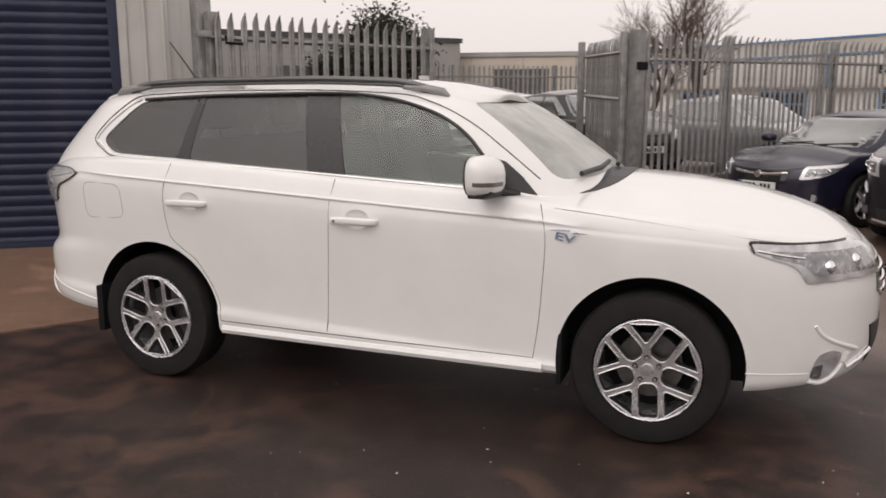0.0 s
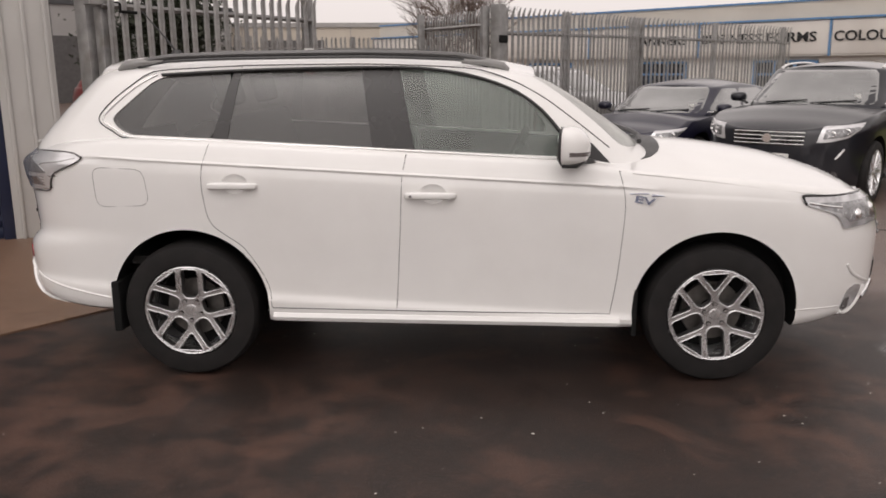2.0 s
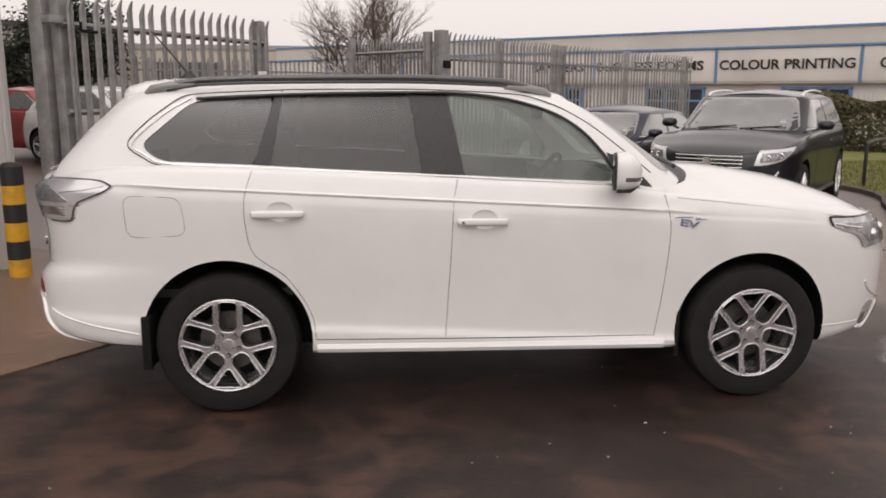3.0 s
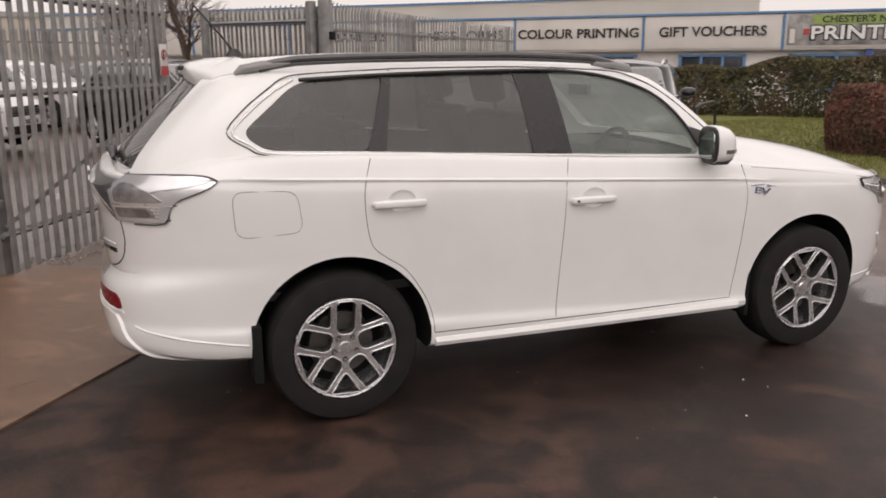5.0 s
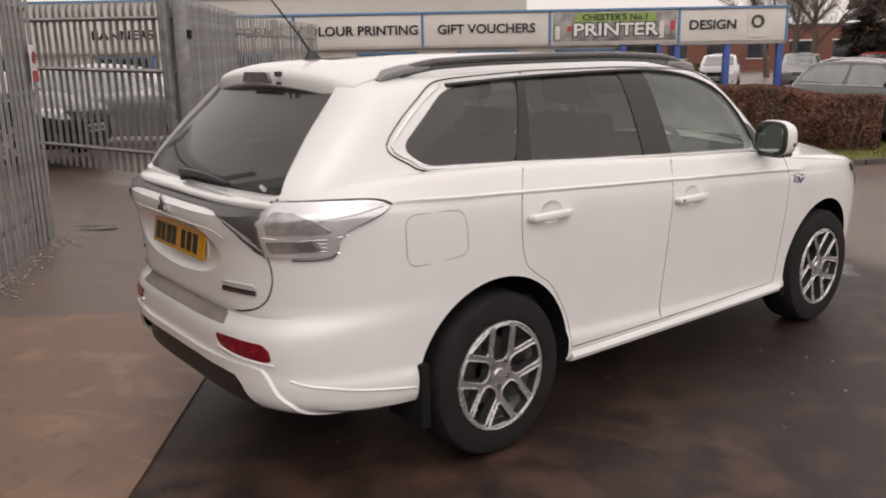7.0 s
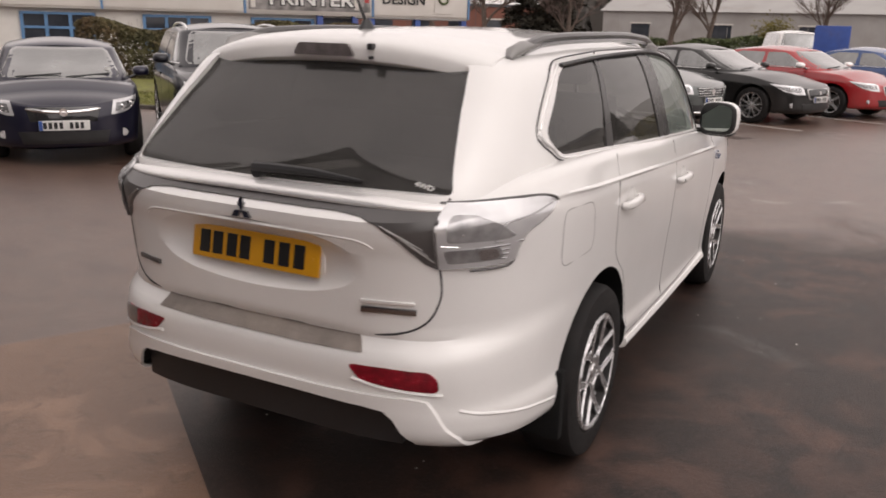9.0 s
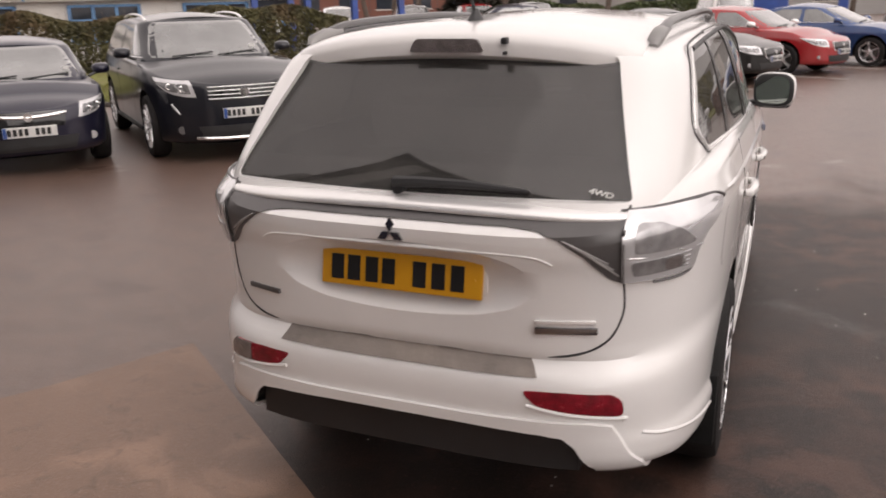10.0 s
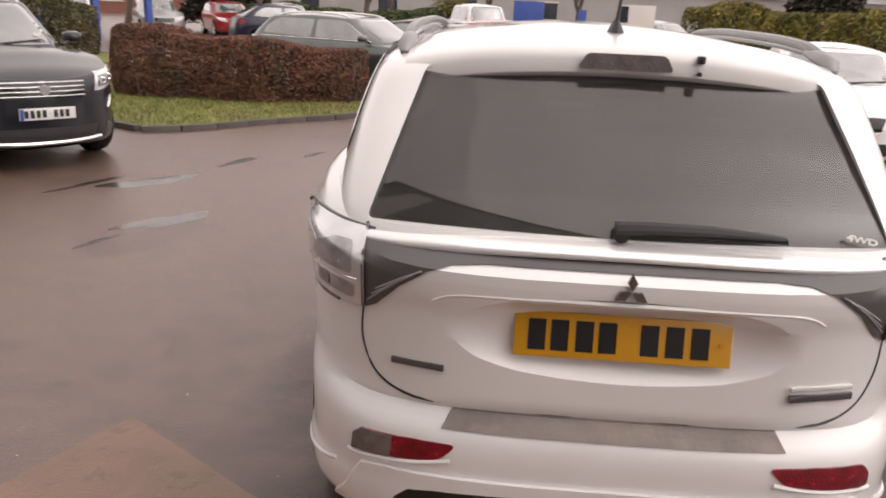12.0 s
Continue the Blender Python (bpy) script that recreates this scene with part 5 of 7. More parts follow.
    for y0 in (-0.62, 0.0):
        part("front_wiper", tube([(top.front(y0, 1.175) + 0.04, y0, 1.195), (top.front(y0 + 0.3, 1.19) + 0.03, y0 + 0.3, 1.205), (top.front(y0 + 0.58, 1.20) + 0.03, y0 + 0.58, 1.215)], 0.013, 6), BLACK_TRIM, car)
    # cabin
    part("dashboard", box(0.42, 0.86, -0.70, 0.70, 0.75, 1.13, 0.06), CABIN, car)
    part("floor_tray", box(-1.9, 0.7, -0.72, 0.72, 0.56, 0.60), CABIN, car)
    part("headlining", box(-1.65, 0.10, -0.56, 0.56, 1.555, 1.575), CABIN_PALE, car)
    wh = tube([(0.0, 0.185 * math.cos(a), 0.185 * math.sin(a)) for a in np.linspace(0, 2 * math.pi, 28, endpoint=False)], 0.016, 8, closed=True)
    sw = part("steering_wheel", wh, CABIN, car)
    sw.matrix_basis = pose(0.33, -0.36, 1.07, 0, 24, 0)
    hubw = part("steering_hub", box(-0.02, 0.05, -0.07, 0.07, -0.06, 0.05, 0.02), CABIN, sw)
    part("steering_spoke", box(-0.008, 0.012, -0.18, 0.18, -0.018, 0.014, 0.004), CABIN, sw)
    for y in (-0.36, 0.36):
        seat(car, -0.22, y, 0.82, 0.50, 0.56)
    seat(car, -1.05, 0, 0.84, 1.28, 0.50)
    part("rear_view_mirror", box(0.34, 0.37, -0.11, 0.11, 1.42, 1.48, 0.01), CABIN, car)
    part("load_cover", box(-1.98, -1.2, -0.68, 0.68, 1.10, 1.115), CABIN, car)
    fit_wheels(car, wheel_meshes(0.352, 0.234, 0.225, "fork", ALLOY), 2.67, 0.785, 0.352, {-1: 38, 1: -4})
    for ob in car.children:
        if ob.name.split(".")[0] in ("windscreen", "front_door_window", "rear_door_window", "quarter_window", "rear_window"):
            ob.visible_shadow = False
    return car


def back_sheet():
    bm = bmesh.new()
    layers = []
    for off in (0.0, 0.006):
        g = []
        for i in range(25):
            z = 1.150 + 0.415 * i / 24
            half = 0.664 - 0.117 * i / 24
            g.append([bm.verts.new((top.xr(z) + 0.070 * (k / 12 * half / 0.65) ** 2 + off + 0.003, k / 12 * half, z)) for k in range(-12, 13)])
        for a, b in zip(g, g[1:]):
            for k in range(24):
                bm.faces.new((a[k], a[k + 1], b[k + 1], b[k]))
        layers.append(g)
    a, b = layers
    ring = lambda g: g[0] + [row[-1] for row in g[1:]] + g[-1][-2::-1] + [row[0] for row in g[-2:0:-1]]
    ra, rb = ring(a), ring(b)
    for k in range(len(ra)):
        bm.faces.new((ra[k], ra[(k + 1) % len(ra)], rb[(k + 1) % len(ra)], rb[k]))
    return bm


def drawn_in(h, d, deeper=0.0):
    """The same hull smaller by d on every side, and open below by going deeper."""
    return Hull(h.x0r, h.x0f, h.nr, h.nf, lambda z: h.xr(z) + d, lambda z: h.xf(z) - d, lambda x, z: h.w(x, z) - d, lambda x: h.zb(x) + d - deeper, lambda x: h.zt(x) - d * 0.9, h.crown, h.r_top, h.r_bot)


SHADE_WHITE = WHITE
GREY_LENS = mat("grey_lens", (0.30, 0.29, 0.30), 0.15, 0.4, 0.2, 40, coat=1.0)
SEAM = mat("shut_line", (0.07, 0.066, 0.063), 0.6, 0.0)
RIB = mat("grey_rib", (0.30, 0.29, 0.285), 0.45, 0.1)
EV_PALE = mat("badge_silver", (0.45, 0.47, 0.55), 0.3, 0.6)
EV_INK = mat("ev_badge", (0.26, 0.29, 0.40), 0.25, 0.7)
# strong pale film: rain mist plus the sky's reflection as diffuse colour
SCREEN_GLASS = glass("misted_sky_glass", (0.02, 0.02, 0.02), (0.62, 0.66, 0.64), 0.03, 1.7, 0.62, (0.62, 0.62, 0.60))
PILLAR = mat("pillar_film", (0.022, 0.020, 0.020), 0.28, var=0.1)
RAIL_END = mat("rail_end_grey", (0.26, 0.255, 0.25), 0.4, 0.2, 0.1)
RAIL_PAINT = mat("rail_paint", (0.085, 0.082, 0.082), 0.35, 0.3, 0.12, coat=0.3)
DARK_CHROME = mat("dark_chrome", (0.25, 0.25, 0.26), 0.15, 1.0, 0.05)
MIRROR = mat("mirror", (0.85, 0.86, 0.87), 0.02, 1.0, 0.01, rough_var=0.0)
STEP = mat("scuffed_step", (0.23, 0.20, 0.18), 0.6, var=0.2, scale=8, bump=0.2, dirt=(0.35, 0.3, 0.26), dirt_amt=0.6, dirt_scale=9)
estate = white_estate()


# ---- parked cars ----
def parked_car(name, label, pm, at, rz, L=4.5, W=1.82, H=1.5, wb=2.65, fo=0.92, belt=0.95, nose=0.78, cowl_x=0.95, roof_f=0.15, roof_r=-1.2, tail_x=-1.75, tail_z=None, R=0.32, rail=False, group="parked cars", detail=2, grille="bars", yellow=False, plate=True, clear=0.45, deck=None, mirror_paint=None, lamp_in=0.52):
    """A parked car facing its own +x; wheels at half the wheelbase."""
    car = thing(name, label, "car", at, rz, group)
    hw = W / 2
    xf, xr = wb / 2 + fo, wb / 2 + fo - L
    deck = deck or belt + 0.06
    prof = curve((0.15, 0.90), (0.24, 0.955), (0.36, 0.972), (0.55, 0.985), (belt - 0.27, 0.992), (belt - 0.17, 1.0), (belt - 0.12, 0.985), (belt - 0.03, 0.968), (belt + 0.1, 0.92), (belt + 0.3, 0.88))
    lo = Hull(-wb / 2 + 0.1, wb / 2 - 0.10, 3.6, 2.7,
              curve((0.2, xr + 0.1), (0.4, xr), (0.6, xr), (0.8, xr + 0.05), (1.1, xr + 0.14)),
              curve((0.2, xf - 0.07), (0.32, xf), (0.55, xf - 0.005), (nose - 0.08, xf - 0.03), (nose, xf - 0.08), (nose + 0.10, xf - 0.22), (nose + 0.25, xf - 0.40)),
              lambda x, z: hw * prof(z),
              lambda x: 0.22,
              curve((xr, deck), (-wb / 2, belt + 0.05), (0.3, belt + 0.02), (cowl_x, belt), (cowl_x + 0.45, belt - 0.035), (xf - 0.45, nose + 0.03), (xf - 0.18, nose - 0.03), (xf, nose - 0.10)),
              curve((cowl_x - 0.4, 0.0), (cowl_x, 0.055), (wb / 2, 0.075), (xf - 0.3, 0.06), (xf, 0.04)), 0.03, 0.05, even=True)
    gz = H - 0.085
    base = belt - 0.06
    up = Hull((tail_x + roof_r) / 2 + 0.35 if tail_x < -1.3 else tail_x + 0.5, roof_f - 0.30, 4.2, 3.6,
              curve((base, tail_x - 0.05), (belt + 0.1, tail_x + 0.04), (gz, roof_r), (H, roof_r + 0.1)),
              curve((base, cowl_x + 0.15), (belt + 0.06, cowl_x), ((belt + gz) / 2, (cowl_x + roof_f) / 2 + 0.03), (gz, roof_f), (H, roof_f - 0.14)),
              lambda x, z: hw * curve((base, 0.955), (belt + 0.06, 0.915), ((belt + gz) / 2, 0.845), (gz, 0.735), (H, 0.68))(z),
              lambda x: base,
              curve((tail_x, gz - 0.10), (roof_r, gz - 0.04), ((roof_f + roof_r) / 2, gz + 0.015), (roof_f, gz - 0.03), (cowl_x, gz - 0.16)),
              curve((roof_r, 0.05), ((roof_f + roof_r) / 2, 0.07), (roof_f + 0.2, 0.055)), 0.035, 0.02, even=True)
    res = (12, 20, 12, 6) if detail > 1 else (9, 12, 8, 4)
    arches = []
    for x in (-wb / 2, wb / 2):
        for s in (-1, 1):
            bm = bmesh.new()
            bmesh.ops.create_cone(bm, cap_ends=True, segments=32, radius1=R + 0.05, radius2=R + 0.05, depth=0.5, matrix=pose(x, s * (hw - 0.05), R + 0.01, 90))
            for f in bm.faces:
                f.material_index = 1
            arches.append(bm)
    solid = lo.solid(*res)
    skin4 = shelled(solid, 0.006, 1)
    part("body", carve(solid, arches), [pm, LINER], car, "", 30)
    part("cabin", up.solid(*res), pm, car, "", 30)
    zl, zh = belt + 0.075, gz - 0.055

    def xa(z):
        return up.xf(z)

    def xb(z):
        return up.xr(z)

    mid = (zl + zh) / 2
    bx = (roof_f + roof_r) / 2 + 0.15
    s_front = [(bx + 0.05, zl), (xa(zl) - 0.34, zl), (xa(mid) - 0.27, mid), (xa(zh) - 0.24, zh), (bx + 0.02, zh)]
    s_rear = [(bx - 0.06, zl), (bx - 0.04, zh), (xb(zh) + 0.30, zh), (xb(mid) + 0.26, mid), (xb(zl) + 0.40, zl + 0.02)]
    ws = [(-hw * 0.79, zl - 0.02), (hw * 0.79, zl - 0.02), (hw * 0.635, zh + 0.03), (-hw * 0.635, zh + 0.03)]
    part("windscreen", glazing(rounded(ws, 0.05), lambda p, lift: (up.front(p[0], p[1]) + lift, p[0], p[1])), CAR_GLASS, car, "", 60)
    part("rear_window", glazing(rounded([(a * 0.95, b + (0.04 if b < mid else 0)) for a, b in ws], 0.05), lambda p, lift: (up.rear(p[0], p[1]) - lift, p[0], p[1])), CAR_GLASS, car, "", 60)
    for sy in (-1, 1):
        part("front_side_window", glazing(rounded(s_front, 0.04), lambda p, lift: on_side(up, p[0], p[1], sy, lift)), CAR_GLASS, car, "", 60)
        part("rear_side_window", glazing(rounded(s_rear, 0.05), lambda p, lift: on_side(up, p[0], p[1], sy, lift)), CAR_GLASS, car, "", 60)
        if detail > 1:
            part("window_trim", tube([on_side(up, x, zl - 0.015, sy, 0.004) for x in np.linspace(xb(zl) + 0.35, xa(zl) - 0.3, 12)], 0.008, 6), CHROME if grille != "plain" else BLACK_TRIM, car)
            for x in (bx, bx + 1.08, bx - 0.95):
                part("door_seam", seam(lo, [(x, belt - 0.02), (x, 0.6), (x - 0.03, 0.34)], sy, 0.003), BLACK_TRIM, car)
            for x in (bx + 0.12, bx - 0.82):
                part("door_handle", tube([on_side(lo, x - 0.09, belt - 0.12, sy, 0.012), on_side(lo, x + 0.09, belt - 0.12, sy, 0.014)], 0.013, 6), pm, car)
            part("sill_trim", tube([on_side(lo, x, 0.29, sy, 0.002) for x in np.linspace(-wb / 2 + 0.42, wb / 2 - 0.42, 6)], 0.03, 6), BLACK_TRIM, car)
            mir = new("door_mirror")
            mir.parent = car
            mir.matrix_basis = pose(cowl_x - 0.38, sy * (hw + 0.07), belt + 0.115)
            bm = superloft([(-0.06, 0, 0.004, 0.098, 0.060), (-0.02, 0, 0.005, 0.102, 0.064), (0.03, 0, 0.003, 0.090, 0.056), (0.065, 0, 0, 0.062, 0.038), (0.08, 0, 0, 0.03, 0.02)], 3.0, 20)
            part("housing", bm, mirror_paint or pm, mir, "", 50)
            part("mirror_glass", box(-0.066, -0.058, -0.085, 0.085, -0.045, 0.052, 0.003), DARK_MIRROR, mir)
            part("stalk", tube([(0.02, -sy * 0.07, -0.04), (0.05, -sy * 0.15, -0.075)], 0.026, 6, flat=0.6), BLACK_TRIM, mir)
        drop = 0.035 if rail else 0.015
        hl = [(xf - 0.58, nose + 0.040), (xf - 0.30, nose + 0.012), (xf + 0.2, nose - 0.050), (xf + 0.2, nose - 0.145 - drop), (xf - 0.14, nose - 0.140 - drop), (xf - 0.30, nose - 0.095 - drop)]
        clip = [(sy * hw * lamp_in, nose - 0.2), (sy * 1.2, nose - 0.2), (sy * 1.2, nose + 0.2), (sy * hw * (lamp_in + 0.10), nose + 0.2)]
        h = new("headlamp")
        h.parent = car
        part("lens", carve(skin4.copy(), [prism(rounded(hl, 0.03), "xz", sy * 0.1, sy * 1.3), prism(clip, "yz", 0.8, 3.5)], "INTERSECT"), LAMP_SILVER, h)
        if detail > 1:
            mid_x, mid_z = sum(p[0] for p in hl) / 6 - 0.02, sum(p[1] for p in hl) / 6
            dark = [(mid_x + (a_ - mid_x) * 0.84, mid_z + (b_ - mid_z) * 0.62) for a_, b_ in hl]
            dclip = [(sy * hw * (lamp_in + 0.05), nose - 0.2), (sy * 1.2, nose - 0.2), (sy * 1.2, nose + 0.2), (sy * hw * (lamp_in + 0.13), nose + 0.2)]
            sk7 = shelled(lo.solid(*res), 0.008, 1)
            part("lamp_bowl", carve(sk7, [prism(rounded(dark, 0.02), "xz", sy * 0.1, sy * 1.3), prism(dclip, "yz", 0.8, 3.5)], "INTERSECT"), LAMP_BOWL, h)
            for yy, zz in ((lamp_in + 0.15, nose - 0.085), (lamp_in + 0.27, nose - 0.06)):
                c = Vector((lo.front(hw * yy, zz) + 0.004, sy * hw * yy, zz))
                part("projector", tube([c + Vector((0, 0.027 * math.cos(a_), 0.027 * math.sin(a_))) for a_ in np.linspace(0, 6.283, 14, endpoint=False)], 0.007, 6, True), CHROME, h)
        if rail:
            part("running_light", tube([(lo.front(hw * y_, z_) + 0.004, sy * hw * y_, z_) for y_, z_ in ((0.80, nose - 0.25), (0.765, nose - 0.31), (0.73, nose - 0.36))], 0.016, 8, taper=[0.6, 1, 0.6]), LAMP_SILVER, h)
        tl = [(xr - 0.2, deck - 0.04), (xr + 0.35, deck - 0.06), (xr + 0.3, deck - 0.2), (xr - 0.2, deck - 0.24)]
        clip = prism([(sy * hw * 0.6, 0.3), (sy * 1.2, 0.3), (sy * 1.2, 1.5), (sy * hw * 0.6, 1.5)], "yz", -4, -1.2)
        part("tail_lamp", carve(skin4.copy(), [prism(rounded(tl, 0.03), "xz", sy * 0.1, sy * 1.3), clip], "INTERSECT"), RED_LENS, car)
        part("fog_lamp", tube([(lo.front(hw * 0.72, 0.38) - 0.02, sy * hw * 0.72, 0.38), (lo.front(hw * 0.72, 0.38) + 0.012, sy * hw * 0.72, 0.38)], 0.045, 12), SILVER_LENS if detail > 1 and not rail else GREY_TRIM, car)
        if rail:
            rl = []
            for u in np.linspace(0, 1, 13):
                x = roof_r + 0.15 + (roof_f - 0.25 - roof_r) * u
                rl.append((x, sy * hw * 0.655, up.zt(x) + up.crown(x) * 0.2 + 0.038 * min(1.0, math.sin(math.pi * u) * 3)))
            part("roof_rail", tube(rl, 0.017, 6), SATIN, car)
    gz0, gz1, gw = nose - 0.22, nose - 0.06, hw * 0.44
    part("grille", skin(skin4, [(-gw, gz1), (gw, gz1), (gw * 0.9, gz0), (-gw * 0.9, gz0)], "yz", 1.0, 3.5), GLOSS_BLACK, car)
    if grille == "bars":
        for k in range(4):
            z = gz0 + 0.02 + (gz1 - gz0 - 0.03) * k / 3
            part("grille_bar", tube([(lo.front(y, z) + 0.006, y, z) for y in np.linspace(-gw * 0.95, gw * 0.95, 9)], 0.0045, 6), SATIN, car)
        part("grille_badge", tube([(lo.front(0, nose - 0.14) + 0.004, 0, nose - 0.14), (lo.front(0, nose - 0.14) + 0.02, 0, nose - 0.14)], 0.05, 16), CHROME, car)
    elif grille == "wing":
        part("grille_bar", tube([(lo.front(y, nose - 0.12) + 0.012, y, nose - 0.115 + 0.035 * (abs(y) / gw) ** 2) for y in np.linspace(-gw, gw, 13)], 0.02, 8, taper=[0.3] + [0.9] * 5 + [1.3] + [0.9] * 5 + [0.3]), CHROME, car)
        part("grille_badge", tube([(lo.front(0, nose - 0.115) + 0.01, 0, nose - 0.115), (lo.front(0, nose - 0.115) + 0.035, 0, nose - 0.115)], 0.045, 16), CHROME, car)
    elif grille == "mesh":
        loop = rounded([(-gw, gz1), (gw, gz1), (gw * 0.86, gz0 - 0.02), (-gw * 0.86, gz0 - 0.02)], 0.05, 4)
        part("grille_surround", tube([(lo.front(y, z) + 0.004, y, z) for y, z in loop], 0.011, 6, True), SATIN, car)
        part("grille_badge", tube([(lo.front(0, nose - 0.13) + 0.002, 0, nose - 0.13), (lo.front(0, nose - 0.13) + 0.016, 0, nose - 0.13)], 0.035, 16), SATIN, car)
    else:
        for k in range(3):
            z = gz0 + 0.03 + 0.04 * k
            part("grille_bar", tube([(lo.front(y, z) + 0.004, y, z) for y in np.linspace(-gw * 0.9, gw * 0.9, 9)], 0.008, 6), GREY_TRIM, car)
    part("lower_grille", skin(skin4, [(-hw * 0.55, 0.42), (hw * 0.55, 0.42), (hw * 0.5, 0.28), (-hw * 0.5, 0.28)], "yz", 1.0, 3.5), BLACK_TRIM, car)
    if rail:
        part("skid_plate", tube([(lo.front(y, 0.27) + 0.01, y, 0.275 + 0.06 * abs(y) ** 2) for y in np.linspace(-0.55, 0.55, 9)], 0.022, 8), CHROME, car)
    if plate:
        zz = 0.49 if nose < 0.86 else 0.56
        pl = new("number_plate")
        pl.parent = car
        pl.matrix_basis = pose(lo.front(0.2, zz) + 0.025, 0, zz)
        part("plate", box(-0.01, 0.01, -0.26, 0.26, -0.055, 0.055, 0.003), PLATE_W, pl)
        part("blue_band", box(0.0095, 0.012, -0.258, -0.222, -0.053, 0.053), BLUE_INK, pl)
        for k in range(7):
            y = -0.2 + 0.055 * k + (0.05 if k > 3 else 0)
            part("character_bar", box(0.009, 0.0125, y - 0.018, y + 0.018, -0.035, 0.035), INK, pl)
    if detail > 1:
        for y0 in (-0.5, 0.05):
            part("front_wiper", tube([(up.front(y0, zl - 0.01) + 0.03, y0, zl - 0.005), (up.front(y0 + 0.5, zl + 0.02) + 0.02, y0 + 0.5, zl + 0.03)], 0.01, 6), BLACK_TRIM, car)
        bm = bmesh.new()
        add_box(bm, up.xf(zh) - 0.02, up.xf(zh) + 0.004, -0.05, 0.05, zh - 0.07, zh - 0.01)
        part("tax_disc", box(up.front(0.55, zl + 0.06) + 0.0, up.front(0.55, zl + 0.06) + 0.006, 0.50, 0.57, zl + 0.03, zl + 0.10), PLATE_W, car)
        bm.free()
    skin4.free()
    fit_wheels(car, wheels_for(R), wb, hw - 0.115, R)
    return car


WHEELS = {}


def wheels_for(R):
    if R not in WHEELS:
        WHEELS[R] = wheel_meshes(R, R - 0.105, 0.21, "ten" if R > 0.33 else "five", ALLOY)
    return WHEELS[R]


CAR_GLASS = mat("car_window", (0.11, 0.115, 0.112), 0.10, var=0.45, scale=2.5, coat=1.0, rough_var=0.04, spec=0.9)
CAR_GLASS.node_tree.nodes["Principled BSDF"].inputs["Coat IOR"].default_value = 2.1
NAVY = paint("navy_paint", (0.012, 0.012, 0.028), 0.3, 0.2, 0.03, 0.7, 0.2)
BLACK_P = paint("black_paint", (0.010, 0.011, 0.016), 0.3, 0.2, 0.03, 0.7, 0.2)
JET = paint("jet_paint", (0.012, 0.012, 0.012), 0.3, 0.2, 0.03, 0.7, 0.2)
RED_P = paint("red_paint", (0.33, 0.010, 0.014), 0.3, 0.1, 0.05)
BLUE_P = paint("blue_paint", (0.018, 0.055, 0.17), 0.3, 0.4, 0.05)
SILVER_P = paint("silver_paint", (0.33, 0.33, 0.33), 0.3, 0.6, 0.1)
GREENGREY = paint("green_grey_paint", (0.085, 0.097, 0.095), 0.3, 0.5, 0.1)

# ---- the parked cars in their places ----
parked_car("suv", "dark navy-black sports utility car parked nose out by the verge", BLACK_P, (4.79, 6.40, 0), -128.6, 4.63, 1.89, 1.635, 2.77, 0.93, 1.06, 0.92, 1.08, 0.36, -1.55, -2.05, None, 0.365, True, lamp_in=0.54)
parked_car("hatchback", "dark navy five-door hatchback parked nose out by the fence", NAVY, (3.24, 7.99, 0.0), -128.5, 4.30, 1.74, 1.40, 2.64, 0.90, 0.89, 0.75, 1.22, 0.45, -1.2, -1.95, None, 0.325, False, grille="wing", lamp_in=0.56)
parked_car("estate_car", "dark grey-green estate car in the parking row", GREENGREY, (12.12, 3.01, 0), -113, 4.8, 1.86, 1.50, 2.8, 0.95, 0.95, 0.78, 1.0, 0.2, -1.7, -2.2, None, 0.33, True)
parked_car("saloon", "black saloon with chrome grille in the parking row", JET, (14.0, 1.35, 0), -113, 4.96, 1.88, 1.45, 2.91, 0.9, 0.92, 0.74, 0.95, 0.05, -1.15, -2.05, None, 0.345, False, grille="mesh", lamp_in=0.48)
parked_car("hatchback", "bright red estate-backed hatchback in the parking row", RED_P, (16.3, -0.13, 0), -117, 4.37, 1.80, 1.44, 2.65, 0.90, 0.93, 0.75, 1.0, 0.2, -1.3, -1.95, None, 0.33, False, grille="mesh", mirror_paint=SATIN)
parked_car("saloon", "deep blue saloon at the end of the parking row", BLUE_P, (18.75, -1.9, 0), -113, 4.5, 1.8, 1.44, 2.64, 0.93, 0.93, 0.75, 0.95, 0.1, -1.1, -1.8, None, 0.33, False, grille="mesh")
parked_car("hatchback", "white small hatchback parked across the yard", WHITE, (7.40, -4.10, 0), 168, 3.97, 1.72, 1.46, 2.49, 0.85, 0.94, 0.77, 1.05, 0.3, -1.15, -1.75, None, 0.31, False, grille="mesh")
parked_car("off_roader", "white square-built off-roader beyond the parking row", WHITE, (29.5, 1.1, 0), 200, 4.4, 1.85, 1.85, 2.6, 0.8, 1.12, 0.98, 0.75, 0.35, -1.85, -2.0, None, 0.37, False, detail=1, grille="plain")
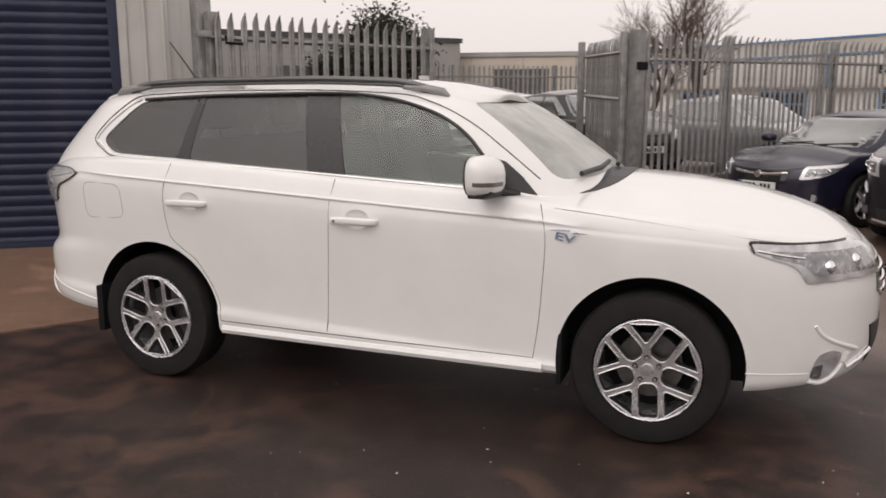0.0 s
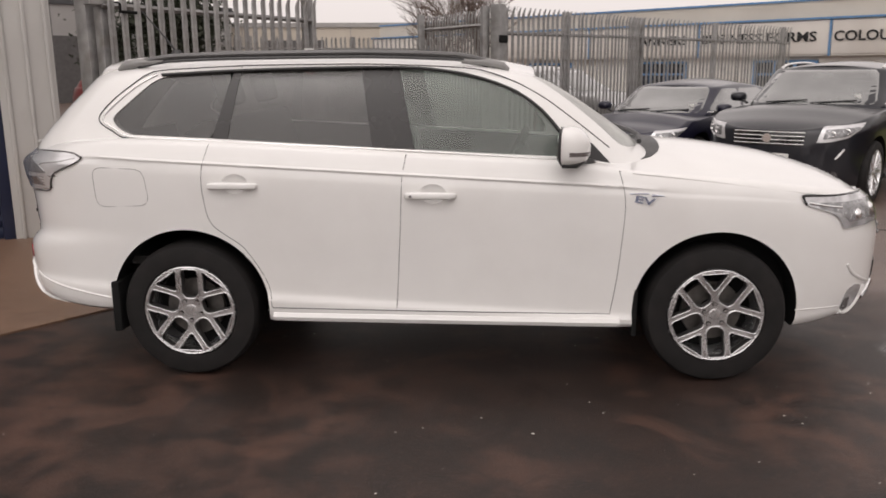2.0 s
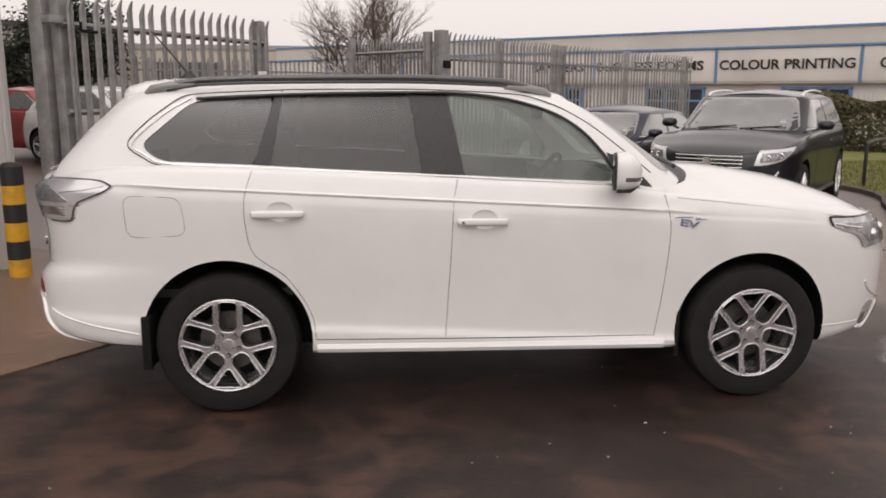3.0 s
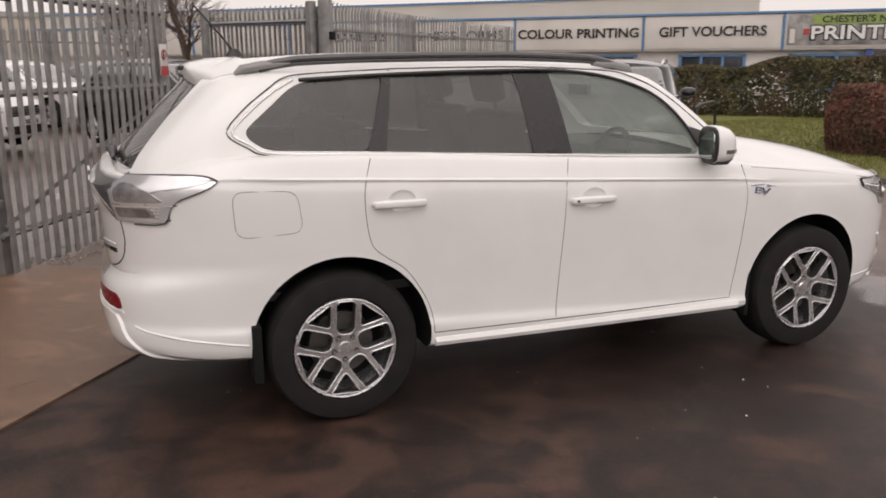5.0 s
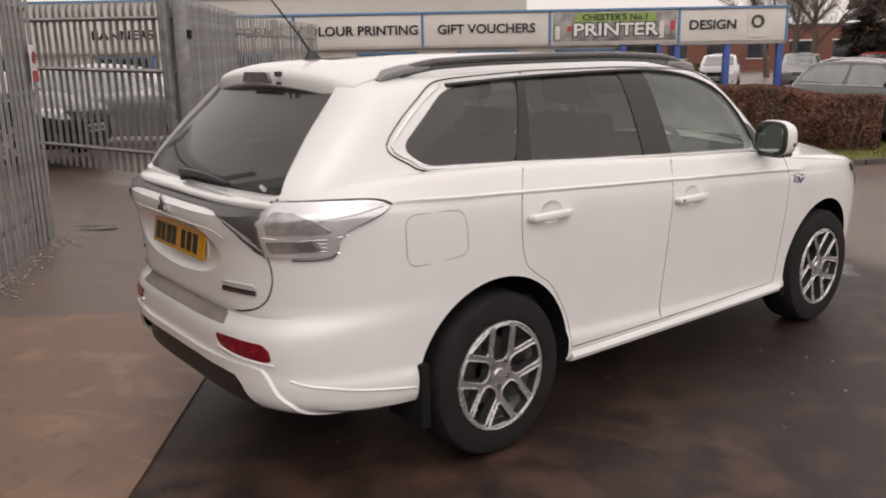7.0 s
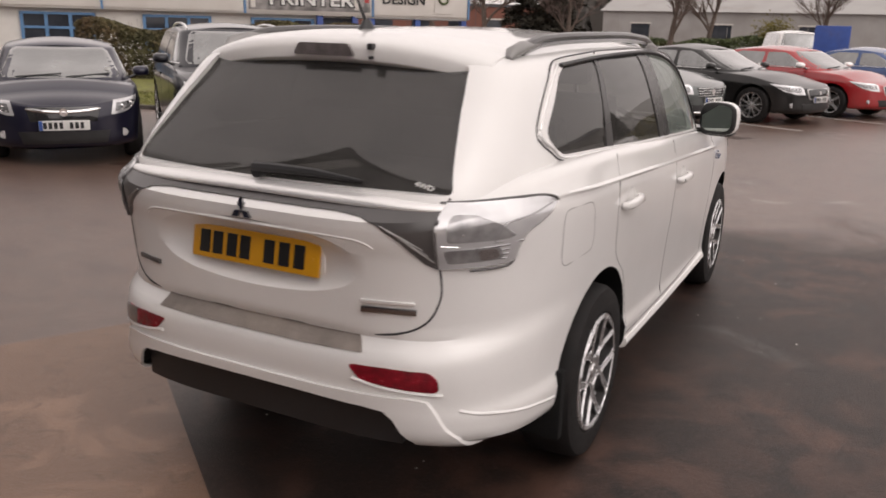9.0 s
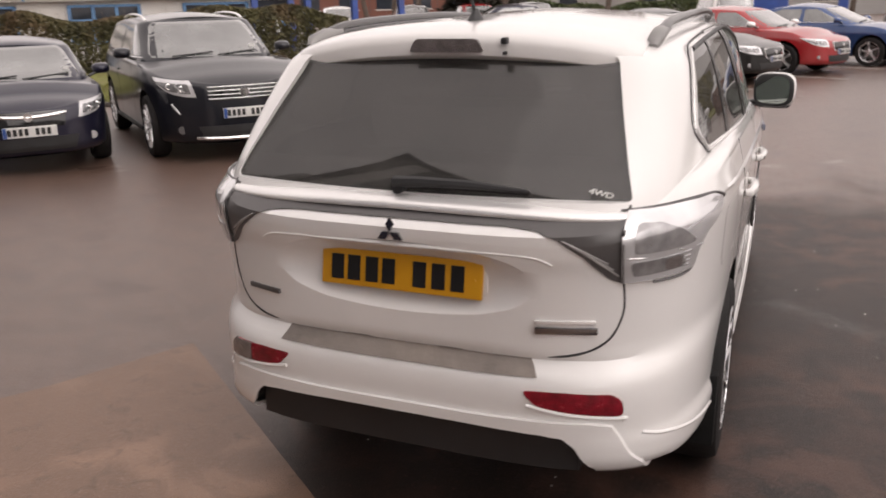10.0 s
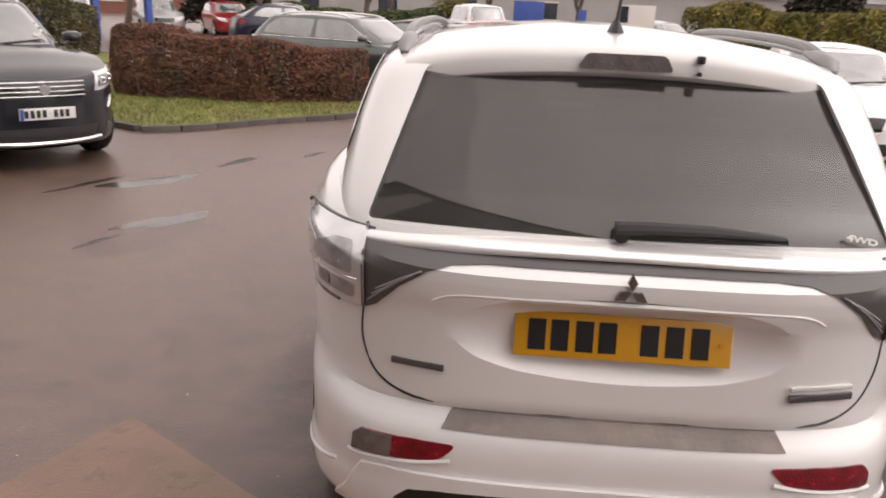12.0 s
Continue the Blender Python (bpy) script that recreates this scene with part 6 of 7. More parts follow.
fs = [
    ("estate_car", "silver car in the next yard behind the fence", SILVER_P, (1.75, 12.7, 0.1), -40),
    ("hatchback", "dark car in the next yard behind the fence", JET, (-1.2, 11.4, 0.2), -50),
    ("hatchback", "white car in the next yard behind the fence", WHITE, (-4.2, 17.5, 0.2), -40),
    ("hatchback", "silver car in the next yard behind the fence", SILVER_P, (-2.0, 20.0, 0.2), -40),
    ("hatchback", "red car in the next yard behind the fence", RED_P, (-7.5, 13.8, 0.2), -30),
    ("hatchback", "white car in the next yard behind the fence", WHITE, (-5.6, 12.2, 0.2), -30),
    ("hatchback", "silver car in the far car park", SILVER_P, (31.0, 15.0, 0), -150),
    ("hatchback", "red car in the far car park", RED_P, (33.0, 12.6, 0), -150),
    ("hatchback", "dark car in the far car park", JET, (34.5, 10.2, 0), -150),
    ("hatchback", "white car in the far car park", WHITE, (29.5, 18.0, 0), -150),
    ("estate_car", "dark car in the far car park", NAVY, (26.0, 8.0, 0), -60),
    ("hatchback", "silver car parked beyond the hedge strip", SILVER_P, (28.5, -5.9, 0), -140),
]
proto = {}
for nm, lab, pm, at, rz in fs:
    if pm.name not in proto:
        proto[pm.name] = parked_car(nm, lab, pm, at, rz, 4.3, 1.8, 1.52, 2.6, 0.88, 0.96, 0.80, 0.95, 0.15, -1.3, -1.9, None, 0.32, False, detail=1, grille="plain", group="parked cars in the distance")
    else:
        c = copy_thing(proto[pm.name], pose(*at, 0, 0, rz))
        c.name = nm
        tagged(c, lab)


# ---- ground ----
C0, U0, N0 = Vector((-1.205, 1.768, 0)), Vector((-0.597, -0.802, 0)), Vector((-0.802, 0.597, 0))
RISE, RUN = 0.06, 2.2


def apron(s, d, z=0.0):
    """A place by metres along (s) and behind (d) the edge of the concrete apron, which rises to the building."""
    p = C0 + U0 * s + N0 * d
    return Vector((p.x, p.y, RISE * min(max(d, 0), RUN) + z))


def ground_z(x, y):
    return RISE * min(max((Vector((x, y, 0)) - C0).dot(N0), 0), RUN)


bm = bmesh.new()
ds = [-500, -120, -40, -15, -6, -2, 0, RUN, 2.5, 6, 15, 40, 120, 500]
ss = [-500, -120, -40, -15, -6, -2, 0, 2, 6, 15, 40, 120, 500]
grid = [[bm.verts.new(apron(s, d)) for s in ss] for d in ds]
for a, b in zip(grid, grid[1:]):
    for k in range(len(ss) - 1):
        bm.faces.new((a[k], a[k + 1], b[k + 1], b[k]))
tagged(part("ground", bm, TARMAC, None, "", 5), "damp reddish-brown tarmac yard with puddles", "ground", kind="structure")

# concrete apron before the shutter
bm = bmesh.new()
rows = [[(0.0, 0.0), (8, 0), (30, 0)], [(0.24, 0.75), (8, 0.75), (30, 0.75)], [(0.40, 1.55), (8, 1.55), (30, 1.55)], [(0.55, RUN), (8, RUN), (30, RUN)], [(0.6, 3.4), (8, 3.4), (30, 3.4)]]
vs = [[bm.verts.new(apron(s, d, 0.012)) for s, d in r] for r in rows]
for a, b in zip(vs, vs[1:]):
    for k in range(2):
        bm.faces.new((a[k], a[k + 1], b[k + 1], b[k]))
ret = bmesh.ops.extrude_face_region(bm, geom=bm.faces[:])
for v in [g for g in ret["geom"] if isinstance(g, bmesh.types.BMVert)]:
    v.co.z -= 0.06
tagged(part("concrete_apron", bm, CONCRETE, None, "", 20), "damp brown concrete apron sloping up to the shutter", "concrete slab", kind="structure")
for s in (4.2, 8.4):
    tagged(part("slab_joint", tube([apron(s, d, 0.011) for d in (0.02, RUN, 2.1)], 0.008, 6), LINER), "dark joint across the concrete apron", "joint", kind="structure")

# tarmac patch seams and shallow pools
POOL = mat("standing_water", (0.040, 0.030, 0.026), 0.16, var=0.4, scale=9, rough_var=0.12, bump=0.08, bump_scale=30)


def blob(name, label, x, y, rx, ry, rot, m_, z=0.004, seed=0):
    rnd = random.Random(seed)
    bm = bmesh.new()
    c = bm.verts.new((0, 0, 0))
    n = 28
    ring = []
    ph = [rnd.uniform(0, 6.28) for _ in range(4)]
    for k in range(n):
        a = 2 * math.pi * k / n
        r = 1 + 0.18 * math.sin(2 * a + ph[0]) + 0.16 * math.sin(3 * a + ph[1]) + 0.1 * math.sin(5 * a + ph[2])
        ring.append(bm.verts.new((rx * r * math.cos(a), ry * r * math.sin(a), -0.003)))
    for k in range(n):
        bm.faces.new((c, ring[k], ring[(k + 1) % n]))
    ob = part(name, bm, m_)
    lean = Matrix(((U0.x, N0.x, 0, 0), (U0.y, N0.y, 0, 0), (0, RISE if ground_z(x, y) > 0.001 else 0, 1, 0), (0, 0, 0, 1)))
    ob.matrix_basis = pose(x, y, ground_z(x, y) + z) @ lean @ pose(0, 0, 0, 0, 0, rot - math.degrees(math.atan2(U0.y, U0.x)))
    tagged(ob, label, name.replace("_", " "), kind="structure")


WET = mat("wet_tarmac", (0.020, 0.013, 0.011), 0.22, var=0.35, scale=9, rough_var=0.1, bump=0.25, bump_scale=70)
for k, (x, y, rx, ry, rot) in enumerate(((3.15, 3.55, 0.42, 0.17, -38), (1.85, 2.85, 0.40, 0.13, -40))):
    blob("puddle", "shallow puddle reflecting the pale sky", x, y, rx, ry, rot, POOL, 0.004, k + 1)
for k, (x, y, rx, ry, rot) in enumerate(((2.95, 4.02, 0.42, 0.05, -50), (4.36, 3.06, 0.34, 0.07, -50), (1.2, 3.1, 0.2, 0.03, -50), (5.0, 2.4, 0.2, 0.05, -50))):
    blob("wet_patch", "dark wet hollow in the tarmac", x, y, rx, ry, rot, WET, 0.004, k + 9)

blob("puddle", "shallow puddle reflecting the pale sky", -1.36, 4.82, 0.26, 0.12, -44, POOL, 0.006, 31)
bm = prism([p[:2] for p in smooth_line([(-1.6, 8.9, 0), (-0.9, 7.9, 0), (-0.15, 7.1, 0), (0.12, 7.2, 0), (-0.1, 8.0, 0), (-0.5, 9.3, 0), (-1.2, 10.0, 0)], 5, True)], "xy", 0.0, 0.125)
tagged(part("grass_verge", bm, GRASS), "ragged strip of grass along the foot of the gate", "grass", kind="structure")

# ---- industrial unit with the blue shutter ----
WALL_D = 0.0
B0, UB, NB = Vector((-3.42, 2.2, 0)), Vector((-0.82, -0.572, 0)), Vector((-0.572, 0.82, 0))
BASE = RISE * RUN
M_AP = Matrix(((UB.x, NB.x, 0, B0.x), (UB.y, NB.y, 0, B0.y), (0, 0, 1, BASE), (0, 0, 0, 1)))


def unit_part(name, bm, m_, label, category="wall", kind="structure"):
    bmesh.ops.transform(bm, matrix=M_AP, verts=bm.verts[:])
    return tagged(part(name, bm, m_), label, category, kind=kind)


TOP = 5.75
unit_part("wall_pier", box(0.12, 0.57, WALL_D, WALL_D + 0.5, -0.2, TOP, 0.01), CLAD, "pale grey corrugated cladding pier beside the shutter")
for k in range(3):
    unit_part("cladding_rib", box(0.15 + 0.17 * k, 0.18 + 0.17 * k, WALL_D - 0.02, WALL_D, -0.1, TOP, 0.006), CLAD, "raised rib of the pale cladding", "cladding")
unit_part("wall_end", box(0.12, 0.32, WALL_D + 0.5, WALL_D + 24, -0.2, TOP), CLAD, "pale grey end wall of the unit")
unit_part("wall_front", box(0.57, 6.6, WALL_D, WALL_D + 0.35, 3.3, TOP), DARK_ROOF, "dark profiled cladding over the shutter")
unit_part("wall_front", box(6.6, 21, WALL_D, WALL_D + 0.35, -0.2, TOP), CLAD, "pale cladding beyond the shutter")
unit_part("roof", box(-0.35, 21.1, WALL_D - 0.12, WALL_D + 24, TOP, TOP + 0.16, 0.02), DARK_ROOF, "dark sheet roof edge of the unit", "roof")
for k in range(30):
    unit_part("cladding_rib", box(0.65 + 0.2 * k, 0.69 + 0.2 * k, WALL_D - 0.02, WALL_D, 3.3, TOP, 0.006), DARK_ROOF, "raised rib of the dark cladding", "cladding")
sh = thing("roller_shutter", "dark blue steel roller shutter, closed, with pressed slats", "roller shutter")
sh.matrix_basis = M_AP
slat_bm = bmesh.new()
prof = [(0.0, 0.0), (-0.006, 0.02), (-0.018, 0.045), (-0.018, 0.07), (-0.006, 0.095), (0.0, 0.1), (0.03, 0.1), (0.03, 0.0)]
a = [slat_bm.verts.new((0.0, y, z)) for y, z in prof]
b = [slat_bm.verts.new((5.95, y, z)) for y, z in prof]
slat_bm.faces.new(a), slat_bm.faces.new(b[::-1])
for k in range(len(prof)):
    slat_bm.faces.new((a[k], b[k], b[(k + 1) % 8], a[(k + 1) % 8]))
slat_me = mesh_of("slat", slat_bm, SHUTTER, 50)
for k in range(33):
    share("slat", slat_me, sh, pose(0.63, WALL_D + 0.12, 0.01 + 0.1 * k))
for x in (0.57, 6.51):
    part("guide_rail", box(x, x + 0.09, WALL_D + 0.02, WALL_D + 0.17, 0, 3.3, 0.006), SHUTTER, sh)
part("bottom_bar", box(0.66, 6.51, WALL_D + 0.08, WALL_D + 0.15, -0.02, 0.06, 0.008), SHUTTER, sh)

bol = thing("bollard", "yellow and black banded steel bollard beside the gate", "bollard", (-3.45, 1.88, ground_z(-3.45, 1.88)))
for k in range(6):
    z0 = 0.148 * k
    part("band", lathe([(0.001, z0), (0.085, z0), (0.085, z0 + 0.1478), (0.001, z0 + 0.1478)], 24), YELLOW if k % 2 == 0 else BLACK_BAND, bol).matrix_basis = pose(0, 0, 0, 90)
part("cap", lathe([(0.001, 0.888), (0.085, 0.888), (0.06, 0.915), (0.001, 0.926)], 24), BLACK_BAND, bol).matrix_basis = pose(0, 0, 0, 90)
# the turned bands lie along z after the turn

# ---- palisade fences and gates ----
def pale_mesh(h, w=0.068):
    """A corrugated steel pale with a split, splayed head."""
    bm = bmesh.new()
    sec = [(-w / 2, 0.0), (-w / 4, -0.012), (-0.006, -0.004), (0.006, -0.004), (w / 4, -0.012), (w / 2, 0.0)]
    levels = [(0.0, 1.0, 0.0), (h - 0.16, 1.0, 0.0), (h - 0.10, 1.0, 0.0), (h - 0.05, 0.62, -0.012), (h, 0.12, -0.03)]
    rows = []
    for z, k, o in levels:
        rows.append([bm.verts.new((x * k, y + o, z)) for x, y in sec] + [bm.verts.new((x * k, y + o + 0.004, z)) for x, y in sec[::-1]])
    n = len(rows[0])
    for p, q in zip(rows, rows[1:]):
        for k in range(n):
            bm.faces.new((p[k], p[(k + 1) % n], q[(k + 1) % n], q[k]))
    bm.faces.new(rows[0][::-1]), bm.faces.new(rows[-1])
    return mesh_of("pale", bm, GALV, 40)


PALES = {}


def palisade(name, label, category, p, q, h, rails, gap=0.145, posts=(), z0=0.05, base=(0, 0), post_h=None, w=0.068):
    """Pales on rails from p to q (x, y); base: ground heights at both ends."""
    p, q = Vector((*p, 0)), Vector((*q, 0))
    L = (q - p).length
    f = thing(name, label, category, (p.x, p.y, base[0]), math.degrees(math.atan2(q.y - p.y, q.x - p.x)))
    rise = (base[1] - base[0]) / L
    if (h, w) not in PALES:
        PALES[(h, w)] = pale_mesh(h, w)
    n = int(L / gap)
    for k in range(n + 1):
        x = (k + 0.5) * L / (n + 1)
        share("pale", PALES[(h, w)], f, pose(x, random.uniform(-0.003, 0.003), z0 + rise * x + random.uniform(-0.01, 0.01), 0, random.uniform(-0.5, 0.5), 0))
    for z in rails:
        part("rail", tube([(0, 0.03, z + z0), (L, 0.03, z + z0 + rise * L)], 0.026, 4), GALV, f)
    for x in posts:
        part("post", box(x - 0.05, x + 0.05, 0.05, 0.15, -0.1 + rise * x, (post_h or h + 0.05) + rise * x, 0.006), GALV, f)
    return f


g1 = palisade("palisade_gate", "open galvanised steel palisade gate leaf with spiked pales", "gate", (-3.05, 2.15), (-1.73, 4.57), 2.22, (0.28, 1.28, 1.98), 0.135, (0.05, 2.71), 0.02, (BASE - 0.02, 0.10), 2.24)
part("brace", tube([(0.05, 0.04, 0.35), (2.8, 0.04, 1.25)], 0.02, 4), GALV, g1)
part("hinge", box(-0.12, 0.05, 0.02, 0.12, 2.0, 2.06, 0.008), GALV, g1)
part("hinge", box(-0.12, 0.05, 0.02, 0.12, 0.5, 0.56, 0.008), GALV, g1)
part("slide_bolt", tube([(0.30, -0.03, 1.95), (0.12, -0.05, 1.95), (0.12, -0.05, 2.02)], 0.014, 6), LINER, g1)
hp = thing("gate_post", "tall galvanised steel gate post at the building corner", "gate post", (-3.27, 2.30, BASE - 0.05), 62)
part("post", box(-0.075, 0.075, -0.075, 0.075, 0, 2.95, 0.01), GALV, hp)
part("post_cap", box(-0.085, 0.085, -0.085, 0.085, 2.95, 2.97, 0.004), GALV, hp)
g2 = palisade("palisade_gate", "open galvanised steel palisade gate leaf, swung back to the yard", "gate", (0.27, 6.45), (-0.85, 9.30), 2.12, (0.28, 1.28, 1.90), 0.135, (0.06, 3.0), 0.18, (0.06, 0.13), 2.32)
fp = thing("gate_post", "tall galvanised steel gate post at the yard fence", "gate post", (0.33, 6.40, 0.0), 58)
part("post", box(-0.075, 0.075, -0.075, 0.075, 0, 2.40, 0.01), GALV, fp)
part("lock_box", box(-0.1, 0.1, -0.1, -0.07, 1.9, 2.0, 0.01), LINER, fp)
palisade("palisade_fence", "galvanised steel palisade fence between the yards", "fence", (0.42, 6.50), (2.95, 10.55), 2.30, (0.35, 1.95), 0.148, (0.1, 2.0, 4.65), 0.05, (0.03, 0.1))
palisade("palisade_fence", "galvanised steel palisade fence running on behind the parked cars", "fence", (2.98, 10.58), (7.2, 15.0), 2.30, (0.35, 1.95), 0.148, (0.1, 2.8, 5.9), 0.05, (0.1, 0.1))
palisade("palisade_fence", "distant galvanised palisade fence across the next yard", "fence", (-9.5, 17.5), (-1.2, 22.5), 2.30, (0.35, 1.95), 0.155, (0.1, 3.3, 6.5, 9.6), 0.05, (0.2, 0.2))
nt = thing("warning_notice", "small white warning notice with a red foot, fixed to the gate", "notice", (-1.83, 4.37, 1.50), 61.4)
part("board", box(-0.075, 0.075, -0.055, -0.045, 0, 0.30, 0.002), PLATE_W, nt)
part("red_band", box(-0.075, 0.075, -0.058, -0.054, 0.0, 0.09), SIGN_RED, nt)
bm = tube([(0.045 * math.cos(a), -0.057, 0.20 + 0.045 * math.sin(a)) for a in np.linspace(0, 6.283, 20, endpoint=False)], 0.007, 5, True)
part("red_ring", bm, SIGN_RED, nt)
part("bar", box(-0.012, 0.012, -0.058, -0.054, 0.165, 0.235), INK, nt)

RUBBLE = mat("rubble_stone", (0.26, 0.22, 0.19), 0.8, var=0.5, scale=25)
rub = random.Random(41)
rv, rf = [], []
for _ in range(420):
    k = rub.random()
    x, y = -3.0 + 1.32 * k + rub.gauss(0, 0.10) + 0.02, 2.2 + 2.4 * k + rub.gauss(0, 0.10)
    s = rub.uniform(0.006, 0.024)
    z = ground_z(x, y)
    i = len(rv)
    for dx, dy, dz in ((1, 0, 0.1), (0, 1, 0.2), (-1, 0, 0.1), (0, -1, 0.2), (0.1, 0.1, 1.0)):
        rv.append((x + dx * s * rub.uniform(0.6, 1.2), y + dy * s * rub.uniform(0.6, 1.2), z + dz * s * 0.8 + 0.002))
    rf += [(i, i + 1, i + 4), (i + 1, i + 2, i + 4), (i + 2, i + 3, i + 4), (i + 3, i, i + 4)]
me = bpy.data.meshes.new("rubble")
me.from_pydata(rv, [], rf)
me.materials.append(RUBBLE)
tagged(new("rubble", me), "pale rubble and litter along the foot of the gate", "rubble", kind="stuff")

# ---- printing works with its sign boards ----
S0, SD, SN = Vector((19.89, 17.97, 0)), Vector((0.762, -0.648, 0)), Vector((0.648, 0.762, 0))
M_S = Matrix(((SD.x, SN.x, 0, S0.x), (SD.y, SN.y, 0, S0.y), (0, 0, 1, 0), (0, 0, 0, 1)))
works = thing("printing_works", "long low printing works with white sign boards and blue window frames", "building")
works.matrix_basis = M_S
part("wall", box(-34, 3.2, 0.35, 9, -0.1, 1.98), STONE_W, works, "off-white rendered wall")
part("upper_wall", box(-34, -1.72, 0.6, 12, 3.15, 3.85), BEIGE, works, "beige upper cladding")
part("fascia_back", box(-34, 7.78, 0.05, 0.9, 1.93, 3.18), SIGN_W, works)
part("parapet_cap", box(-34, 7.82, -0.06, 0.7, 3.16, 3.23), SIGN_BLUE, works, "pale blue coping")
part("soffit", box(3.2, 7.78, 0.05, 5, 1.88, 1.95), GREY_CLAD, works)
part("roof_cap", box(-34, -1.68, 0.55, 12, 3.83, 3.90), SIGN_BLUE, works)
DIVS = (-34, -29.8, -25.0, -20.2, -15.25, -10.42, -5.62, -0.9, 3.85, 7.78)
for a, b in zip(DIVS, DIVS[1:]):
    part("sign_panel", box(a + 0.05, b - 0.05, 0.0, 0.05, 2.0, 3.12, 0.01), SIGN_W, works, "white sign panel")
    part("panel_frame", box(b - 0.035, b + 0.035, -0.03, 0.05, 1.93, 3.19), SIGN_BLUE, works)
for txt, k, width in (("BANNERS", -16.9, 2.35), ("BUSINESS FORMS", -13.0, 4.25), ("COLOUR PRINTING", -8.03, 4.5), ("GIFT VOUCHERS", -3.25, 3.62), ("DESIGN", 5.08, 1.70)):
    ob = lettering(txt, 0.47, INK, works, pose(k, -0.02, 2.57, 90, 0, 0), 0.015, "sign_lettering")
    wide = max(v.co.x for v in ob.data.vertices) - min(v.co.x for v in ob.data.vertices)
    ob.matrix_basis = ob.matrix_basis @ Matrix.Diagonal((width / wide, 1, 1, 1))
BANNER = mat("printed_banner", (0.30, 0.285, 0.275), 0.5, var=0.6, scale=2.2, dirt=(0.10, 0.10, 0.10), dirt_amt=0.8, dirt_scale=1.6)
ban = part("banner", box(-0.78, 3.75, -0.03, 0.0, 2.08, 3.10, 0.005), BANNER, works, "dark banner with green and white words")
part("banner_band", box(0.0, 3.0, -0.04, -0.03, 2.76, 3.07), SIGN_GREEN, ban)
lettering("CHESTER'S No.1", 0.30, INK, ban, pose(1.5, -0.045, 2.91, 90, 0, 0) @ Matrix.Diagonal((1.15, 1, 1, 1)), 0.01, "sign_lettering")
for tone, y, bold, width in ((INK, -0.045, 0.075, 3.25), (PLATE_W, -0.068, 0.022, 3.12)):
    ob = lettering("PRINTER", 0.62, tone, ban, pose(1.5, y, 2.46, 90, 0, 0), 0.01, "sign_lettering", bold)
    wide = max(v.co.x for v in ob.data.vertices) - min(v.co.x for v in ob.data.vertices)
    ob.matrix_basis = ob.matrix_basis @ Matrix.Diagonal((width / wide, 1, 1, 1))
for k in range(6):
    x = -0.70 + 0.22 * k if k < 3 else 3.12 + 0.2 * (k - 3)
    part("banner_picture", box(x, x + 0.17, -0.05, -0.03, 2.15 + 0.14 * (k % 3), 2.62 + 0.14 * (k % 2)), (SIGN_W, GREY_CLAD, SIGN_RED)[k % 3], ban)
part("logo_board", box(6.35, 7.05, -0.03, 0.0, 2.12, 3.06), SIGN_W, works, "white logo board")
part("logo_shape", tube([(6.70 + 0.19 * math.cos(a), -0.05, 2.68 + 0.19 * math.sin(a)) for a in np.linspace(0, 6.283, 18, endpoint=False)], 0.05, 6, True), HEDGE_GREEN, works)
for k in (-27, -22.4, -17, -12, -7.0, -3.2, 0.5):
    w = new("window")
    w.parent = works
    part("pane", box(k - 1.1, k + 1.1, 0.30, 0.34, 0.6, 1.75), WINDOW_DARK, w)
    for x in (-1.1, -0.37, 0.37, 1.1):
        part("mullion", box(k + x - 0.05, k + x + 0.05, 0.24, 0.36, 0.55, 1.8), SIGN_BLUE, w)
    for z in (0.57, 1.3, 1.76):
        part("transom", box(k - 1.15, k + 1.15, 0.24, 0.36, z - 0.04, z + 0.04), SIGN_BLUE, w)
for k in (1.85, 3.2, 3.85, 5.7, 7.65):
    part("column", box(k - 0.11, k + 0.11, 0.1, 0.34, -0.1, 1.93, 0.01), BLUE_BOX, works, "blue steel column")
part("shop_window", box(2.0, 3.1, 0.28, 0.34, 0.3, 1.85), WINDOW_DARK, works)
for k in range(4):
    part("window_poster", box(2.1 + 0.24 * k, 2.30 + 0.24 * k, 0.26, 0.28, 0.7 + 0.2 * (k % 2), 1.2 + 0.2 * (k % 3)), (PLATE_W, AMBER, PLATE_W, SIGN_BLUE)[k], works)

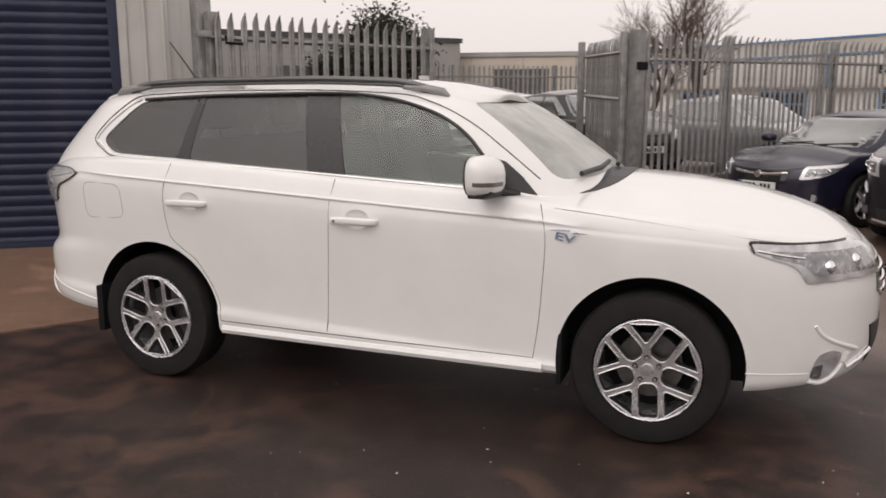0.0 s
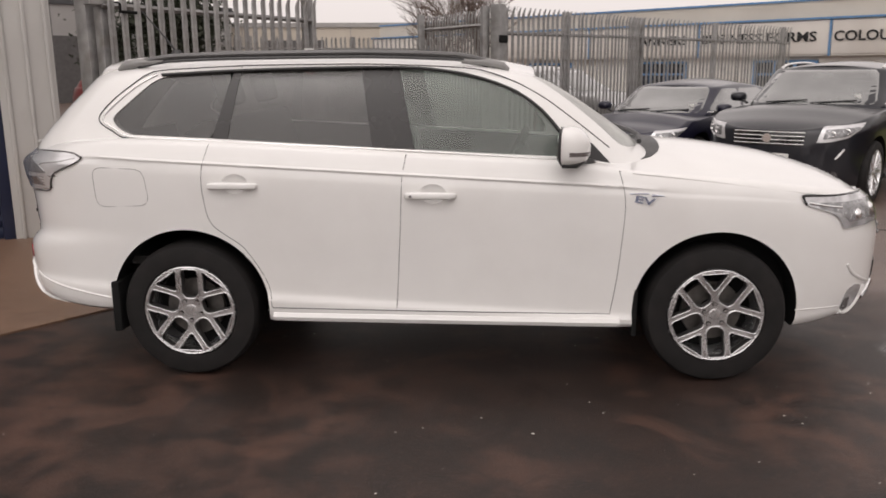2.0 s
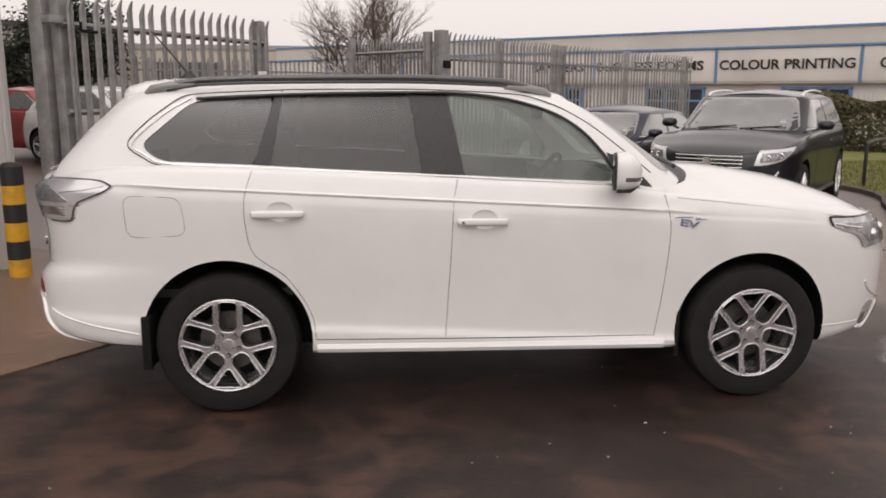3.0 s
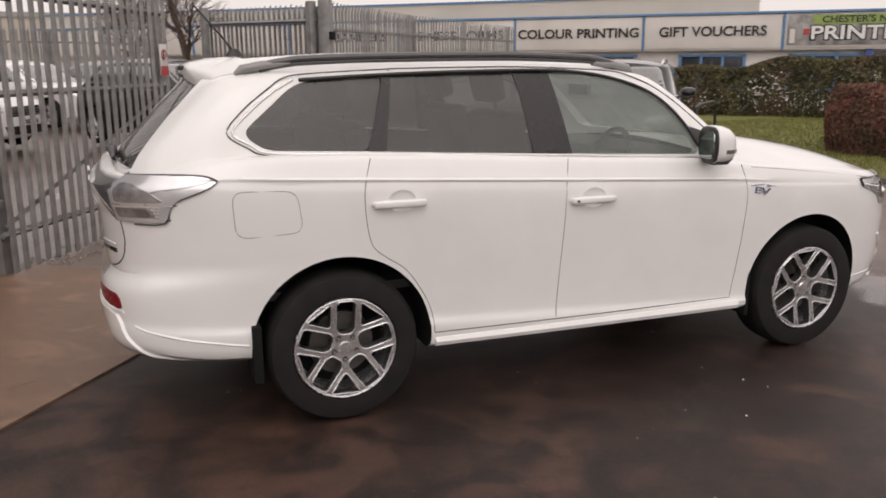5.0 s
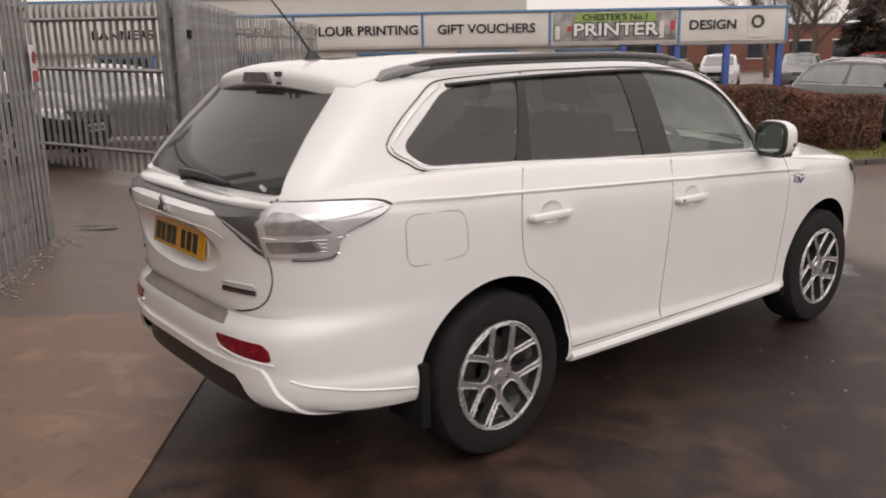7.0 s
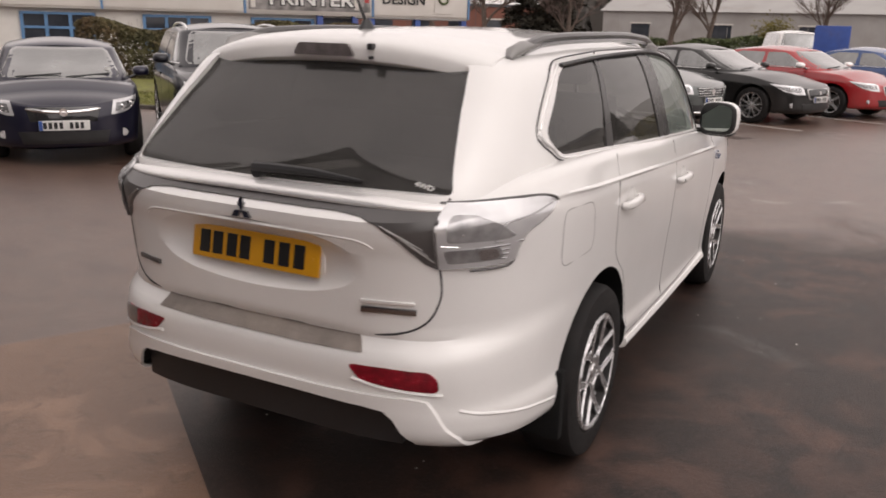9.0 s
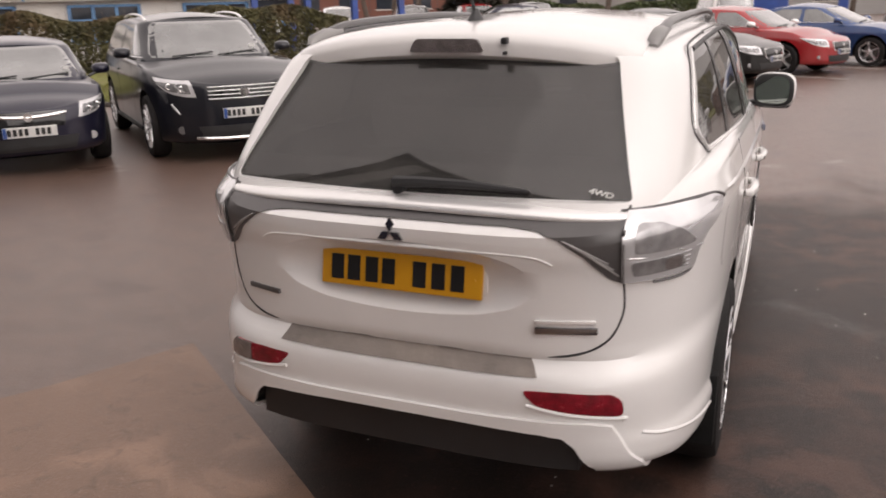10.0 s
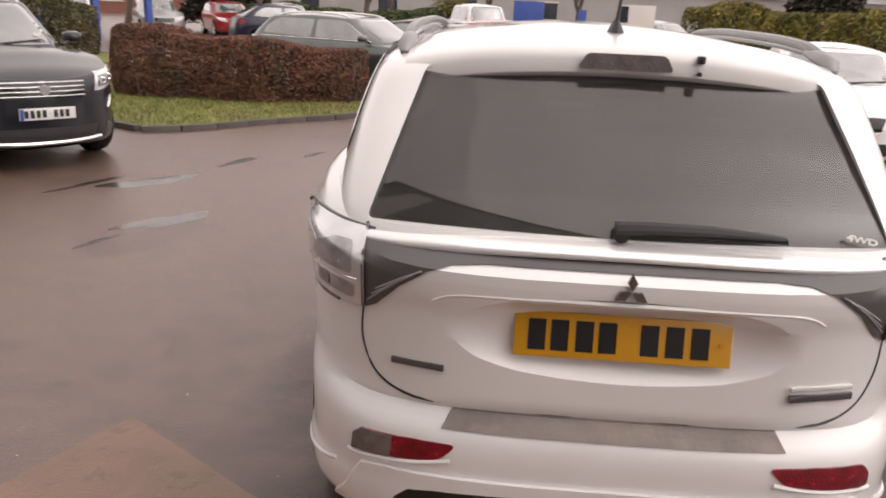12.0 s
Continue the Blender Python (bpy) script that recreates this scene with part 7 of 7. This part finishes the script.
# ---- other buildings ----
def shed(name, label, x, y, rz, L, D, H, m_, cap, windows=0, gable=0.0, doors=0):
    b = thing(name, label, "building", (x, y, 0), rz)
    part("wall", box(-L / 2, L / 2, 0, D, -0.2, H), m_, b)
    if gable:
        part("roof", prism([(-0.3, H), (D / 2, H + gable), (D + 0.3, H), (D / 2, H + gable + 0.15)], "yz", -L / 2 - 0.2, L / 2 + 0.2), cap, b)
    else:
        part("parapet", box(-L / 2 - 0.1, L / 2 + 0.1, -0.1, D, H, H + 0.25), cap, b)
    n = int(L / 3)
    for k in range(n):
        part("cladding_joint", box(-L / 2 + 3 * k + 1.48, -L / 2 + 3 * k + 1.52, -0.02, 0.01, 0, H), cap, b)
    for k in range(windows):
        x0 = -L / 2 + L * (k + 0.5) / windows
        w = new("window")
        w.parent = b
        part("pane", box(x0 - 0.8, x0 + 0.8, -0.02, 0.02, 1.0, 2.3), WINDOW_DARK, w)
        part("frame", box(x0 - 0.9, x0 + 0.9, -0.04, 0.0, 2.3, 2.42), SIGN_W, w)
        part("sill", box(x0 - 0.9, x0 + 0.9, -0.06, 0.0, 0.9, 1.0), SIGN_W, w)
    for k in range(doors):
        x0 = -L / 2 + L * (k + 0.3) / doors
        part("loading_door", box(x0 - 1.6, x0 + 1.6, -0.05, 0.02, 0, 3.2), GREY_TRIM, b)
    return b


shed("warehouse", "long beige warehouse beyond the fences", -9.0, 42, 8, 24, 14, 3.9, BEIGE, GREY_CLAD, 0, 0, 3)
shed("warehouse", "grey flat-roofed warehouse behind the next yard", -22, 30, 50, 26, 14, 4.6, GREY_CLAD, DARK_ROOF, 3, 0, 2)
shed("brick_building", "red brick building far beyond the car park", 60, 36, -58, 26, 10, 3.4, BRICK, DARK_ROOF, 8)
shed("warehouse", "long pale grey warehouse at the far side of the estate", 66, -10, -92, 60, 20, 3.3, GREY_CLAD, GREY_CLAD, 9, 3.2, 0)
shed("warehouse", "grey sheeted warehouse beyond the tall hedge", 52, -48, -128, 50, 20, 6.0, GREY_CLAD, DARK_ROOF, 7, 1.2, 3)
shed("warehouse", "long brick and sheet unit across the estate road", 4, -60, 184, 60, 16, 4.5, BRICK, DARK_ROOF, 10, 1.4, 4)
shed("warehouse", "low unit along the estate road", -38, -18, 110, 40, 14, 5.0, GREY_CLAD, DARK_ROOF, 6, 1.2, 3)


# ---- planting ----
def leaf_mass(name, label, category, outline, m_, leaves, size, lean=0.0, seed=1, core=None, kind=""):
    """A clipped or loose bush: outline(u, v, w) gives a place for three numbers in 0..1; many small leaves on twigs."""
    rnd = random.Random(seed)
    ob = thing(name, label, category, kind=kind)
    verts, faces = [], []
    for _ in range(leaves):
        p = outline(rnd.random(), rnd.random(), rnd.random())
        r = size * rnd.uniform(0.6, 1.4)
        d = Vector((rnd.gauss(0, 1), rnd.gauss(0, 1), rnd.gauss(0, 1))).normalized()
        e = d.cross(Vector((rnd.gauss(0, 1), rnd.gauss(0, 1), rnd.gauss(0, 1)))).normalized()
        i = len(verts)
        verts += [p - d * r, p + e * r * 0.45, p + d * r, p - e * r * 0.45]
        faces.append((i, i + 1, i + 2, i + 3))
    me = bpy.data.meshes.new("leaves")
    me.from_pydata([tuple(v) for v in verts], [], faces)
    me.materials.append(m_)
    share("leaves", me, ob, Matrix())
    return ob


def hedge_box(path, depth, h, rnd_seed, top=0.2):
    """Points in a hedge whose front foot follows path and that goes depth behind it to the right of the path."""
    P = [Vector((*p, 0)) for p in path]
    lens = [0]
    for a, b in zip(P, P[1:]):
        lens.append(lens[-1] + (b - a).length)

    def f(u, v, w):
        s = u * lens[-1]
        i = max(k for k in range(len(P) - 1) if lens[k] <= s)
        a, b = P[i], P[i + 1]
        t = (s - lens[i]) / (b - a).length
        d = (b - a).normalized()
        n = Vector((-d.y, d.x, 0))
        wave = 0.12 * math.sin(s * 1.3 + rnd_seed) + 0.10 * math.sin(s * 3.1 + rnd_seed * 2)
        hh = h * (1 + 0.10 * math.sin(s * 0.9 + rnd_seed) + 0.06 * math.sin(s * 2.7))
        end = min(1.0, min(s, lens[-1] - s) / 0.5) ** 0.5
        # most leaves near the skin
        if w < 0.5:
            side = 0.0 + 0.22 * (w / 0.5) ** 2
            zz = v
        elif w < 0.72:
            side = 1.0 - 0.25 * ((w - 0.5) / 0.22) ** 2
            zz = v
        else:
            side = (w - 0.72) / 0.28
            zz = 1 - 0.25 * v * v
        bulge = 0.14 * math.sin(math.pi * min(1, zz)) - 0.12 * zz ** 4
        off = (side - 0.5) * depth * (end * 0.75 + 0.25) * (1 + bulge) + depth / 2 + wave
        return a + (b - a) * t + n * off + Vector((0, 0, 0.06 + zz * hh * (0.9 + 0.1 * end)))
    return f


HEDGE_PATH = [(9.75, 2.45), (9.45, 3.3), (9.1, 4.6), (8.95, 5.9), (9.2, 7.1)]
h1 = leaf_mass("hedge", "clipped russet-brown hedge on the grass verge", "hedge", hedge_box(HEDGE_PATH[::-1], 1.25, 0.98, 1.0), HEDGE_RED, 60000, 0.026, seed=3)


def stems(path, depth, count, h, seed):
    rnd = random.Random(seed)
    f = hedge_box(path, depth, h, 1.0)
    bm = bmesh.new()
    for _ in range(count):
        p = f(0.04 + 0.92 * rnd.random(), 0.0, 0.15 + rnd.random() * 0.55)
        q = p + Vector((rnd.uniform(-0.16, 0.16), rnd.uniform(-0.16, 0.16), h * rnd.uniform(0.6, 1.04)))
        m = (p + q) / 2 + Vector((rnd.uniform(-0.1, 0.1), rnd.uniform(-0.1, 0.1), 0))
        t = tube([(p.x, p.y, 0.0), tuple(m), tuple(q)], 0.010, 4, taper=[1.2, 0.8, 0.3])
        me = bpy.data.meshes.new("t")
        t.to_mesh(me)
        t.free()
        bm.from_mesh(me)
        bpy.data.meshes.remove(me)
    return bm


tagged(part("twigs", stems(HEDGE_PATH[::-1], 1.15, 260, 0.92, 7), TWIG, h1), kind="stuff")
SHRUB = mat("shrub_leaves", (0.085, 0.078, 0.032), 0.8, var=0.5, scale=2.0, dirt=(0.125, 0.070, 0.040), dirt_amt=0.9, dirt_scale=1.0)
h2 = leaf_mass("shrub", "loose dark green and brown shrubs before the printing works", "shrubs", hedge_box([(11.0, 17.4), (12.6, 15.9), (15.0, 13.2), (17.2, 10.6)], 2.0, 1.45, 2.2), SHRUB, 32000, 0.055, seed=4)
tagged(part("twigs", stems([(11.0, 17.4), (12.6, 15.9), (15.0, 13.2), (17.2, 10.6)], 3.0, 160, 1.6, 8), TWIG, h2), kind="stuff")
h3 = leaf_mass("hedge", "russet hedge strip at the end of the parking row", "hedge", hedge_box([(20.6, -5.95), (19.4, -5.1), (18.2, -4.2)][::1], -1.6, 0.78, 0.4), HEDGE_RED, 30000, 0.026, seed=6)
h4 = leaf_mass("hedge", "tall golden-green hedge at the edge of the estate", "hedge", hedge_box([(33.5, -17), (31.6, -12), (30.2, -7.8)][::1], -2.6, 2.0, 0.9), HEDGE_YELLOW, 22000, 0.09, seed=9)
h5 = leaf_mass("hedge", "low green hedge by the far car park", "hedge", hedge_box([(38, 3), (36, 8), (34, 12)][::1], -2.0, 1.3, 0.9), HEDGE_GREEN, 9000, 0.09, seed=10)

for hedge, path, depth, count, tall, seed in ((h3, [(20.6, -5.95), (19.4, -5.1), (18.2, -4.2)], -1.4, 90, 0.70, 11), (h4, [(33.5, -17), (31.6, -12), (30.2, -7.8)], -2.4, 90, 1.8, 12), (h5, [(38, 3), (36, 8), (34, 12)], -1.8, 60, 1.15, 13)):
    tagged(part("twigs", stems(path, depth, count, tall, seed), TWIG, hedge), kind="stuff")

# grass verge with kerb
VERGE = [(6.02, 4.62), (7.3, 3.42), (8.75, 2.16), (10.6, 1.55), (12.2, 1.6), (12.9, 3.0), (13.2, 7.0), (16.8, 8.8), (18.4, 10.6), (16.4, 14.0), (12.8, 17.8), (9.2, 18.2), (6.4, 14.2), (6.9, 11.2), (7.25, 7.6), (6.5, 5.8)]
bm = bmesh.new()
vsm = [(p[0], p[1]) for p in smooth_line([(x, y, 0) for x, y in VERGE], 5, True)]
lo_v = [bm.verts.new((x, y, -0.05)) for x, y in vsm]
hi_v = [bm.verts.new((x, y, 0.06)) for x, y in vsm]
f = bm.faces.new(hi_v)
for k in range(len(vsm)):
    bm.faces.new((lo_v[k], lo_v[(k + 1) % len(vsm)], hi_v[(k + 1) % len(vsm)], hi_v[k]))
bmesh.ops.triangulate(bm, faces=[f])
verge = tagged(part("grass_verge", bm, GRASS), "short winter grass verge inside a stone kerb", "grass", kind="structure")
kerb_me = mesh_of("kerb_stone", box(-0.24, 0.24, -0.06, 0.06, -0.05, 0.075, 0.012), KERB)
kerb = thing("kerb", "worn concrete kerb round the grass verge", "kerb", kind="structure")
run = 0.0
for (a, b) in zip(vsm, vsm[1:] + vsm[:1]):
    a, b = Vector((*a, 0)), Vector((*b, 0))
    d = b - a
    while run < d.length:
        p = a + d.normalized() * run
        share("kerb_stone", kerb_me, kerb, pose(p.x, p.y, 0, 0, 0, math.degrees(math.atan2(d.y, d.x))))
        run += 0.49
    run -= d.length

rndg = random.Random(12)
gv, gf = [], []


def inside(x, y):
    c = False
    for (x0, y0), (x1, y1) in zip(vsm, vsm[1:] + vsm[:1]):
        if (y0 > y) != (y1 > y) and x < (x1 - x0) * (y - y0) / (y1 - y0) + x0:
            c = not c
    return c


while len(gf) < 40000:
    x, y = rndg.uniform(5.4, 15.0), rndg.uniform(1.5, 13.0)
    if not inside(x, y):
        continue
    a = rndg.uniform(0, 6.28)
    h = rndg.uniform(0.025, 0.075)
    w = 0.006
    lx, ly = rndg.uniform(-0.03, 0.03), rndg.uniform(-0.03, 0.03)
    i = len(gv)
    gv += [(x - w * math.cos(a), y - w * math.sin(a), 0.058), (x + w * math.cos(a), y + w * math.sin(a), 0.058), (x + lx, y + ly, 0.06 + h)]
    gf.append((i, i + 1, i + 2))
me = bpy.data.meshes.new("grass_blades")
me.from_pydata(gv, [], gf)
me.materials.append(GRASS)
tagged(new("grass_blades", me), "short green and straw-coloured grass blades on the verge", "grass", kind="stuff")


def bare_tree(label, x, y, h, seed, spread=0.55, leaves=None, n_leaf=0):
    """A winter tree: a tapered trunk, limbs, and a crown of fine twigs."""
    rnd = random.Random(seed)
    t = thing("tree", label, "tree", (x, y, 0))
    tv, tf_, cv, cf = [], [], [], []
    tips = []

    def limb(p, q, r0, r1, vs, fs, sides):
        d = (q - p).normalized()
        up = Vector((0, 0, 1)) if abs(d.z) < 0.9 else Vector((1, 0, 0))
        s = d.cross(up).normalized()
        u = s.cross(d)
        i = len(vs)
        for c, r in ((p, r0), (q, r1)):
            for k in range(sides):
                a = 2 * math.pi * k / sides
                vs.append(tuple(c + (s * math.cos(a) + u * math.sin(a)) * r))
        for k in range(sides):
            fs.append((i + k, i + (k + 1) % sides, i + sides + (k + 1) % sides, i + sides + k))

    def grow(p, d, length, r, level):
        steps = 3 if level < 3 else 2
        for s in range(steps):
            d2 = (d + Vector((rnd.uniform(-0.2, 0.2), rnd.uniform(-0.2, 0.2), rnd.uniform(-0.05, 0.15)))).normalized()
            q = p + d2 * length / steps
            r2 = r * (0.82 if level else 0.88)
            limb(p, q, r, r2, tv if level < 2 else cv, tf_ if level < 2 else cf, 8 if level < 2 else 4)
            p, d, r = q, d2, r2
            if level < 4 and (level or s):
                for _ in range(2 if level < 3 else 3):
                    a = rnd.uniform(0, 6.28)
                    side = Vector((math.cos(a), math.sin(a), 0))
                    grow(p, (d + side * rnd.uniform(spread, spread * 2) + Vector((0, 0, 0.12))).normalized(), length * rnd.uniform(0.5, 0.72), r * 0.55, level + 1)
        tips.append(p)
        if level < 4:
            grow(p, d, length * 0.65, r * 0.8, level + 1)

    grow(Vector((0, 0, -0.1)), Vector((0, 0, 1)), h * 0.36, h * 0.022, 0)
    for nm, vs, fs, m_ in (("trunk", tv, tf_, BARK), ("crown", cv, cf, TWIG)):
        me = bpy.data.meshes.new(nm)
        me.from_pydata(vs, [], fs)
        me.materials.append(m_)
        share(nm, me, t, Matrix())
    if leaves:
        lv, lf = [], []
        for _ in range(n_leaf):
            c = rnd.choice(tips)
            p = c + Vector((rnd.gauss(0, 0.35), rnd.gauss(0, 0.35), rnd.gauss(0, 0.3)))
            d = Vector((rnd.gauss(0, 1), rnd.gauss(0, 1), rnd.gauss(0, 1))).normalized() * 0.07
            e = d.cross(Vector((rnd.gauss(0, 1), rnd.gauss(0, 1), 1))).normalized() * 0.035
            i = len(lv)
            lv += [tuple(p - d), tuple(p + e), tuple(p + d), tuple(p - e)]
            lf.append((i, i + 1, i + 2, i + 3))
        me = bpy.data.meshes.new("foliage")
        me.from_pydata(lv, [], lf)
        me.materials.append(leaves)
        share("foliage", me, t, Matrix())
    return t


bare_tree("bare winter tree with fine twigs behind the fence", 0.2, 26, 7.6, 21, 0.62)
bare_tree("bare winter tree with fine twigs behind the fence", -2.2, 30, 6.6, 22, 0.6)
bare_tree("dark evergreen tree behind the steel gate", -9.2, 18.0, 4.6, 23, 0.5, EVERGREEN, 26000)
bare_tree("bare winter tree beside the printing works", 34, 16, 8.0, 24)
bare_tree("bare winter tree beside the printing works", 37, 12.5, 9.0, 25)
bare_tree("bare winter tree beside the printing works", 31, 10.6, 6.5, 51)
bare_tree("bare winter tree beside the printing works", 39, 20, 8.5, 52)
bare_tree("bare winter tree beside the printing works", 44, 24, 9.0, 53)
bare_tree("bare winter tree beyond the parking row", 30, 6.0, 6.5, 41)
bare_tree("bare winter tree by the far car park", 42, 6.5, 7.5, 27)
bare_tree("bare winter tree by the far car park", 45, 1.5, 7.5, 28)
bare_tree("bare winter tree by the far car park", 46, -4.0, 7.0, 29)
bare_tree("dark bushy tree across the estate road", -15, -16.5, 8.0, 30, 0.6, EVERGREEN, 14000)
bare_tree("dark bushy tree across the estate road", -11.5, -20, 8.5, 31, 0.6, EVERGREEN, 14000)
bare_tree("round green bush at the far car park", 40, 3.0, 2.6, 32, 0.9, HEDGE_YELLOW, 5000)

def conifer(label, x, y, h, r, seed, n):
    """A dense dark conifer: a trunk, and many drooping sprays set in tiers with an uneven outline."""
    rnd = random.Random(seed)
    t = thing("tree", label, "tree", (x, y, 0))
    part("trunk", tube([(0, 0, -0.1), (0.05, 0, h * 0.5), (0, 0.03, h * 0.97)], 0.20, 8, taper=[1.0, 0.6, 0.1]), BARK, t)
    boughs = [(rnd.uniform(0.08, 0.98), rnd.uniform(0, 6.283), rnd.uniform(0.75, 1.15)) for _ in range(260)]
    lv, lf = [], []
    for _ in range(n):
        u, a, k = rnd.choice(boughs)
        reach = r * k * (1 - u) ** 0.6 * min(1, 0.55 + u * 3)
        q = reach * rnd.random() ** 0.45
        a += rnd.gauss(0, 0.16)
        c = Vector((q * math.cos(a), q * math.sin(a), h * u - 0.18 * q + rnd.gauss(0, 0.10)))
        d = Vector((math.cos(a) + rnd.gauss(0, 0.5), math.sin(a) + rnd.gauss(0, 0.5), rnd.gauss(-0.2, 0.4))).normalized() * 0.15
        e = d.cross(Vector((rnd.gauss(0, 1), rnd.gauss(0, 1), 1))).normalized() * 0.05
        i = len(lv)
        lv += [tuple(c - d), tuple(c + e), tuple(c + d), tuple(c - e)]
        lf.append((i, i + 1, i + 2, i + 3))
    me = bpy.data.meshes.new("foliage")
    me.from_pydata(lv, [], lf)
    me.materials.append(CONIFER)
    share("foliage", me, t, Matrix())
    return t


CONIFER = mat("conifer_sprays", (0.026, 0.022, 0.014), 0.8, var=0.5, scale=1.2, dirt=(0.045, 0.032, 0.018), dirt_amt=0.7, dirt_scale=0.8)
conifer("tall dark conifer beside the far car park", 37.0, 14.1, 9.0, 2.4, 26, 30000)
conifer("dark conifer in the hedge beyond the estate road", 36.0, -14.5, 5.0, 2.6, 61, 14000)
WOODS = mat("far_woods", (0.085, 0.078, 0.070), 0.95, var=0.35, scale=0.06, dirt=(0.14, 0.135, 0.13), dirt_amt=0.8, dirt_scale=0.03)
rw = random.Random(83)
wv, wf = [], []
for _ in range(2600):
    a = radians(rw.uniform(-36, 26))
    d = rw.uniform(135, 190)
    c = Vector((d * math.cos(a), d * math.sin(a), rw.uniform(0.0, 4.5 + 2.0 * math.sin(a * 9) + 1.5 * math.sin(a * 23 + 1))))
    i = len(wv)
    size = rw.uniform(0.9, 2.2)
    for _k in range(6):
        wv.append(tuple(c + Vector((rw.gauss(0, 1), rw.gauss(0, 1), rw.gauss(0.4, 0.8))) * size))
    wf += [(i, i + 1, i + 2), (i + 2, i + 3, i + 4), (i + 4, i + 5, i), (i + 1, i + 3, i + 5)]
me = bpy.data.meshes.new("far_woods")
me.from_pydata(wv, [], wf)
me.materials.append(WOODS)
tagged(new("far_woods", me), "grey-brown winter woods along the skyline", "woods", kind="stuff")

# ---- hoop rail, blue skip, cone and signs ----
hoop = thing("hoop_rail", "black steel hoop rail on the grass verge", "rail")
part("hoop", tube(smooth_line([(7.55, 8.1, 0.05), (7.55, 8.1, 0.62), (7.66, 8.2, 0.78), (8.3, 8.75, 0.80), (8.95, 9.3, 0.78), (9.05, 9.4, 0.62), (9.05, 9.4, 0.05)], 5), 0.03, 8), RAIL_BLACK, hoop)
skip = thing("notice_board", "plain blue board on posts at the head of the parking row", "sign board", (21.6, -0.45, 0), -92)
part("body", box(-0.46, 0.46, 0, 0.12, 0.35, 1.95, 0.02), BLUE_BOX, skip)
for k in (-0.4, 0.4):
    part("post", box(k - 0.03, k + 0.03, 0.12, 0.18, 0, 1.9), GALV, skip)
pc = thing("post_sign", "white board sign on a post by the parking row", "sign", (24.5, -4.3, 0), -92)
part("board", box(-0.44, 0.44, 0, 0.08, 0.3, 2.0, 0.01), SIGN_W, pc)
part("post", box(-0.05, 0.05, 0.08, 0.16, 0, 1.9), GALV, pc)
bp_ = thing("post_sign", "narrow blue board on a post by the far building", "sign", (28.0, -2.66, 0), -92)
part("board", box(-0.16, 0.16, 0, 0.10, 0.55, 1.78, 0.015), BLUE_BOX, bp_)
part("post", box(-0.04, 0.04, 0.10, 0.16, 0, 1.7), GALV, bp_)
far_edge = [(24.6, -7.4), (29.2, -6.6), (33.0, -9.0), (36.5, -17.5), (31.0, -19.0), (27.6, -12.5)]
bm = prism([p[:2] for p in smooth_line([(x, y, 0) for x, y in far_edge], 5, True)], "xy", -0.05, 0.07)
tagged(part("grass_verge", bm, GRASS), "strip of winter grass under the tall hedge", "grass", kind="structure")
cn = thing("traffic_cone", "orange traffic cone on the far verge", "traffic cone", (24.3, -9.0, 0))
bm = bmesh.new()
bmesh.ops.create_cone(bm, cap_ends=True, segments=20, radius1=0.15, radius2=0.03, depth=0.7, matrix=Matrix.Translation((0, 0, 0.39)))
part("cone", bm, mat("orange_plastic", (0.6, 0.09, 0.02), 0.5), cn)
part("foot", box(-0.2, 0.2, -0.2, 0.2, 0, 0.04, 0.01), LINER, cn)

# worn bay lines of the parking row
bay = Vector((math.cos(radians(-113)), math.sin(radians(-113)), 0))
for x, y in ((10.25, 2.9), (12.75, 1.55), (15.15, 0.0), (17.5, -1.25), (19.9, -2.6)):
    ob = part("bay_line", box(-2.6, 2.4, -0.05, 0.05, 0.0, 0.005), LINE_W)
    ob.matrix_basis = pose(x, y, 0.0, 0, 0, -113)
    tagged(ob, "worn white bay line between parked cars", "road marking", kind="structure")
# loose stones and leaf scraps on the tarmac
sv, sf = [], []
rs = random.Random(77)
for _ in range(900):
    x, y = rs.uniform(-7, 6), rs.uniform(-7, 6)
    s = rs.uniform(0.002, 0.007)
    z = ground_z(x, y) + 0.001
    i = len(sv)
    for dx, dy, dz in ((1, 0, 0.1), (0, 1, 0.1), (-1, 0, 0.1), (0, -1, 0.1), (0.1, 0.1, 0.8)):
        sv.append((x + dx * s * rs.uniform(0.6, 1.3), y + dy * s * rs.uniform(0.6, 1.3), z + dz * s))
    sf += [(i, i + 1, i + 4), (i + 1, i + 2, i + 4), (i + 2, i + 3, i + 4), (i + 3, i, i + 4)]
me = bpy.data.meshes.new("grit")
me.from_pydata(sv, [], sf)
me.materials.append(LITTER)
tagged(new("grit", me), "scattered pale grit on the damp tarmac", "grit", kind="stuff")
